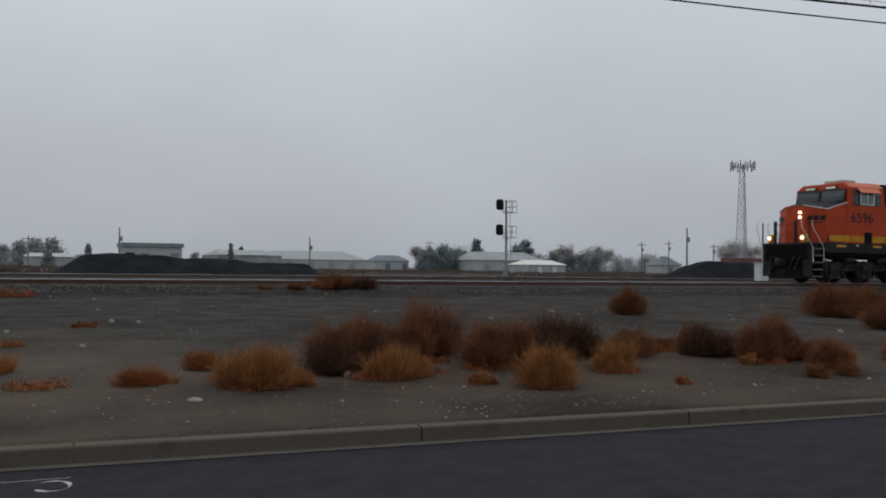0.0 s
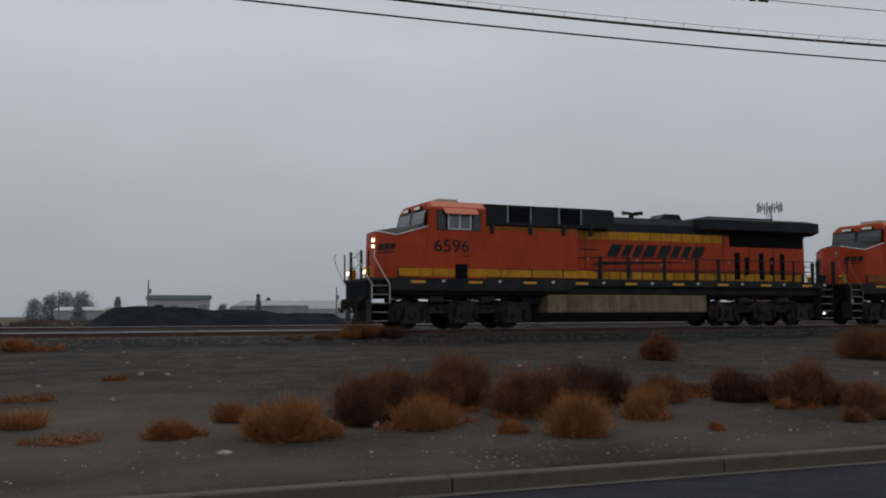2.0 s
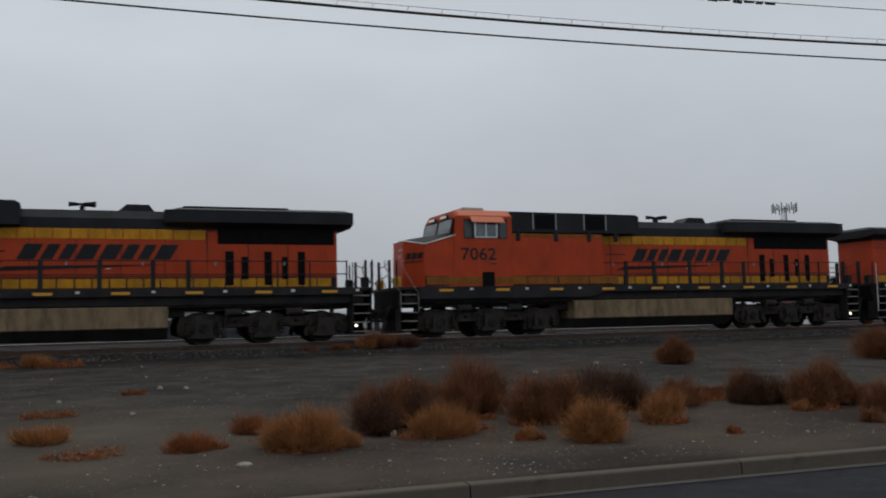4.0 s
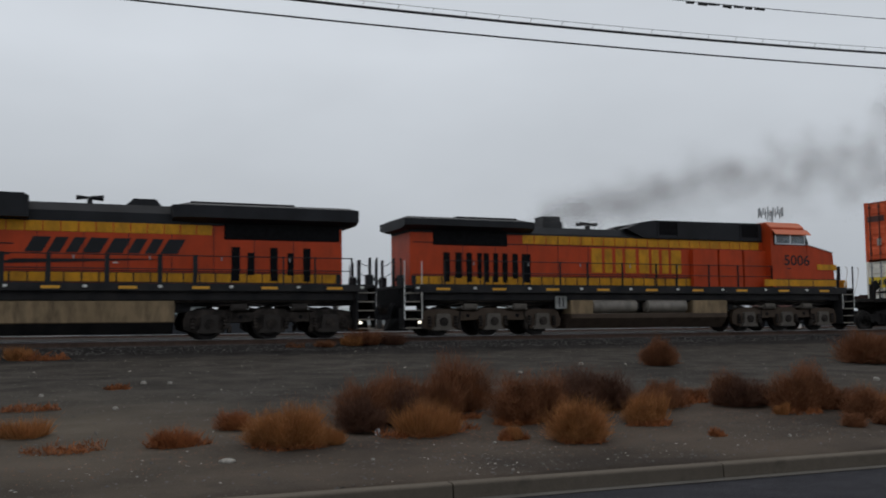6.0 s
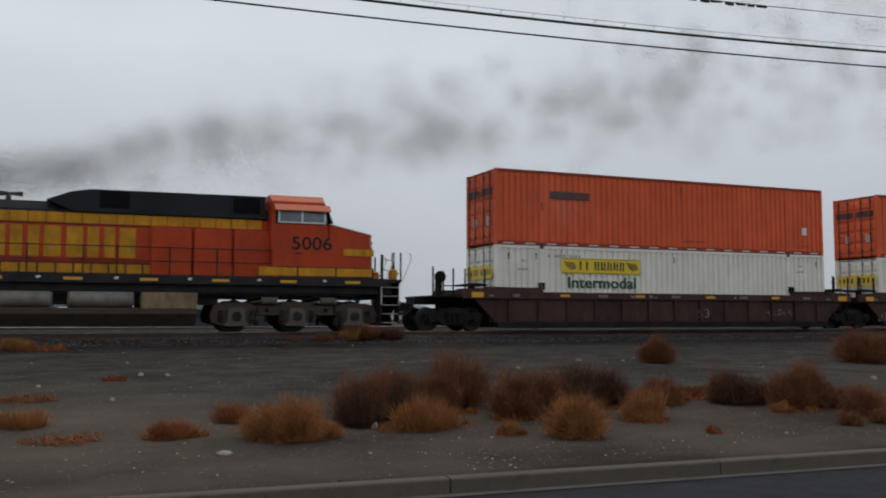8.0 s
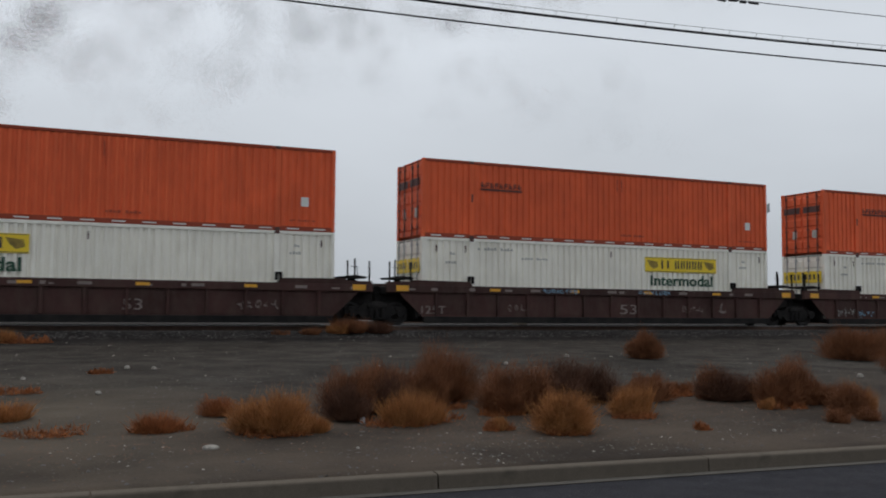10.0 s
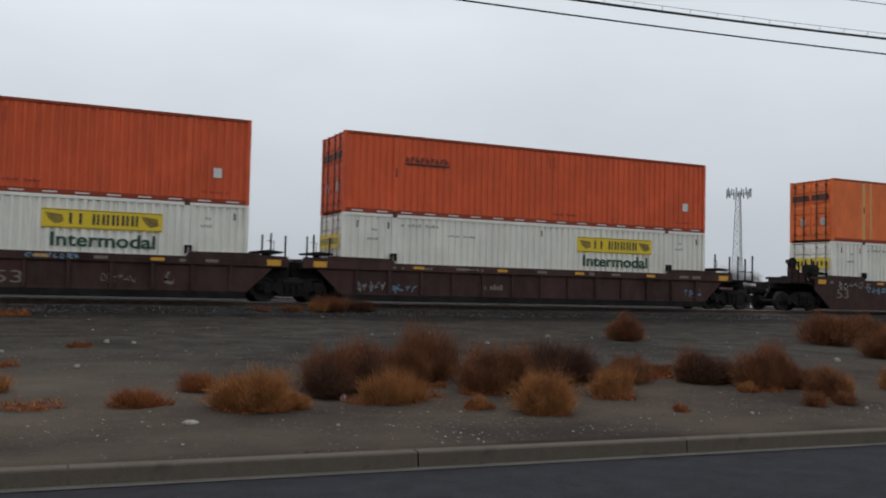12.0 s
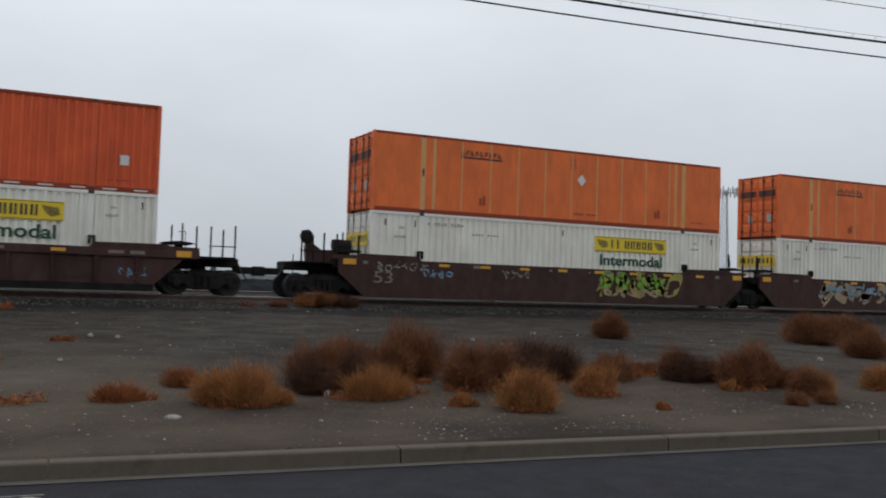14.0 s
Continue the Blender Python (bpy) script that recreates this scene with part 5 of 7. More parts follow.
            s.prism([(0.035, z), (0.0, z + 0.05), (0.0, z + 0.33), (0.035, z + 0.38)], y0 + 0.05, y1 - 0.05)
        d = part("door", s, base, root)
        for k in (0.32, 0.78):
            q = Solid()
            q.tube((-0.035, sy * k * (CW - 0.1), 0.08), (-0.035, sy * k * (CW - 0.1), CH - 0.04), 0.024, 8)
            for z in (0.35, 1.1, 2.1, 2.6):
                q.box(-0.06, 0.0, sy * k * (CW - 0.1) - 0.06, sy * k * (CW - 0.1) + 0.06, z, z + 0.06)
            part("locking_bar", q, M_C_DARK if style != "white" else M_GALV, d)
        if style == "white":
            q = Solid()
            q.box(-0.045, -0.037, y0 + 0.03, y1 - 0.03, 1.62, 2.14)
            part("door_panel", q, M_SIGN, d, "yellow door sign panel")
            for i in range(4):
                b = Solid()
                yy = y0 + 0.15 + i * 0.24
                b.box(-0.05, -0.045, yy, yy + 0.12, 1.76, 2.0)
                part("sign_bar", b, M_SIGNDARK, d)
        else:
            q = Solid()
            q.box(-0.02, -0.004, y0 + 0.08, y1 - 0.08, 1.92, 2.2)
            part("door_shape", q, M_C_DARK, d)
            q = Solid()
            q.box(-0.02, -0.004, y0 + 0.3, y0 + 0.55, 0.75, 1.1)
            part("door_placard", q, M_C_GREY, d)
    return root


# ---------------------------------------------------------------- well cars
def car_bogie(parent, x):
    s = Solid()
    for sy in (-1, 1):
        y0, y1 = sorted((sy * 0.96, sy * 1.16))
        w = 0.89
        s.prism([(x - w - 0.28, 0.62), (x - w + 0.25, 0.66), (x - 0.45, 0.84), (x + 0.45, 0.84), (x + w - 0.25, 0.66), (x + w + 0.28, 0.62),
                 (x + w + 0.28, 0.42), (x + w - 0.25, 0.40), (x + 0.42, 0.20), (x - 0.42, 0.20), (x - w + 0.25, 0.40), (x - w - 0.28, 0.42)], y0, y1)
        for d in (-w, w):
            s.tube((x + d, sy * 1.1, 0.43), (x + d, sy * 1.24, 0.43), 0.13, 12)
            s.box(x + d - 0.19, x + d + 0.19, min(sy * 1.0, sy * 1.2), max(sy * 1.0, sy * 1.2), 0.52, 0.68, 0.03)
        for d in (-0.22, 0, 0.22):
            s.tube((x + d, sy * 1.19, 0.28), (x + d, sy * 1.19, 0.62), 0.085, 10)
        s.box(x - 0.36, x + 0.36, min(sy * 1.1, sy * 1.26), max(sy * 1.1, sy * 1.26), 0.62, 0.78, 0.03)
        s.box(x - 0.38, x + 0.38, min(sy * 1.1, sy * 1.24), max(sy * 1.1, sy * 1.24), 0.22, 0.28, 0.02)
    s.box(x - 0.22, x + 0.22, -1.2, 1.2, 0.5, 0.86, 0.04)
    s.tube((x, 0, 0.8), (x, 0, 1.05), 0.25, 14)
    b = part("bogie", s, M_WELL_DK, parent, "black two-axle freight bogie")
    for d in (-0.89, 0.89):
        add_wheelset(b, CAR_WHEELS, x + d, 0.43, 1)
    return b


def well_car(label, bogies, smooth=False, left_end=False, right_end=False, codes=(), seed=1):
    """One unit of an articulated well car; x runs from the container's door end, z from the rail's top."""
    rng = random.Random(seed)
    root = tagged(new("well_car"), label, "rail car", "well cars")
    e0, e1 = -1.38, CL + 1.38
    for sy in (-1, 1):
        def span(a, b):
            return sorted((sy * a, sy * b))
        s = Solid()
        if smooth:
            s.prism([(e0 + 0.2, 1.46), (e1 - 0.2, 1.46), (e1 - 0.2, 0.95), (e1 - 1.15, 0.10), (0.55 - 0.75, 0.10), (e0 + 0.2, 0.95)], *span(1.33, 1.43))
        else:
            s.prism([(e0 + 0.45, 1.22), (e1 - 0.45, 1.22), (16.1, 0.30), (0.05, 0.30)], *span(1.31, 1.35))
        side = part("side_sheet", s, M_WELL, root)
        if not smooth:
            s = Solid()
            s.box(e0, e1, *span(1.29, 1.45), 1.19, 1.46, 0.02)
            part("top_chord", s, M_WELL, root)
            s = Solid()
            s.box(0.05, 16.1, *span(1.28, 1.43), 0.11, 0.34, 0.02)
            part("bottom_chord", s, M_WELL_DK, root)
            for i in range(12):
                x = 0.55 + i * 1.254
                s = Solid()
                s.box(x + 0.07, x + 1.184, *span(1.345, 1.356), 0.41, 1.185)
                part("side_panel", s, M_WELL, side)
            for i in range(13):
                x = 0.55 + i * 1.254
                s = Solid()
                s.prism([(x - 0.06, 1.34), (x - 0.05, 1.445), (x + 0.05, 1.445), (x + 0.06, 1.34)] if sy > 0 else
                        [(x - 0.06, -1.34), (x - 0.05, -1.445), (x + 0.05, -1.445), (x + 0.06, -1.34)], 0.38, 1.20, "z")
                part("side_rib", s, M_WELL, side)
        for x0, x1, slope in ((e0 + 0.02, 2.0, 1), (14.12, e1 - 0.02, -1)):
            s = Solid()
            if slope > 0:
                o = [(x0, 1.44), (x1, 1.44), (x1 - 0.12, 1.62), (x0 + 1.0, 1.64), (x0 + 0.95, 1.58), (x0, 1.56)]
            else:
                o = [(x0, 1.44), (x1, 1.44), (x1, 1.56), (x1 - 0.95, 1.58), (x1 - 1.0, 1.64), (x0 + 0.12, 1.62)]
            s.prism(o, *span(1.26, 1.44))
            g = part("end_gusset", s, M_WELL, root)
            s = Solid()
            xx = x1 - 0.06 if slope > 0 else x0 + 0.06
            s.box(xx - 0.11, xx - 0.05, *span(1.31, 1.44), 1.55, 1.80, 0.01)
            s.box(xx + 0.05, xx + 0.11, *span(1.31, 1.44), 1.55, 1.80, 0.01)
            s.box(xx - 0.11, xx + 0.11, *span(1.31, 1.44), 1.76, 1.82, 0.01)
            part("container_guide", s, M_WELL_DK, g)
        yf = sy * 1.453
        for i in range(8):
            x = 2.7 + i * 1.72
            q = Solid()
            q.box(x, x + 0.42, min(yf, yf + sy * 0.006), max(yf, yf + sy * 0.006), 1.28, 1.38)
            if i % 2 == 0 or smooth:
                part("reflector", q, M_REFLECT, root, "yellow reflector")
            else:
                part("worn_plate", q, M_CHALK, root)
        for x in (e0 + 0.35, e1 - 0.75):
            q = Solid()
            q.box(x, x + 0.48, min(yf, yf + sy * 0.006), max(yf, yf + sy * 0.006), 1.24, 1.44)
            part("reflector", q, M_REFLECT, root, "orange end reflector")
        for i in range(9):
            x = rng.uniform(-0.8, 16.8)
            q = Solid()
            q.box(x, x + rng.uniform(0.08, 0.3), min(yf, yf + sy * 0.005), max(yf, yf + sy * 0.005), 1.27, 1.27 + rng.uniform(0.05, 0.13))
            part("stencil", q, M_CHALK, root)
    s = Solid()
    s.box(0.1, 16.05, -1.27, 1.27, 0.17, 0.33)
    part("well_floor", s, M_WELL_DK, root)
    for x0, x1 in ((e0, -0.12), (CL + 0.12, e1)):
        s = Solid()
        s.box(x0, x1, -1.28, 1.28, 1.12, 1.42, 0.03)
        s.box(x1 - 0.08 if x0 < 0 else x0, x1 if x0 < 0 else x0 + 0.08, -1.28, 1.28, 0.3, 1.45)
        s.box(x0 + 0.1, x1 - 0.1, -0.55, 0.55, 0.86, 1.14, 0.03)
        part("end_deck", s, M_WELL_DK, root)
        s = Solid()
        mid = (x0 + x1) / 2
        s.prism([(x0 + 0.2, 1.66), (x1 - 0.25, 1.66), (x1 - 0.15, 1.72), (mid, 1.78), (x0 + 0.1, 1.72)], -1.35, -0.35)
        s.box(mid - 0.1, mid + 0.1, -0.9, -0.7, 1.4, 1.7)
        part("end_platform", s, M_WELL_DK, root)
        for k, dx in enumerate((0.12, 0.50, 0.92)):
            q = Solid()
            x = x0 + dx if x0 < 0 else x1 - dx
            yy = (-1.38, -0.9, -1.38)[k]
            q.box(x - 0.025, x + 0.025, yy - 0.025, yy + 0.025, 1.4, 2.28 + 0.10 * (k == 1))
            if k == 1:
                q.path([(x + 0.1, yy, 1.6), (x + 0.1, yy, 2.1), (x - 0.12, yy, 2.1)], 0.014, 5)
            part("end_post", q, M_WELL_DK, root)
    for x in bogies:
        car_bogie(root, x)
    for end, xe, d in ((left_end, -1.38, -1), (right_end, CL + 1.38, 1)):
        s = Solid()
        if end:
            s.box(min(xe, xe + d * 1.5), max(xe, xe + d * 1.5), -0.5, 0.5, 0.98, 1.28, 0.04)
            s.box(min(xe, xe + d * 1.2), max(xe, xe + d * 1.2), -1.4, 1.4, 1.22, 1.30, 0.02)
            reach = 2.32 if (d > 0 or smooth) else 1.95
            s.box(min(xe + d * 1.4, xe + d * (reach - 0.05)), max(xe + d * 1.4, xe + d * (reach - 0.05)), -0.13, 0.13, 0.78, 1.02, 0.04)
            s.box(min(xe + d * (reach - 0.25), xe + d * reach), max(xe + d * (reach - 0.25), xe + d * reach), -0.2, 0.16, 0.72, 1.06, 0.05)
            part("draft_gear", s, M_WELL_DK, root, "black coupler and end sill")
            q = Solid()
            q.path([(xe + d * 1.5, -0.4, 1.1), (xe + d * 1.65, -0.42, 0.8), (xe + d * 1.85, -0.4, 0.55), (xe + d * 2.1, -0.38, 0.62)], 0.03, 6)
            part("air_hose", q, M_CABLE, root)
            for dx, zt in ((0.35, 2.3), (0.75, 2.2), (1.15, 2.35)):
                q = Solid()
                x = xe + d * dx
                q.box(x - 0.025, x + 0.025, -1.4, -1.35, 1.25, zt)
                part("end_post", q, M_WELL_DK, root)
            q = Solid()
            q.path([(xe + d * 0.3, -1.38, 1.65), (xe + d * 1.2, -1.38, 1.65)], 0.02, 6)
            part("end_rail", q, M_WELL_DK, root)
        else:
            s.box(min(xe, xe + d * 0.22), max(xe, xe + d * 0.22), -0.7, 0.7, 0.95, 1.45, 0.05)
            s.box(min(xe - d * 0.9, xe + d * 0.22), max(xe - d * 0.9, xe + d * 0.22), -0.75, 0.75, 0.72, 1.2, 0.03)
            part("articulation", s, M_WELL_DK, root)
    if left_end and smooth:
        # brake stand and reservoir on the leading end
        s = Solid()
        s.prism([(-2.25, 1.3), (-1.3, 1.3), (-1.3, 1.72), (-1.75, 1.72), (-2.0, 1.9), (-2.12, 2.2), (-2.36, 2.3), (-2.42, 2.2), (-2.26, 2.05), (-2.3, 1.7)], -1.1, -0.85)
        part("brake_stand", s, M_WELL, root)
        part("brake_wheel", Solid().tube((-2.3, -1.14, 2.15), (-2.3, -1.2, 2.15), 0.24, 18), M_WELL_DK, root)
        s = Solid()
        s.tube((-1.25, -0.9, 1.9), (-0.6, -0.9, 1.9), 0.22, 16)
        s.box(-1.2, -0.65, -1.1, -0.7, 1.5, 1.8)
        part("air_reservoir", s, M_WELL_DK, root)
    elif left_end:
        s = Solid()
        s.box(-2.25, -2.05, -1.1, -0.85, 1.3, 2.05, 0.03)
        part("brake_stand", s, M_WELL_DK, root)
        part("brake_wheel", Solid().tube((-2.15, -1.12, 1.98), (-2.15, -1.17, 1.98), 0.22, 18), M_WELL_DK, root)
    for words, x, z, h, w in codes:
        lettering("stencil_letter", words, h, w, M_CHALK, root, (x, -1.437 if smooth else -1.364, z), False, 0.0)
    return root


CARS = [101.81, 121.24, 140.67, 164.18, 183.72]
FLOOR = 0.335
car_a = ride(well_car("dark brown articulated well car with ribbed sides", (-1.61,), left_end=True, codes=(("53", 9.2, 0.5, 0.36, 0.6),), seed=2), CARS[0])
car_b = ride(well_car("dark brown well car with faded stencils and yellow reflectors", (-1.66,), codes=(("125T", -0.02, 0.44, 0.28, 0.95), ("53", 8.5, 0.47, 0.38, 0.8)), seed=3), CARS[1])
car_c = ride(well_car("dark brown well car with small pale graffiti tags", (-1.66, 17.76), right_end=True, seed=4), CARS[2])
car_d = ride(well_car("smooth-sided brown well car with green graffiti", (-1.61,), smooth=True, left_end=True, codes=(("53", 0.15, 0.62, 0.42, 0.72),), seed=5), CARS[3])
car_e = ride(well_car("smooth-sided brown well car covered in pale graffiti", (-1.69, 17.76), smooth=True, right_end=True, seed=6), CARS[4])
scrawl(car_d, 9.6, 14.0, 0.42, 1.40, -1.435, M_GR_LIME, 5, 0.15, 11)
scrawl(car_d, 9.7, 13.2, 0.62, 1.44, -1.438, M_GR_GREEN, 4, 0.11, 12)
scrawl(car_d, 9.9, 13.6, 0.4, 0.75, -1.441, M_GR_TAN, 6, 0.05, 13)
scrawl(car_d, 0.2, 2.2, 1.05, 1.42, -1.435, M_GR_PALE, 6, 0.022, 14)
scrawl(car_d, 2.0, 3.3, 0.85, 1.15, -1.437, M_GR_BLUE, 4, 0.035, 15)
scrawl(car_d, 5.4, 6.6, 0.9, 1.4, -1.435, M_GR_PALE, 4, 0.02, 16)
scrawl(car_e, 2.3, 12.5, 0.35, 1.38, -1.435, M_GR_TAN, 9, 0.17, 17)
scrawl(car_e, 2.0, 12.0, 0.35, 1.35, -1.438, M_GR_PALE, 10, 0.06, 18)
scrawl(car_e, 2.6, 9.5, 0.75, 1.25, -1.441, M_GR_BLUE, 5, 0.05, 19)
scrawl(car_c, 0.55, 1.7, 0.42, 0.8, -1.362, M_GR_PALE, 5, 0.028, 20)
scrawl(car_c, 1.9, 2.9, 0.42, 0.7, -1.362, M_GR_BLUE, 4, 0.03, 21)
scrawl(car_c, 15.0, 15.9, 0.45, 0.85, -1.362, M_GR_BLUE, 4, 0.025, 22)
scrawl(car_c, 4.6, 5.6, 1.26, 1.40, -1.462, M_GR_PALE, 5, 0.014, 23)
scrawl(car_b, 4.9, 6.5, 1.24, 1.42, -1.462, M_GR_BLUE, 8, 0.02, 24)
scrawl(car_b, 9.3, 10.9, 1.24, 1.42, -1.462, M_GR_BLUE, 8, 0.02, 25)
scrawl(car_b, 3.5, 4.4, 0.5, 0.85, -1.362, M_CHALK, 4, 0.02, 26)
scrawl(car_b, 11.5, 12.6, 0.55, 0.85, -1.362, M_CHALK, 6, 0.018, 27)
scrawl(car_b, 13.35, 13.85, 0.5, 0.95, -1.362, M_CHALK, 1, 0.05, 28)
bars_of_text(car_c, 5.6, 0.60, 0.85, 0.20, 6, M_CHALK, -1.362)
scrawl(car_a, 12.8, 14.2, 0.5, 0.9, -1.362, M_CHALK, 5, 0.02, 29)
LOADS = [("orange", "white", 2.85), ("orange", "white", 9.75), ("orange", "white", 9.75), ("faded", "white", 9.65), ("faded", "white", None)]
for k, (s0, (upper, lower, sign_x)) in enumerate(zip(CARS, LOADS)):
    ride(container(lower, "white corrugated container with yellow sign, sitting in a well car", sign_x, group="lower white containers"), s0, FLOOR)
    ride(container(upper, "faded orange smooth-sided container with ochre seams on top" if upper == "faded" else
                   "orange corrugated container stacked on a white one", dull=(k == 0), group="upper orange containers"), s0, FLOOR + CH + 0.003)

# ---------------------------------------------------------------- yard: signal, cabinet, rock piles
def signal_mast(x, y):
    root = tagged(new("railway_signal"), "two-headed black railway signal on a slim grey mast", "signal")
    z0 = ground_z(x, y)
    s = Solid()
    s.box(-0.45, 0.45, -0.45, 0.45, -0.3, 0.35, 0.04)
    part("footing", s, M_KERB, root)
    s = Solid()
    s.tube((0, 0, 0.3), (0, 0, 6.45), 0.075, 10)
    s.box(-0.16, 0.16, -0.16, 0.16, 0.3, 1.1, 0.03)
    part("mast", s, M_GALV, root)
    for z in (4.05, 6.05):
        s = Solid()
        s.loft([[(-0.62 + r * a, -0.12, z + r * b * 1.35) for a, b in ((-1, -0.7), (-0.6, -1), (0.6, -1), (1, -0.7), (1, 0.7), (0.6, 1), (-0.6, 1), (-1, 0.7))]
                for r in (0.32,)] + [[(-0.62 + 0.32 * a, -0.06, z + 0.32 * b * 1.35) for a, b in ((-1, -0.7), (-0.6, -1), (0.6, -1), (1, -0.7), (1, 0.7), (0.6, 1), (-0.6, 1), (-1, 0.7))]])
        s.box(-0.80, -0.44, -0.06, 0.18, z - 0.36, z + 0.36, 0.03)
        head = part("signal_head", s, M_BLACK, root, "black signal head with hoods")
        for dz in (-0.26, 0.0, 0.26):
            q = Solid()
            q.tube((-0.62, -0.12, z + dz), (-0.62, -0.36, z + dz), 0.11, 12)
            part("hood", q, M_BLACK, head)
        q = Solid()
        q.path([(0, 0, z - 0.30), (-0.45, 0.05, z - 0.30)], 0.04, 6)
        q.path([(0, 0, z - 0.52), (-0.3, 0.0, z - 0.50), (-0.45, 0.05, z - 0.30)], 0.03, 6)
        part("bracket", q, M_GALV, root)
        q = Solid()
        q.box(-0.1, 0.75, -0.35, 0.45, z - 0.62, z - 0.58)
        pl = part("platform", q, M_GALV, root)
        q = Solid()
        for zz in (z - 0.15, z + 0.32):
            q.path([(0.02, -0.35, zz), (0.75, -0.35, zz), (0.75, 0.45, zz), (0.02, 0.45, zz)], 0.018, 5)
        for px, py in ((0.75, -0.35), (0.75, 0.45), (0.38, -0.35)):
            q.tube((px, py, z - 0.6), (px, py, z + 0.32), 0.018, 5)
        part("guard_rail", q, M_GALV, pl)
    s = Solid()
    for dx in (0.22, 0.52):
        s.tube((dx, 0.1, 0.9), (dx - 0.12, 0.1, 6.5), 0.018, 5)
    for i in range(17):
        z = 1.1 + i * 0.32
        k = 0.12 * (z - 0.9) / 5.6
        s.tube((0.22 - k, 0.1, z), (0.52 - k, 0.1, z), 0.012, 5)
    part("ladder", s, M_GALV, root)
    root.location = (x, y, z0)


def cabinet(x, y):
    root = tagged(new("relay_cabinet"), "white metal trackside relay cabinet", "cabinet")
    s = Solid()
    s.box(-0.5, 0.5, -0.4, 0.4, 0.12, 1.75, 0.03)
    part("body", s, M_WHITE, root)
    s = Solid()
    s.box(-0.6, 0.6, -0.5, 0.5, 1.75, 1.83, 0.02)
    part("roof", s, M_GALV, root)
    s = Solid()
    s.box(-0.46, -0.02, -0.42, -0.395, 0.2, 1.68, 0.01)
    d = part("door", s, M_WHITE, root)
    q = Solid()
    q.box(-0.10, -0.06, -0.45, -0.42, 0.9, 1.1)
    part("handle", q, M_GALV, d)
    s = Solid()
    s.box(-0.55, 0.55, -0.45, 0.45, -0.2, 0.12)
    part("base", s, M_KERB, root)
    root.location = (x, y, ground_z(x, y))


def rock_pile(xs, tops, y0, y1, label, seed):
    """A long tipped heap with a ridge that rises and falls."""
    mid = (y0 + y1) / 2
    gx = np.arange(xs[0], xs[-1] + 0.01, 0.35)
    gy = np.linspace(y0, y1, 22)
    pts = []
    for y in gy:
        for x in gx:
            top = float(np.interp(x, xs, tops))
            k = max(0.0, 1 - abs(y - mid) / (mid - y0))
            k = min(1.0, k * 1.35)
            lump = noise.noise((x * 0.7 + seed, y * 0.7, 0)) * 0.16 + noise.noise((x * 2.6, y * 2.6, seed)) * 0.06
            edge = min(1.0, (x - xs[0]) / 0.6, (xs[-1] - x) / 0.6, k * 3)
            pts.append((x, y, 0.66 + (top - 0.66) * k + lump * max(0, edge) - 0.08 * (edge < 0.05)))
    n = len(gx)
    s = Solid()
    s.add(pts, [(j * n + i, j * n + i + 1, (j + 1) * n + i + 1, (j + 1) * n + i) for j in range(21) for i in range(n - 1)], False)
    s.add([(gx[0], y0, 0.55), (gx[-1], y0, 0.55), (gx[-1], y1, 0.55), (gx[0], y1, 0.55)], [(3, 2, 1, 0)])
    tagged(part("rock_mound", s, M_PILE, None, "", tidy=False), label, "rock mound", "rock mounds")


signal_mast(35.1, 65.0)
cabinet(62.6, 66.0)
rock_pile([2.2, 5.2, 6.6, 12.0, 14.5, 16.5, 19.3, 21.3, 23.0, 25.2, 26.2, 28.2], [0.66, 2.42, 2.62, 2.52, 2.22, 2.30, 2.18, 1.86, 1.96, 1.93, 1.90, 0.66],
          87.5, 97, "long heap of black crushed rock", 3)
rock_pile([72.0, 75.5, 78.2, 84, 90, 97, 101], [0.66, 2.1, 2.85, 2.8, 2.7, 2.6, 0.66], 87.5, 97, "heap of black crushed rock beside the yard", 8)

# ---------------------------------------------------------------- distance: sheds, houses, poles, tower, trees
# shed walls and roofs are greyed, haze put into their colours
M_PALE = mat("pale_shed_sheet", (0.43, 0.455, 0.465), 0.6, scale=0.3, vary=0.1, dirt=(0.4, 0.4, 0.38), dirt_amount=0.5, streak=0.6, bump=0.02)
M_TEAL = mat("grey_green_fascia", (0.20, 0.25, 0.25), 0.6, scale=0.4, vary=0.15, bump=0.02)
M_GREYROOF = mat("hazed_grey_roof", (0.30, 0.33, 0.335), 0.65, scale=0.3, vary=0.15, bump=0.03)
M_DARKROOF = mat("slate_blue_roof", (0.15, 0.18, 0.21), 0.7, scale=0.5, vary=0.15, bump=0.05)
M_REDBOX = mat("red_brown_sheet", (0.16, 0.07, 0.06), 0.7, scale=0.6, vary=0.2, bump=0.03)
# distance haze is mixed into the tower, needle, twig and thicket colours
M_TOWER = mat("hazed_tower_steel", (0.40, 0.42, 0.44), 0.6, 0.2, scale=1, vary=0.15, bump=0.02)
M_EVER = mat("hazed_green_needles", (0.20, 0.235, 0.245), 0.9, scale=0.8, vary=0.35, bump=0)
M_TWIG = mat("hazed_bare_twigs", (0.30, 0.28, 0.275), 0.9, scale=0.8, vary=0.3, bump=0)
M_HAZE = mat("hazed_thicket", (0.31, 0.315, 0.325), 0.9, scale=0.6, vary=0.3, bump=0)
M_BARK = mat("grey_bark", (0.22, 0.20, 0.19), 0.9, scale=2, vary=0.3, bump=0.3)


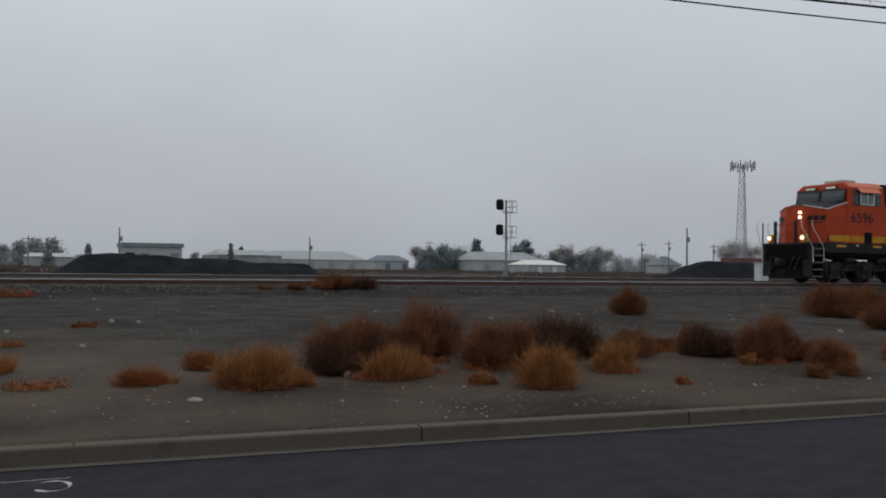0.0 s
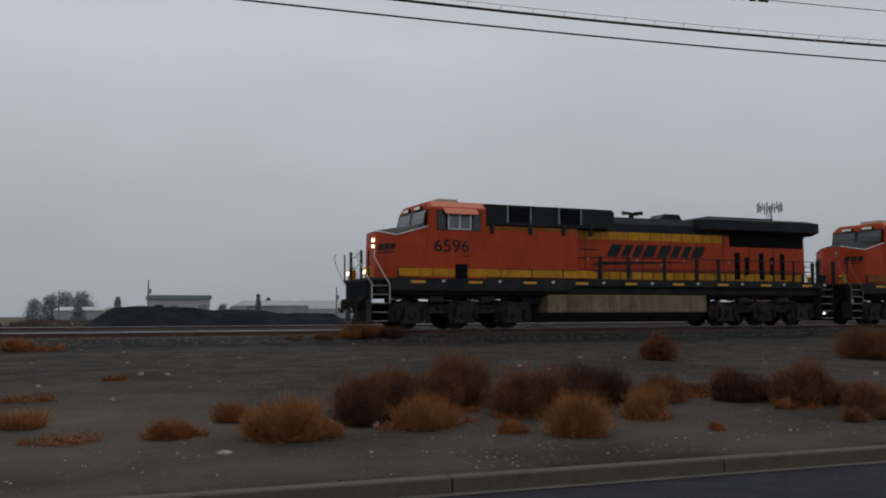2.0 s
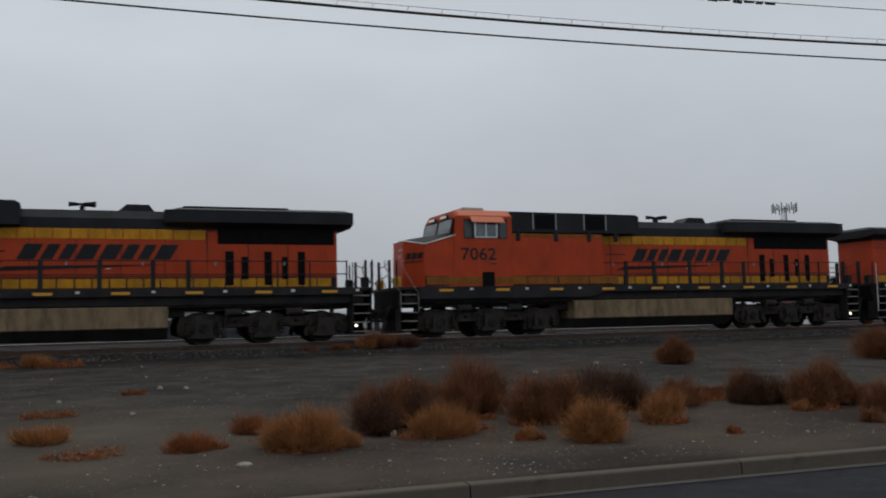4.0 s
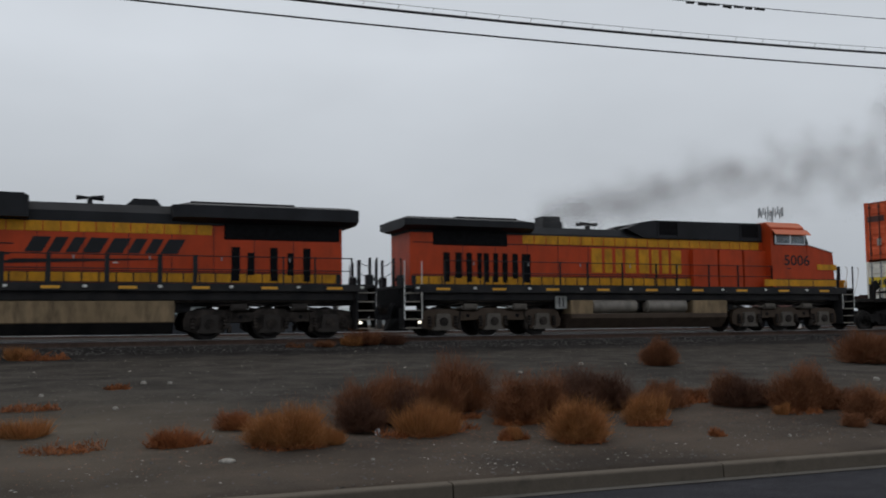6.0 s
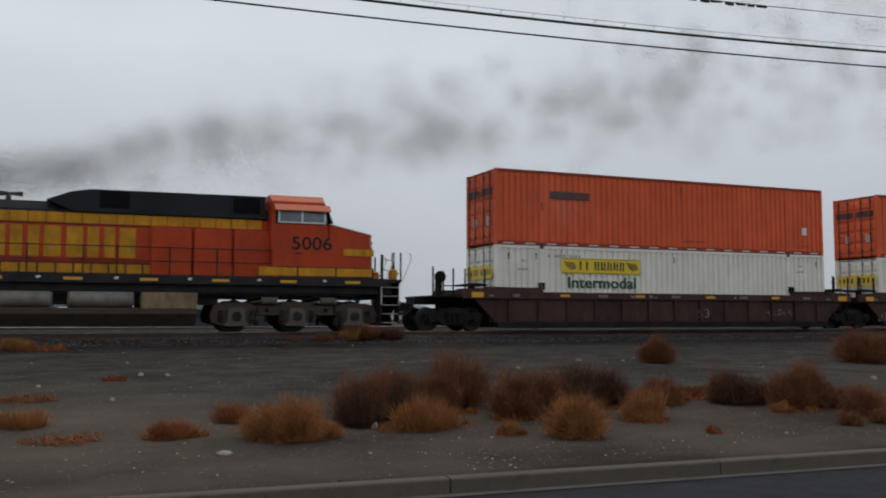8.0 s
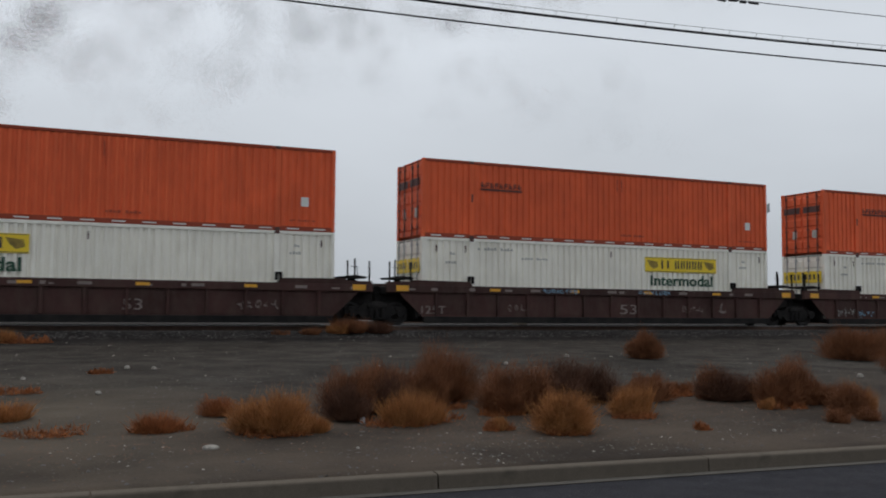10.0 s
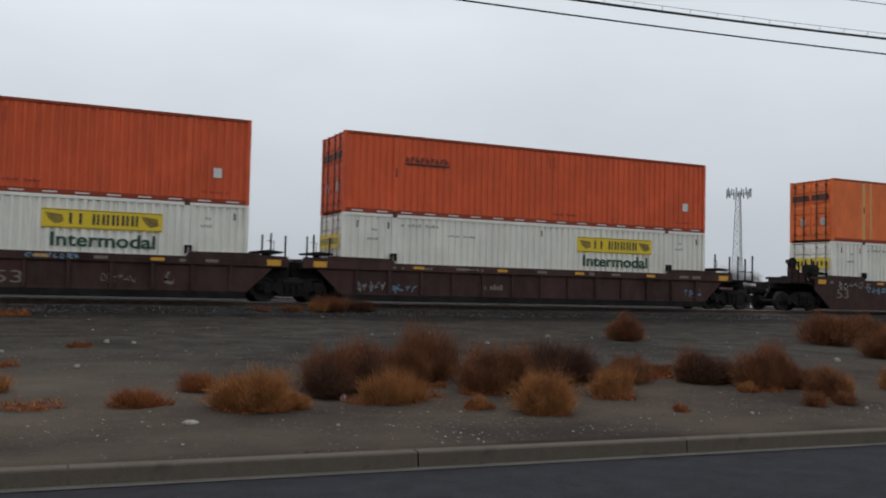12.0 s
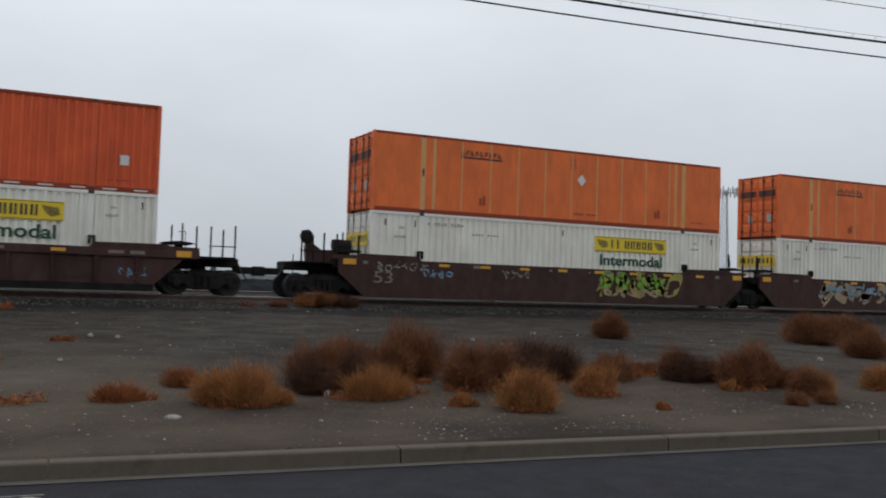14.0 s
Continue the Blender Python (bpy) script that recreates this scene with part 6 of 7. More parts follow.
def shed(name, label, x0, x1, y, depth, eave, ridge, wall_m, roof_m, flat=False, bays=6, open_bays=()):
    root = tagged(new(name), label, "building")
    g = 0.68
    s = Solid()
    s.box(x0, x1, y, y + depth, g - 0.5, eave, 0.0)
    w = part("wall", s, wall_m, root)
    s = Solid()
    if flat:
        s.box(x0 - 0.5, x1 + 0.5, y - 0.6, y + depth + 0.6, eave, ridge, 0.05)
    else:
        m = y + depth / 2
        s.loft([[(x0 - 0.4, y - 0.5, eave - 0.1), (x1 + 0.4, y - 0.5, eave - 0.1), (x1 + 0.4, y + depth + 0.5, eave - 0.1), (x0 - 0.4, y + depth + 0.5, eave - 0.1)],
                [(x0 + (ridge - eave) * 1.2, m - 0.1, ridge), (x1 - (ridge - eave) * 1.2, m - 0.1, ridge), (x1 - (ridge - eave) * 1.2, m + 0.1, ridge),
                 (x0 + (ridge - eave) * 1.2, m + 0.1, ridge)]])
    part("roof", s, roof_m, root)
    bw = (x1 - x0) / bays
    for i in range(bays):
        q = Solid()
        q.box(x0 + (i + 0.2) * bw, x0 + (i + 0.8) * bw, y - 0.06, y + 0.02, g, g + (eave - g) * 0.72, 0.02)
        # an open bay is a black panel, shade put into its colour
        part("bay_door", q, M_VOID if i in open_bays else roof_m if i % 2 else wall_m, root)
        q = Solid()
        q.box(x0 + i * bw - 0.1, x0 + i * bw + 0.1, y - 0.10, y + 0.02, g, eave)
        part("pilaster", q, wall_m, root)


def tree(label, x, y, height, width, leaf_m, bare, seed, conifer=False, count=1500):
    """A tapered trunk with limbs, and a crown of small leaves or twigs with gaps."""
    rng = random.Random(seed)
    root = tagged(new("tree"), label, "tree", "distant trees")
    z0 = 0.66
    s = Solid()
    r = height * 0.022
    s.tube((0, 0, -0.2), (0, 0, height * 0.55), r, 7, r * 0.6)
    s.tube((0, 0, height * 0.55), (0.05 * width, 0, height * 0.92), r * 0.6, 6, r * 0.15)
    tips = []
    for i in range(13):
        a, h = rng.uniform(0, 6.28), height * rng.uniform(0.22, 0.6)
        reach = width * 0.5 * rng.uniform(0.5, 0.95) * ((1 - h / height) * 1.4 if conifer else 1)
        b = (reach * math.cos(a), reach * math.sin(a), h + (height * 0.05 if conifer else (height - h) * rng.uniform(0.35, 0.85)))
        s.tube((0, 0, h), b, r * 0.35, 5, r * 0.08)
        tips.append(b)
    part("trunk", s, M_BARK, root)
    c = Solid()
    clumps = []
    for i in range(70 if conifer else 40):
        if conifer:
            h = rng.uniform(0.03, 0.97)
            a = rng.uniform(0, 6.28)
            k = width * 0.5 * (1 - h ** 2.2) * rng.uniform(0.3, 1.0) + 0.05
            clumps.append((k * math.cos(a), k * math.sin(a), h * height, width * 0.12))
        else:
            b = rng.choice(tips)
            f = rng.uniform(0.55, 1.05)
            clumps.append((b[0] * f, b[1] * f, b[2] * rng.uniform(0.88, 1.06), width * rng.uniform(0.07, 0.16)))
    for i in range(count):
        cx, cy, cz, cr = rng.choice(clumps)
        p = Vector((rng.gauss(cx, cr), rng.gauss(cy, cr), max(0.1, rng.gauss(cz, cr * 0.8))))
        d = Vector((rng.gauss(0, 1), rng.gauss(0, 1), rng.gauss(0.4, 0.8))).normalized()
        side = d.orthogonal().normalized()
        ln, wd = (0.8, 0.022) if bare else (0.62, 0.26)
        ln *= height / 8
        wd *= height / 8
        c.add([p - side * wd, p + side * wd, p + d * ln], [(0, 1, 2)])
    part("crown", c, leaf_m, root, "", tidy=False)
    root.location = (x, y, z0)


def utility_pole(x, y, top, arm=True, group="distant utility poles"):
    root = tagged(new("utility_pole"), "weathered wooden utility pole with crossarm", "utility pole", group)
    s = Solid()
    s.tube((0, 0, -0.5), (0, 0, top), 0.16, 8, 0.10)
    part("shaft", s, M_POLE, root)
    if arm:
        s = Solid()
        s.box(-1.1, 1.1, -0.06, 0.06, top - 0.75, top - 0.60, 0.01)
        part("crossarm", s, M_POLE, root)
        for dx in (-0.95, -0.4, 0.4, 0.95):
            q = Solid()
            q.tube((dx, 0, top - 0.6), (dx, 0, top - 0.42), 0.05, 8, 0.03)
            part("insulator", q, M_GALV, root)
    s = Solid()
    s.tube((0.28, 0, top - 2.1), (0.28, 0, top - 1.35), 0.2, 10)
    part("transformer", s, M_GALV, root)
    root.location = (x, y, ground_z(x, y))
    return root


def radio_tower(x, y, top):
    """A three-legged lattice mast with a ring of panel antennas."""
    root = tagged(new("radio_tower"), "grey lattice cell tower with a ring of antennas", "tower")
    h = top - 0.68
    def corner(i, z):
        r = 1.95 - 1.25 * z / h
        a = 2 * math.pi * i / 3 + 0.5
        return (r * math.cos(a), r * math.sin(a), z)
    for i in range(3):
        s = Solid()
        s.tube(corner(i, -0.3), corner(i, h - 1.0), 0.13, 6, 0.08)
        part("leg", s, M_TOWER, root)
    n = 18
    for k in range(n):
        z0, z1 = (h - 1) * k / n, (h - 1) * (k + 1) / n
        s = Solid()
        for i in range(3):
            s.tube(corner(i, z0), corner((i + 1) % 3, z1), 0.045, 5)
            s.tube(corner((i + 1) % 3, z0), corner(i, z1), 0.045, 5)
            s.tube(corner(i, z1), corner((i + 1) % 3, z1), 0.04, 5)
        part("lattice_bay", s, M_TOWER, root)
    s = Solid()
    for i in range(12):
        a, b = 2 * math.pi * i / 12, 2 * math.pi * (i + 1) / 12
        s.tube((2.8 * math.cos(a), 2.8 * math.sin(a), h - 1.6), (2.8 * math.cos(b), 2.8 * math.sin(b), h - 1.6), 0.06, 5)
        if i % 2 == 0:
            s.tube((0, 0, h - 1.4), (2.8 * math.cos(a), 2.8 * math.sin(a), h - 1.6), 0.05, 5)
    part("antenna_ring", s, M_TOWER, root)
    for i in range(15):
        a = 2 * math.pi * i / 15
        q = Solid()
        x1, y1 = 3.05 * math.cos(a), 3.05 * math.sin(a)
        q.box(x1 - 0.14, x1 + 0.14, y1 - 0.14, y1 + 0.14, h - 2.8 + 0.3 * (i % 3), h - 0.4 + 0.3 * (i % 2), 0.04)
        part("panel_antenna", q, M_TOWER, root)
    root.location = (x, y, 0.68)


shed("flat_roofed_shed", "white flat-roofed shed with a dark open bay and teal fascia", 28.2, 46.0, 300, 14, 7.0, 8.3, M_PALE, M_TEAL, True, 4, (0,))
shed("long_warehouse", "long pale grey warehouse with low hipped roof", 88, 126, 350, 40, 4.4, 7.9, M_PALE, M_GREYROOF, False, 9)
shed("grey_warehouse", "grey-green warehouse end with a low roof", 66.5, 90, 346, 36, 5.6, 7.7, M_GREYROOF, M_GREYROOF, False, 5)
shed("low_white_building", "long low white farm building", 0.5, 11.4, 240, 8, 3.3, 4.1, M_PALE, M_PALE, False, 5)
shed("small_house", "small grey house among bare trees", 111, 123.5, 300, 9, 3.9, 5.8, M_PALE, M_DARKROOF, False, 4)
shed("long_shed", "long pale shed with grey metal roof", 108.5, 130.5, 220, 12, 4.0, 6.2, M_PALE, M_GREYROOF, False, 7)
shed("domed_hall", "pale hall with rounded grey roof", 131, 143, 270, 20, 5.6, 9.4, M_PALE, M_PALE, False, 4)
shed("open_awning", "white flat awning over open bays", 103, 112.6, 180, 9, 2.7, 3.7, M_PALE, M_WHITE, False, 5)
shed("small_hut", "small pale hut with blue-grey roof", 154.5, 161.6, 200, 6, 3.2, 5.5, M_PALE, M_DARKROOF, False, 3)
tagged(part("freight_box", Solid().box(116, 128, 130, 132.6, 0.9, 4.1, 0.05), M_REDBOX), "weathered red-brown freight box behind the rock heap", "container")
for i, (x, y, h, w, kind) in enumerate([
        (-0.5, 260, 6.0, 5.5, "thicket"), (3.2, 262, 6.6, 6.0, "thicket"), (7.0, 258, 6.6, 6.0, "thicket"), (5.2, 259, 5.4, 6.0, "thicket"), (-5.5, 330, 6.2, 6.0, "thicket"), (20.1, 330, 7.4, 2.0, "fir"),
        (5.6, 236, 3.6, 3.0, "fir"), (69.5, 340, 9.0, 1.6, "fir"), (84, 390, 8.6, 2.2, "fir"), (109.4, 260, 7.6, 5.5, "bare"), (101, 230, 6.0, 6.0, "fir"), (105, 230, 6.6, 7.0, "fir"),
        (109, 231, 6.0, 6.5, "fir"), (98.8, 229, 5.2, 4.5, "fir"), (112, 232, 5.2, 5.0, "fir"), (133.4, 240, 7.6, 5.5, "fir"), (137, 241, 9.2, 5.0, "fir"), (131, 262, 9.8, 4.0, "fir"), (146, 240, 6.0, 6.5, "fir"),
        (151, 240, 6.4, 6.5, "fir"), (156, 241, 6.0, 6.5, "fir"), (161, 240, 5.8, 6.5, "fir"), (167, 250, 8.4, 6.0, "bare"), (172, 251, 8.0, 6.5, "bare"), (147.5, 236, 7.8, 5, "bare"),
        (183, 260, 5.0, 8, "thicket"), (189, 262, 4.6, 8, "thicket"), (196, 262, 5.4, 8, "thicket"), (176, 262, 4.4, 8, "thicket"), (142, 242, 4.6, 7, "thicket"), (178, 200, 8.6, 7, "bare"), (183, 202, 9.2, 7, "bare"), (188, 201, 8.0, 7, "bare"),
        (203, 270, 5.5, 9, "thicket"), (212, 280, 5.8, 10, "thicket"), (58, 345, 5.5, 4, "bare"), (128, 300, 5.6, 5, "bare"), (16, 300, 3.8, 4, "bare")]):
    lab, leaf_m = {"bare": ("bare leafless tree on the far side of the field, paled for haze", M_TWIG), "fir": ("grey-green evergreen beyond the yard, paled for haze", M_EVER),
                   "thicket": ("thicket of bare branches beyond the field, paled for haze", M_HAZE)}[kind]
    tree(lab, x, y, h, w, leaf_m, kind == "bare", 50 + i, kind != "bare", 6500 if kind == "bare" else 2600)
for x, y, top in ((13.6, 150, 6.6), (43.8, 150, 5.8), (1.1, 200, 6.4), (100.5, 230, 8.3), (142.2, 230, 8.4), (126.3, 170, 7.3), (133.8, 170, 7.7), (146.7, 170, 7.3), (89.9, 110, 7.3)):
    utility_pole(x, y, top, arm=x not in (13.6, 43.8, 89.9))
radio_tower(173.6, 190, 31.0)


def field_weeds():
    """Dry knee-high weeds in drifts over the far field."""
    rng = random.Random(91)
    c = Solid()
    while len(c.f) < 9000:
        x, y = rng.uniform(-5, 190), rng.uniform(100, 240)
        if noise.noise((x * 0.03, y * 0.06, 2)) < rng.uniform(-0.25, 0.3):
            continue
        z, h = ground_z(x, y), rng.uniform(0.25, 0.75)
        for k in range(4):
            px, py = x + rng.gauss(0, 0.5), y + rng.gauss(0, 0.5)
            c.add([(px - 0.16, py, z), (px + 0.16, py + 0.05, z), (px + rng.gauss(0, 0.18), py, z + h * rng.uniform(0.6, 1.1))], [(0, 1, 2)])
    tagged(part("field_weeds", c, mat("dry_field_weeds", (0.125, 0.095, 0.078), 0.9, scale=0.08, vary=0.5, bump=0), None, "", False), "drifts of dry brown weeds on the far field", "", "", "stuff")


field_weeds()

# ---------------------------------------------------------------- dry bushes and grass tufts
def straw(name, rgb):
    m = mat(name, rgb, 0.9, scale=3.0, vary=0.3, bump=0, spec=0.2)
    n, l = m.node_tree.nodes, m.node_tree.links
    b = n["Principled BSDF"]
    old = b.inputs["Base Color"].links[0].from_socket
    geo, mr, sc = n.new("ShaderNodeNewGeometry"), n.new("ShaderNodeMapRange"), n.new("ShaderNodeVectorMath")
    mr.inputs["To Min"].default_value, mr.inputs["To Max"].default_value = 0.72, 1.35
    l.new(geo.outputs["Random Per Island"], mr.inputs["Value"])
    sc.operation = "SCALE"
    l.new(old, sc.inputs[0])
    l.new(mr.outputs[0], sc.inputs["Scale"])
    l.new(sc.outputs[0], b.inputs["Base Color"])
    return m


M_GOLD = straw("straw_gold", (0.32, 0.140, 0.050))
M_RUSTY = straw("straw_rust", (0.185, 0.076, 0.035))
M_MAROON = straw("straw_maroon", (0.105, 0.050, 0.031))
M_RED = straw("straw_red", (0.25, 0.088, 0.032))


def bush(label, x, y, width, height, material, seed, form="dome", density=1.0):
    """A dry bush of fine bent stems; form: dome, grass or mat."""
    rng = random.Random(seed)
    root = tagged(new("dry_bush"), label, "bush", "dry bushes")
    c = Solid()
    if form == "dome":
        width, height = width * 1.24, height * 1.10
    r = width / 2
    count = int(density * {"dome": 12500, "grass": 4600, "mat": 2600}[form] * max(0.3, min(1.6, width * height / 0.55)))
    for i in range(count):
        a = rng.uniform(0, 6.283)
        thin = 1.0
        if form == "dome":
            # fine twigs that fan up and out from the root, thick inside and fraying towards the rim
            lift = math.asin(rng.random() ** 0.8)
            d = Vector((math.cos(a) * math.cos(lift), math.sin(a) * math.cos(lift), math.sin(lift)))
            lump = 0.88 + 0.46 * noise.noise((d.x * 1.7 + seed, d.y * 1.7, d.z * 1.7)) + 0.16 * noise.noise((d.x * 5 + seed, d.y * 5, d.z * 5))
            k = rng.triangular(0.10, 1.10, 0.60) * lump
            wide = 1.0 - 0.35 * max(0, 0.35 - d.z)
            p0 = Vector((d.x * r * k * wide, d.y * r * k * wide, (0.04 + 0.90 * d.z) * height * k))
            way = (d * 0.8 + Vector((rng.gauss(0, 0.42), rng.gauss(0, 0.42), abs(rng.gauss(0.55, 0.35))))).normalized()
            thin = 1.15 - 0.5 * k
            p2 = p0 + way * width * (rng.uniform(0.05, 0.14) if rng.random() > 0.10 else rng.uniform(0.13, 0.24))
        elif form == "grass":
            bx, by = r * 0.75 * math.sqrt(rng.random()) * math.cos(a), r * 0.75 * math.sqrt(rng.random()) * math.sin(a)
            p0 = Vector((bx, by, 0))
            p2 = Vector((bx * 1.3 + rng.gauss(0, 0.12) * width, by * 1.3 + rng.gauss(0, 0.12) * width, height * rng.uniform(0.35, 1.0) * (0.95 + 0.7 * noise.noise((bx * 6 + seed, by * 6, 1)))))
        else:
            k = math.sqrt(rng.random())
            bx, by = r * k * math.cos(a), r * 0.55 * k * math.sin(a)
            top = height * max(0.0, 0.35 + 1.3 * noise.noise((bx * 5 + seed, by * 5, 0)))
            if top <= 0:
                continue
            p0 = Vector((bx, by, top * rng.uniform(0, 0.7)))
            p2 = p0 + Vector((rng.gauss(0, 0.03), rng.gauss(0, 0.03), rng.gauss(0.03, 0.035)))
        p0.z, p2.z = max(p0.z, 0.0), max(p2.z, 0.004)
        mid = (p0 + p2) / 2 + Vector((rng.gauss(0, 1), rng.gauss(0, 1), rng.gauss(0, 0.6))) * 0.016
        mid.z = max(mid.z, 0.003)
        side = (p2 - p0).cross(Vector((rng.gauss(0, 1), rng.gauss(0, 1), rng.gauss(0, 1))))
        side = side.normalized() * (0.0021 * thin if form == "dome" else 0.0044 if form == "mat" else 0.0026) * rng.uniform(0.6, 1.5) * (2.0 if y > 17 else 1.0)
        c.add([p0 - side, p0 + side, mid + side, mid - side, p2], [(0, 1, 2, 3), (3, 2, 4)])
    part("foliage", c, material, root, "", tidy=False)
    if form != "mat":
        s = Solid()
        for i in range(9):
            a, l2 = rng.uniform(0, 6.283), rng.uniform(0.35, 0.75)
            s.tube((0, 0, -0.02), (math.cos(a) * r * l2 * 0.6, math.sin(a) * r * l2 * 0.6, height * l2), 0.006, 5, 0.002)
        part("stalk", s, M_MAROON, root)
    root.location = (x, y, ground_z(x, y) - 0.012)


GOLD_L, RUST_L = "straw-gold dry bush on grey dirt", "rust-brown dry tumbleweed bush on grey dirt"
MAROON_L, RED_L = "dark maroon dry bush on grey dirt", "low reddish dead weeds on the dirt"
BUSHES = [
    # by the kerb
    (GOLD_L, 2.70, 11.12, 0.92, 0.47, M_GOLD, "dome"), (GOLD_L, 2.42, 11.22, 0.62, 0.40, M_GOLD, "dome"), (RED_L, 2.62, 10.98, 0.95, 0.12, M_RED, "mat"), (GOLD_L, 3.18, 11.15, 0.34, 0.22, M_GOLD, "grass"),
    (RED_L, 2.27, 12.78, 0.52, 0.28, M_RED, "dome"), (RED_L, 1.36, 11.70, 0.64, 0.26, M_RED, "grass"), (RED_L, 1.42, 11.65, 0.80, 0.13, M_RED, "mat"),
    (RED_L, 0.12, 11.75, 0.95, 0.14, M_RED, "mat"), (GOLD_L, -0.36, 13.3, 0.74, 0.28, M_GOLD, "grass"), (RED_L, -0.32, 15.7, 0.85, 0.14, M_RED, "mat"),
    # the long clump
    (MAROON_L, 3.88, 12.10, 0.72, 0.50, M_MAROON, "dome"), (RUST_L, 4.10, 12.6, 0.85, 0.66, M_RUSTY, "dome"), (RUST_L, 4.78, 13.2, 1.15, 0.60, M_RUSTY, "dome"), (MAROON_L, 4.60, 12.45, 0.80, 0.50, M_MAROON, "dome"),
    (RUST_L, 5.92, 13.45, 1.12, 0.80, M_RUSTY, "dome"), (RUST_L, 5.40, 13.0, 0.80, 0.58, M_RUSTY, "dome"), (GOLD_L, 4.52, 11.50, 0.80, 0.44, M_GOLD, "grass"), (GOLD_L, 4.85, 11.55, 0.5, 0.30, M_GOLD, "grass"),
    (RED_L, 4.45, 11.45, 1.15, 0.16, M_RED, "mat"), (RED_L, 5.05, 11.6, 0.65, 0.16, M_RED, "mat"), (RED_L, 5.50, 12.5, 0.7, 0.16, M_RED, "mat"),
    (RUST_L, 6.20, 11.95, 0.80, 0.66, M_RUSTY, "dome"), (RUST_L, 6.60, 11.90, 0.72, 0.70, M_RUSTY, "dome"), (RED_L, 6.05, 11.75, 0.7, 0.13, M_RED, "mat"),
    (MAROON_L, 7.85, 12.95, 0.85, 0.66, M_MAROON, "dome"), (MAROON_L, 8.35, 12.95, 0.80, 0.60, M_MAROON, "dome"), (MAROON_L, 7.45, 12.5, 0.7, 0.5, M_MAROON, "dome"),
    (GOLD_L, 6.15, 10.25, 0.80, 0.55, M_GOLD, "dome"), (RED_L, 6.15, 10.1, 0.62, 0.10, M_RED, "mat"),
    (GOLD_L, 7.72, 11.15, 0.52, 0.44, M_GOLD, "dome"), (GOLD_L, 7.98, 11.25, 0.48, 0.48, M_GOLD, "grass"), (RED_L, 7.75, 11.0, 0.72, 0.12, M_RED, "mat"),
    (RUST_L, 9.05, 12.6, 0.62, 0.50, M_RUSTY, "dome"), (RUST_L, 9.40, 12.8, 0.60, 0.46, M_RUSTY, "dome"), (RUST_L, 8.45, 11.9, 0.5, 0.45, M_RUSTY, "dome"),
    (RED_L, 10.1, 13.05, 0.75, 0.24, M_RED, "mat"), (RED_L, 10.5, 13.5, 0.5, 0.26, M_RUSTY, "grass"), (RED_L, 9.5, 12.8, 0.9, 0.16, M_RED, "mat"),
    (RED_L, 5.47, 10.70, 0.42, 0.14, M_RED, "mat"), (GOLD_L, 5.48, 10.72, 0.20, 0.18, M_GOLD, "grass"),
    # towards the far end of the verge
    (MAROON_L, 10.45, 12.30, 0.78, 0.50, M_MAROON, "dome"), (RUST_L, 10.35, 12.5, 0.55, 0.60, M_RUSTY, "dome"), (MAROON_L, 10.85, 12.20, 0.60, 0.40, M_MAROON, "dome"), (RUST_L, 10.85, 11.45, 0.75, 0.66, M_RUSTY, "dome"),
    (RUST_L, 11.25, 11.55, 0.70, 0.70, M_RUSTY, "dome"), (GOLD_L, 11.5, 11.5, 0.4, 0.5, M_RUSTY, "grass"), (RUST_L, 11.75, 11.4, 0.50, 0.44, M_RUSTY, "dome"), (GOLD_L, 10.33, 11.18, 0.24, 0.18, M_GOLD, "grass"), (RED_L, 10.7, 11.2, 0.95, 0.10, M_RED, "mat"),
    (RUST_L, 11.30, 10.50, 0.62, 0.50, M_RUSTY, "dome"), (GOLD_L, 11.60, 10.55, 0.50, 0.46, M_GOLD, "grass"), (RED_L, 10.40, 9.85, 0.36, 0.22, M_RUSTY, "dome"), (RUST_L, 11.00, 9.86, 0.36, 0.20, M_RUSTY, "dome"),
    (GOLD_L, 13.54, 11.0, 0.72, 0.46, M_GOLD, "dome"), (RED_L, 13.5, 10.85, 0.7, 0.14, M_RED, "mat"), (RED_L, 8.05, 9.85, 0.28, 0.10, M_RED, "mat"), (RED_L, 12.1, 11.1, 0.6, 0.08, M_RED, "mat"),
    # out on the lot
    (RUST_L, 14.62, 20.2, 0.92, 0.68, M_RUSTY, "dome"), (RUST_L, 20.45, 18.8, 1.55, 0.90, M_RUSTY, "dome"), (RUST_L, 18.5, 15.45, 1.05, 0.68, M_RUSTY, "dome"), (RUST_L, 22.6, 19.4, 1.2, 0.70, M_RUSTY, "dome"), (RUST_L, 27.0, 20.5, 1.6, 0.8, M_RUSTY, "dome"),
    (RED_L, 1.16, 19.2, 0.46, 0.09, M_RED, "mat"),
    # along the rails
    (GOLD_L, 9.75, 30.2, 1.25, 0.50, M_RUSTY, "grass"), (GOLD_L, 9.35, 30.1, 0.9, 0.36, M_GOLD, "grass"), (MAROON_L, 10.75, 30.1, 0.95, 0.44, M_MAROON, "grass"), (RED_L, 7.3, 29.9, 0.62, 0.22, M_RUSTY, "mat"), (RED_L, 8.3, 29.95, 0.72, 0.26, M_RUSTY, "grass"),
    (RED_L, -0.3, 28.2, 1.4, 0.36, M_RED, "mat"), (GOLD_L, -0.9, 28.4, 0.8, 0.4, M_GOLD, "grass"), (RED_L, -2.2, 28.3, 1.6, 0.3, M_RED, "mat")]
for k, (lab, x, y, w, h, m, form) in enumerate(BUSHES):
    bush(lab, x, y, w, h, m, 200 + k, form, 0.6 if y > 25 else 0.75 if y > 17 else 1.0)

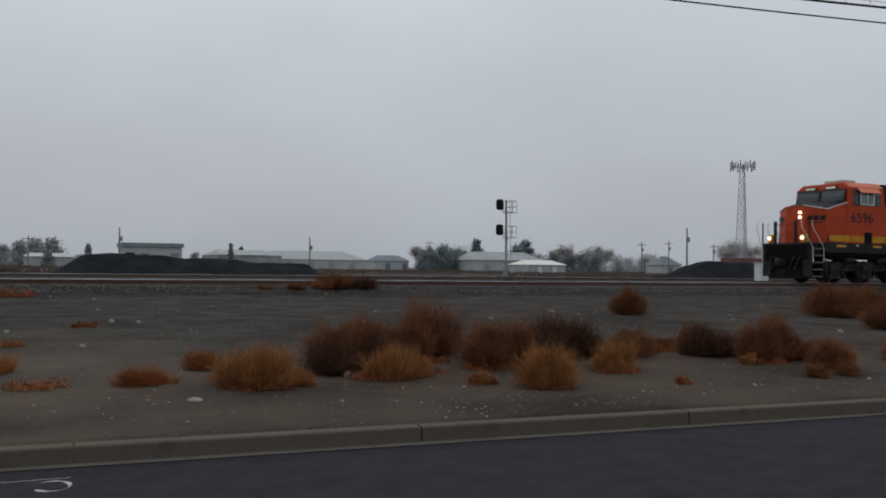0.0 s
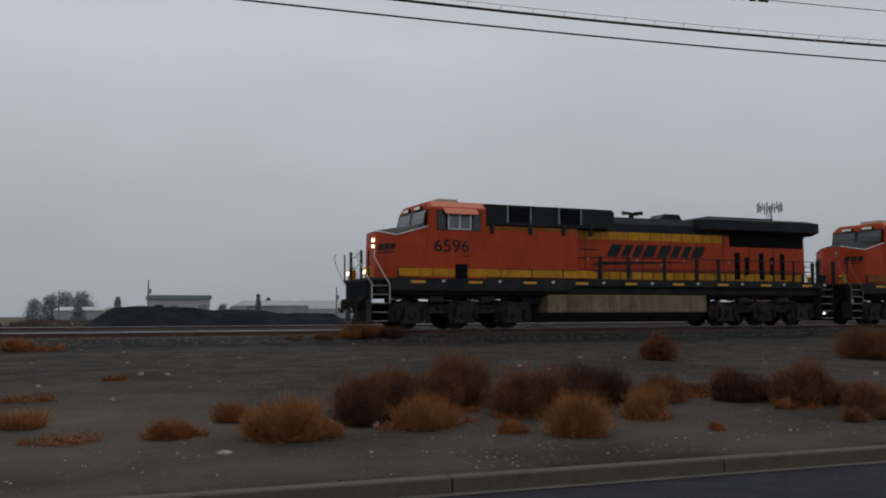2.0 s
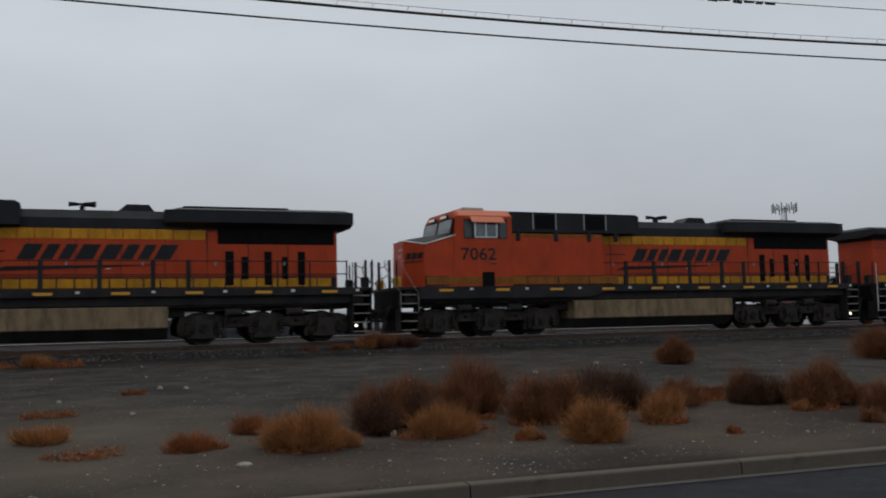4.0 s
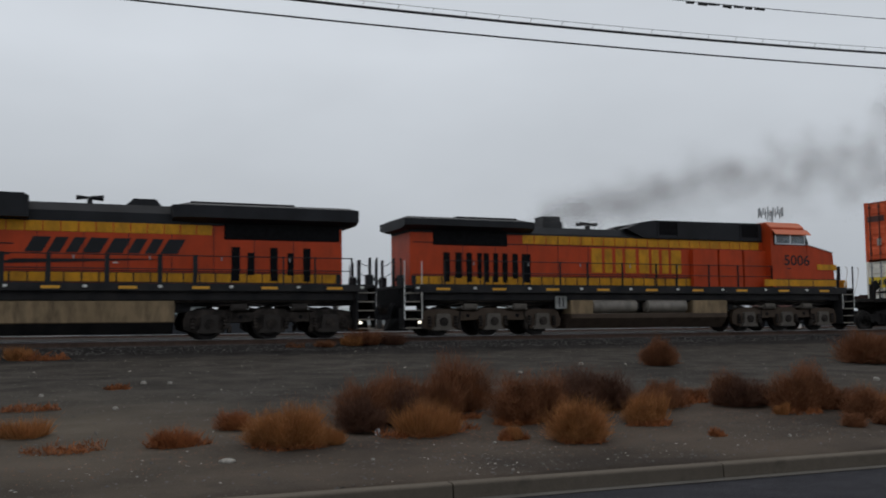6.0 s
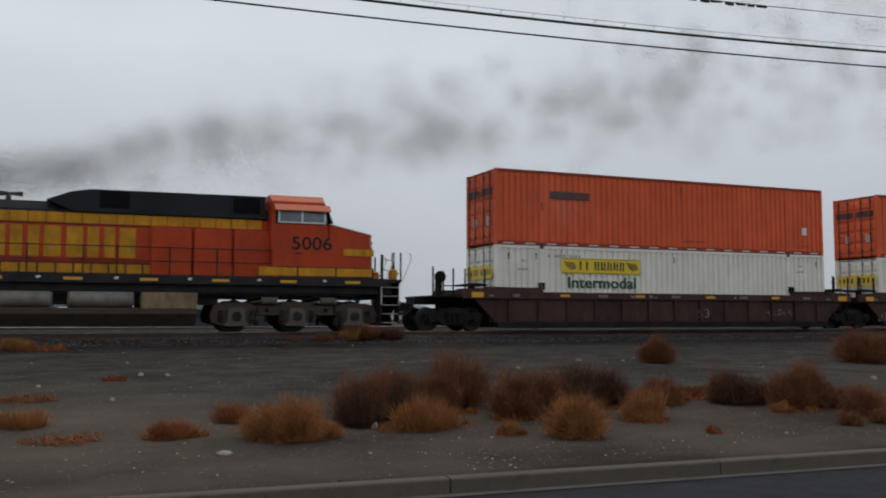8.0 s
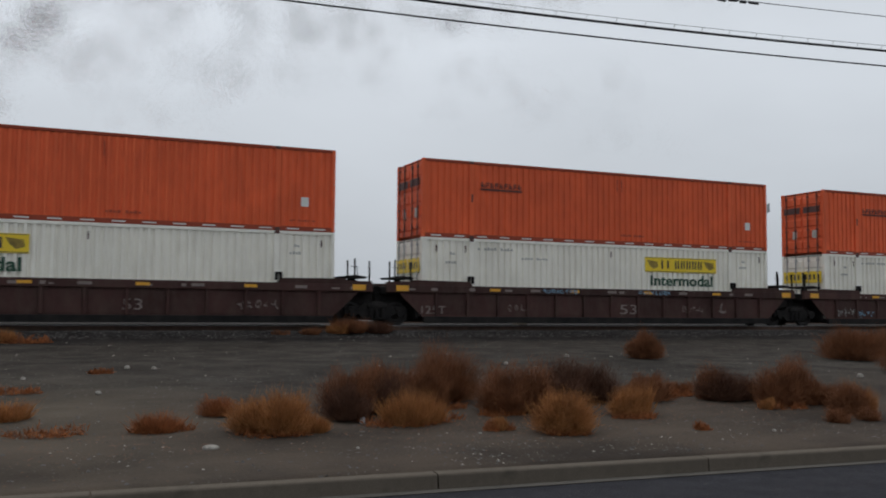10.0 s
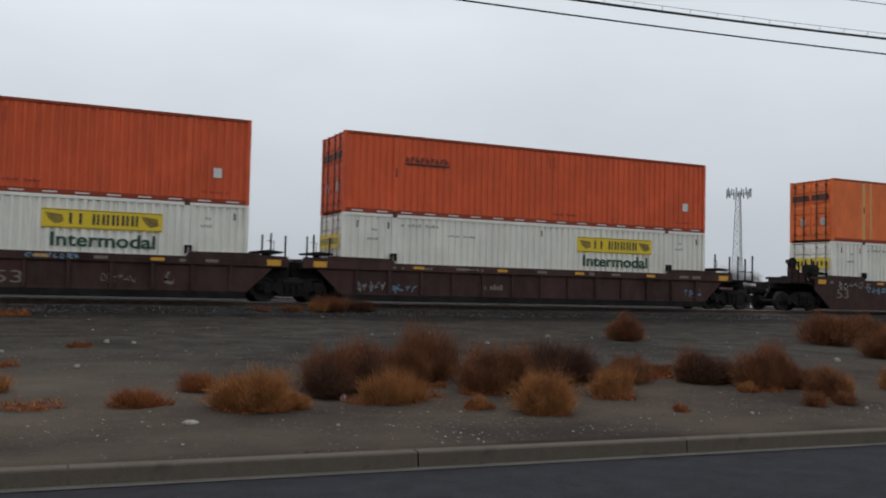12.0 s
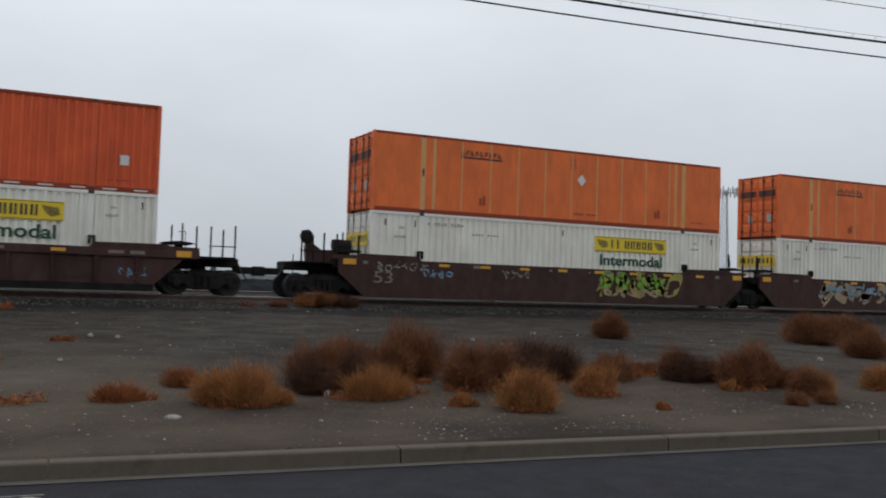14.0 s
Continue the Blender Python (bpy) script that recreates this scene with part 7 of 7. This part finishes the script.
# ---------------------------------------------------------------- stones and litter on the ground
M_LOTSTONE = mat("grey_lot_gravel", (0.10, 0.092, 0.08), 0.9, scale=5, vary=0.7, bump=0, spec=0.1)


def scatter(name, label, count, place, size, material, seed, flat=0.6, level=None):
    """Many small angular stones, joined."""
    rng = random.Random(seed)
    s = Solid()
    for i in range(count):
        x, y = place(rng)
        r = size(rng)
        z = ground_z(x, y) if level is None else level
        a = rng.uniform(0, 6.28)
        pts = [(x + r * rng.uniform(0.7, 1.2) * math.cos(a + k * 1.257), y + r * rng.uniform(0.7, 1.2) * math.sin(a + k * 1.257), z + r * flat * rng.uniform(-0.1, 0.4)) for k in range(5)]
        top = (x + rng.uniform(-0.3, 0.3) * r, y + rng.uniform(-0.3, 0.3) * r, z + r * flat * rng.uniform(0.7, 1.2))
        s.add(pts + [top], [(k, (k + 1) % 5, 5) for k in range(5)])
    tagged(part(name, s, material, None, "", tidy=False), label, "", "", "stuff")


def verge(rng):
    while True:
        x, y = rng.uniform(-3, 18), 8.65 + rng.random() ** 1.5 * 10
        if noise.noise((x * 0.8, y * 1.1, 3)) > rng.uniform(-0.45, 0.35):
            return x, y


def shoulder(rng):
    return rng.uniform(-6, 46), TRACK_Y + rng.choice((-1, -1, -1, 1)) * rng.uniform(0.85, 3.0)


scatter("pebbles", "small pale pebbles scattered over the dirt", 1000, verge, lambda g: 0.003 + 0.022 * g.random() ** 6, M_STONE, 5)
scatter("grey_pebbles", "small dark stones scattered over the dirt", 5000, verge, lambda g: 0.008 + 0.022 * g.random() ** 3, M_GRAVEL, 6)
scatter("lot_stones", "scattered pale stones on the lot", 260, lambda g: (g.uniform(-3, 30), g.uniform(17, 29)), lambda g: 0.010 + 0.045 * g.random() ** 6, M_STONE, 7)
scatter("lot_gravel", "fine dark and grey gravel on the lot", 7000, lambda g: (g.uniform(-3, 26), g.uniform(13, 29)), lambda g: 0.010 + 0.022 * g.random() ** 3, M_LOTSTONE, 12)
scatter("gravel_patch", "patches of loose pale gravel near the kerb", 260, lambda g: (lambda c: (g.gauss(c[0], c[2]), max(8.75, g.gauss(c[1], 0.28))))(g.choice(((4.9, 9.85, 0.5), (5.2, 9.6, 0.8), (8.6, 9.5, 0.7), (10.2, 9.4, 0.6), (0.7, 10.3, 0.6), (1.2, 12.6, 0.5), (3.4, 13.6, 0.8)))), lambda g: 0.004 + 0.016 * g.random() ** 3, M_STONE, 8)
scatter("ballast", "dark grey crushed-stone ballast along the rails", 9000, shoulder, lambda g: 0.02 + 0.03 * g.random(), M_GRAVEL, 9)
scatter("ballast_highlights", "paler stones in the ballast", 200, shoulder, lambda g: 0.02 + 0.03 * g.random(), M_STONE, 10)
scatter("road_grit", "fine pale grit on the asphalt", 6500, lambda g: (g.uniform(-2, 15), g.uniform(6.2, 7.8)), lambda g: 0.0025 + 0.007 * g.random() ** 4, M_LOTSTONE, 13, 0.4, 0.001)
scatter("leaf_litter", "rust-coloured dry leaf litter around the bushes", 2600,
        lambda g: (g.choice(((2.6, 11.0), (4.5, 11.6), (6.1, 10.3), (7.7, 11.2), (10.6, 11.3), (5.4, 11.9), (1.3, 11.8), (0.1, 11.8), (9.2, 12.3)))[0] + g.gauss(0, 0.75), 11.2 + g.gauss(0, 0.8)),
        lambda g: 0.006 + 0.014 * g.random(), M_LITTER, 11, 0.2)


def big_stone(x, y, w, d, h, seed, label):
    rng = random.Random(seed)
    rings = []
    for k, (z, r) in enumerate(((-0.2, 0.8), (0.1, 1.0), (0.55, 0.92), (0.85, 0.65), (1.0, 0.3))):
        rings.append([(w / 2 * r * math.cos(a) * rng.uniform(0.9, 1.08), d / 2 * r * math.sin(a) * rng.uniform(0.9, 1.08), h * z) for a in (2 * math.pi * i / 11 for i in range(11))])
    s = Solid()
    s.loft(rings)
    s.smooth = [True] * len(s.smooth)
    ob = part("stone", s, M_STONE)
    tagged(ob, label, "stone", "loose stones")
    ob.location = (x, y, ground_z(x, y))


big_stone(1.76, 10.3, 0.19, 0.15, 0.045, 1, "pale flat stone lying on the dirt")
for k, (x, y, w) in enumerate(((3.5, 13.4, 0.13), (11.0, 14.9, 0.13), (8.9, 9.5, 0.06), (0.9, 15.4, 0.10), (1.7, 19.9, 0.13), (2.2, 19.7, 0.11), (16.4, 14.9, 0.16), (6.9, 19.3, 0.09), (10.2, 19.6, 0.12), (12.6, 20.8, 0.14),
                               (-0.2, 18.2, 0.1), (5.1, 10.5, 0.05), (3.3, 9.9, 0.05), (10.9, 9.4, 0.07))):
    big_stone(x, y, w, w * 0.8, w * 0.5, 20 + k, "small pale stone lying on the dirt")

# ---------------------------------------------------------------- overhead wires
WIRE_DRIFT = -0.0857   # the line comes nearer to the road by this much a metre


def wire(label, y, low, k, x_low, r, lashed=False):
    s = Solid()
    xs = np.linspace(-24, 40, 65)
    p = [(x, y + WIRE_DRIFT * x, low + k * (x - x_low) ** 2) for x in xs]
    s.path(p, r, 6)
    root = part("overhead_cable", s, M_CABLE)
    tagged(root, label, "cable", "overhead cables")
    if lashed:
        q = Solid()
        q.path([(a, b, c + 0.075) for a, b, c in p], 0.0035, 5)
        for x in np.arange(-22, 38, 0.42):
            z = low + k * (x - x_low) ** 2
            q.tube((x, y + WIRE_DRIFT * x, z), (x + 0.03, y + WIRE_DRIFT * x, z + 0.075), 0.004, 4)
        part("carrier_strand", q, M_GALV, root, "thin steel carrier strand with hangers")
    return root


wire("thin black overhead cable", 10.22, 5.151, 0.00182, 5.19, 0.0105)
wire("thick black lashed overhead cable", 10.22, 5.349, 0.00244, 5.16, 0.0165, True)
w3 = wire("thin black overhead power line", 10.22, 5.842, 0.00211, 4.59, 0.0055)
for i, (x, w) in enumerate(((7.52, 0.11), (7.70, 0.13), (7.86, 0.16), (8.08, 0.12), (8.25, 0.14), (8.43, 0.09), (8.57, 0.15))):
    q = Solid()
    z = 5.842 + 0.00211 * (x - 4.59) ** 2 - 0.012 - 0.008 * (i % 2)
    q.tube((x, 10.22 + WIRE_DRIFT * x, z), (x + w, 10.22 + WIRE_DRIFT * (x + w), z + 0.006 * (i % 3 - 1)), 0.020, 7, 0.014 + 0.006 * (i % 2))
    part("line_sleeve", q, M_CABLE, w3, "dark sleeve on the line")
for x in (-24.0, 40.0):
    utility_pole(x, 10.22 + WIRE_DRIFT * x, 8.0, group="roadside utility poles")

# ---------------------------------------------------------------- smoke from the third locomotive
STACK_S, STACK_Z = 76.17 + 7.22, RAIL_Z + 4.55
PUFFS = []


def puff_mesh(seed, r, count):
    """A loose wisp of fine soot flecks, dense at its cores and ragged at the rim."""
    rng = random.Random(seed)
    s = Solid()
    long = 2.1 if r > 0.6 else 1.0
    cores = [(rng.gauss(0, 0.42) * r * long, rng.gauss(0, 0.42) * r, rng.gauss(0, 0.34) * r, r * (rng.uniform(0.26, 0.60) if r > 0.6 else rng.uniform(0.45, 0.80))) for i in range(9)]
    for i in range(count):
        cx, cy, cz, cr = rng.choice(cores)
        p = Vector((rng.gauss(cx, cr), rng.gauss(cy, cr), rng.gauss(cz, cr)))
        if abs(p.y) > 0.95 or abs(p.z) > 1.0:
            continue
        a = Vector((rng.gauss(0, 1), rng.gauss(0, 1), rng.gauss(0, 1))).normalized() * 0.0088
        b = a.orthogonal().normalized() * 0.0088
        s.add([p + a, p - a * 0.5 + b * 0.87, p - a * 0.5 - b * 0.87], [(0, 1, 2)])
    me = s.mesh("smoke_puff", False)
    me.materials.append(M_SMOKE)
    return me


def build_smoke():
    rng = random.Random(77)
    small = [puff_mesh(300 + i, 0.46, 6000) for i in range(5)]
    large = [puff_mesh(320 + i, 0.95, 11500) for i in range(6)]
    for i in range(370):
        t = 3.7 + 4.35 * (i + rng.random()) / 370
        # neighbours in the stream are carried alike by the same eddy
        gust = 0.5 + 0.5 * math.sin(t * 6.3) * math.sin(t * 2.6 + 1)
        eddy = noise.noise((t * 2.3, 4.2, 0))
        knot = i % 5 < 3
        ob = part("smoke_puff", rng.choice(small if knot else large), M_SMOKE)
        tagged(ob, "thin dark grey diesel exhaust smoke drifting in the air", "smoke", "exhaust smoke", "stuff")
        PUFFS.append((ob, t, 0.3 + 0.9 * eddy + rng.gauss(0, 0.62 if knot else 1.0), rng.gauss(0, 0.9), 1.35 * (0.62 + 0.72 * gust) + rng.gauss(0, 0.46 if knot else 0.72), rng.uniform(-40, 40), 0.0 if knot else 1.5))


build_smoke()


def litter(x, y):
    """A crumpled pale carton by the bushes."""
    s = Solid()
    s.loft([[(-0.05, -0.04, 0.0), (0.05, -0.035, 0.0), (0.045, 0.04, 0.0), (-0.05, 0.035, 0.0)], [(-0.055, -0.03, 0.05), (0.04, -0.045, 0.06), (0.05, 0.03, 0.05), (-0.04, 0.04, 0.065)],
            [(-0.03, -0.03, 0.11), (0.05, -0.02, 0.10), (0.04, 0.035, 0.12), (-0.045, 0.02, 0.10)]])
    ob = tagged(part("crumpled_carton", s, M_GALV), "small crumpled pale carton lying by the bushes", "litter")
    ob.location = (x, y, ground_z(x, y))
    ob.scale = (0.7, 0.7, 0.7)


litter(3.98, 11.75)


def motions():
    """Everything that moves with the train, the turning wheels and the smoke."""
    for ob, s, z, turn in CARRIED:
        walk(ob, [(t, pose(s + d, TRACK_Y, RAIL_Z + z, 0, 0, turn)) for t, d in TRAIN])
    steps = [i * 2 / FPS for i in range(int(14 * FPS / 2) + 1)]
    for w, x, r, sense in WHEELSETS:
        walk(w, [(t, pose(x, 0, r, 0, sense * math.degrees(shift(t) / r), 0)) for t in steps])
    for ob, born, vx, vy, vz, spin, lag in PUFFS:
        # rides inside the hood, leaves the stack, then hangs in the still air and rises
        x0 = STACK_S + lag + shift(born)
        rows = [(t, pose(STACK_S + lag + shift(t), TRACK_Y, STACK_Z - 1.6)) for t in (0.0, born * 0.5, born - 0.22)]
        rows.append((born, pose(x0, TRACK_Y, STACK_Z + 0.05)))
        for d in (0.18, 0.5, 1.0, 2.0, 3.5, 5.5, 8.0):
            t = born + d
            if t > 13.9:
                break
            out = 1 - math.exp(-d * 2.5)
            rows.append((t, pose(x0 - 1.1 * out + vx * d, TRACK_Y + vy * d, STACK_Z + 0.05 + 0.75 * out + vz * d + 0.25 * d * d + 0.5 * max(0, d - 2.2) ** 2, 0, 0, spin * min(d, 2))))
        d = 14.0 - born
        rows.append((14.0, pose(x0 - 1.1 + vx * d, TRACK_Y + vy * d, STACK_Z + 0.8 + vz * d + 0.25 * d * d + 0.5 * max(0, d - 2.2) ** 2, 0, 0, spin * min(d, 2))))
        walk(ob, rows)


motions()
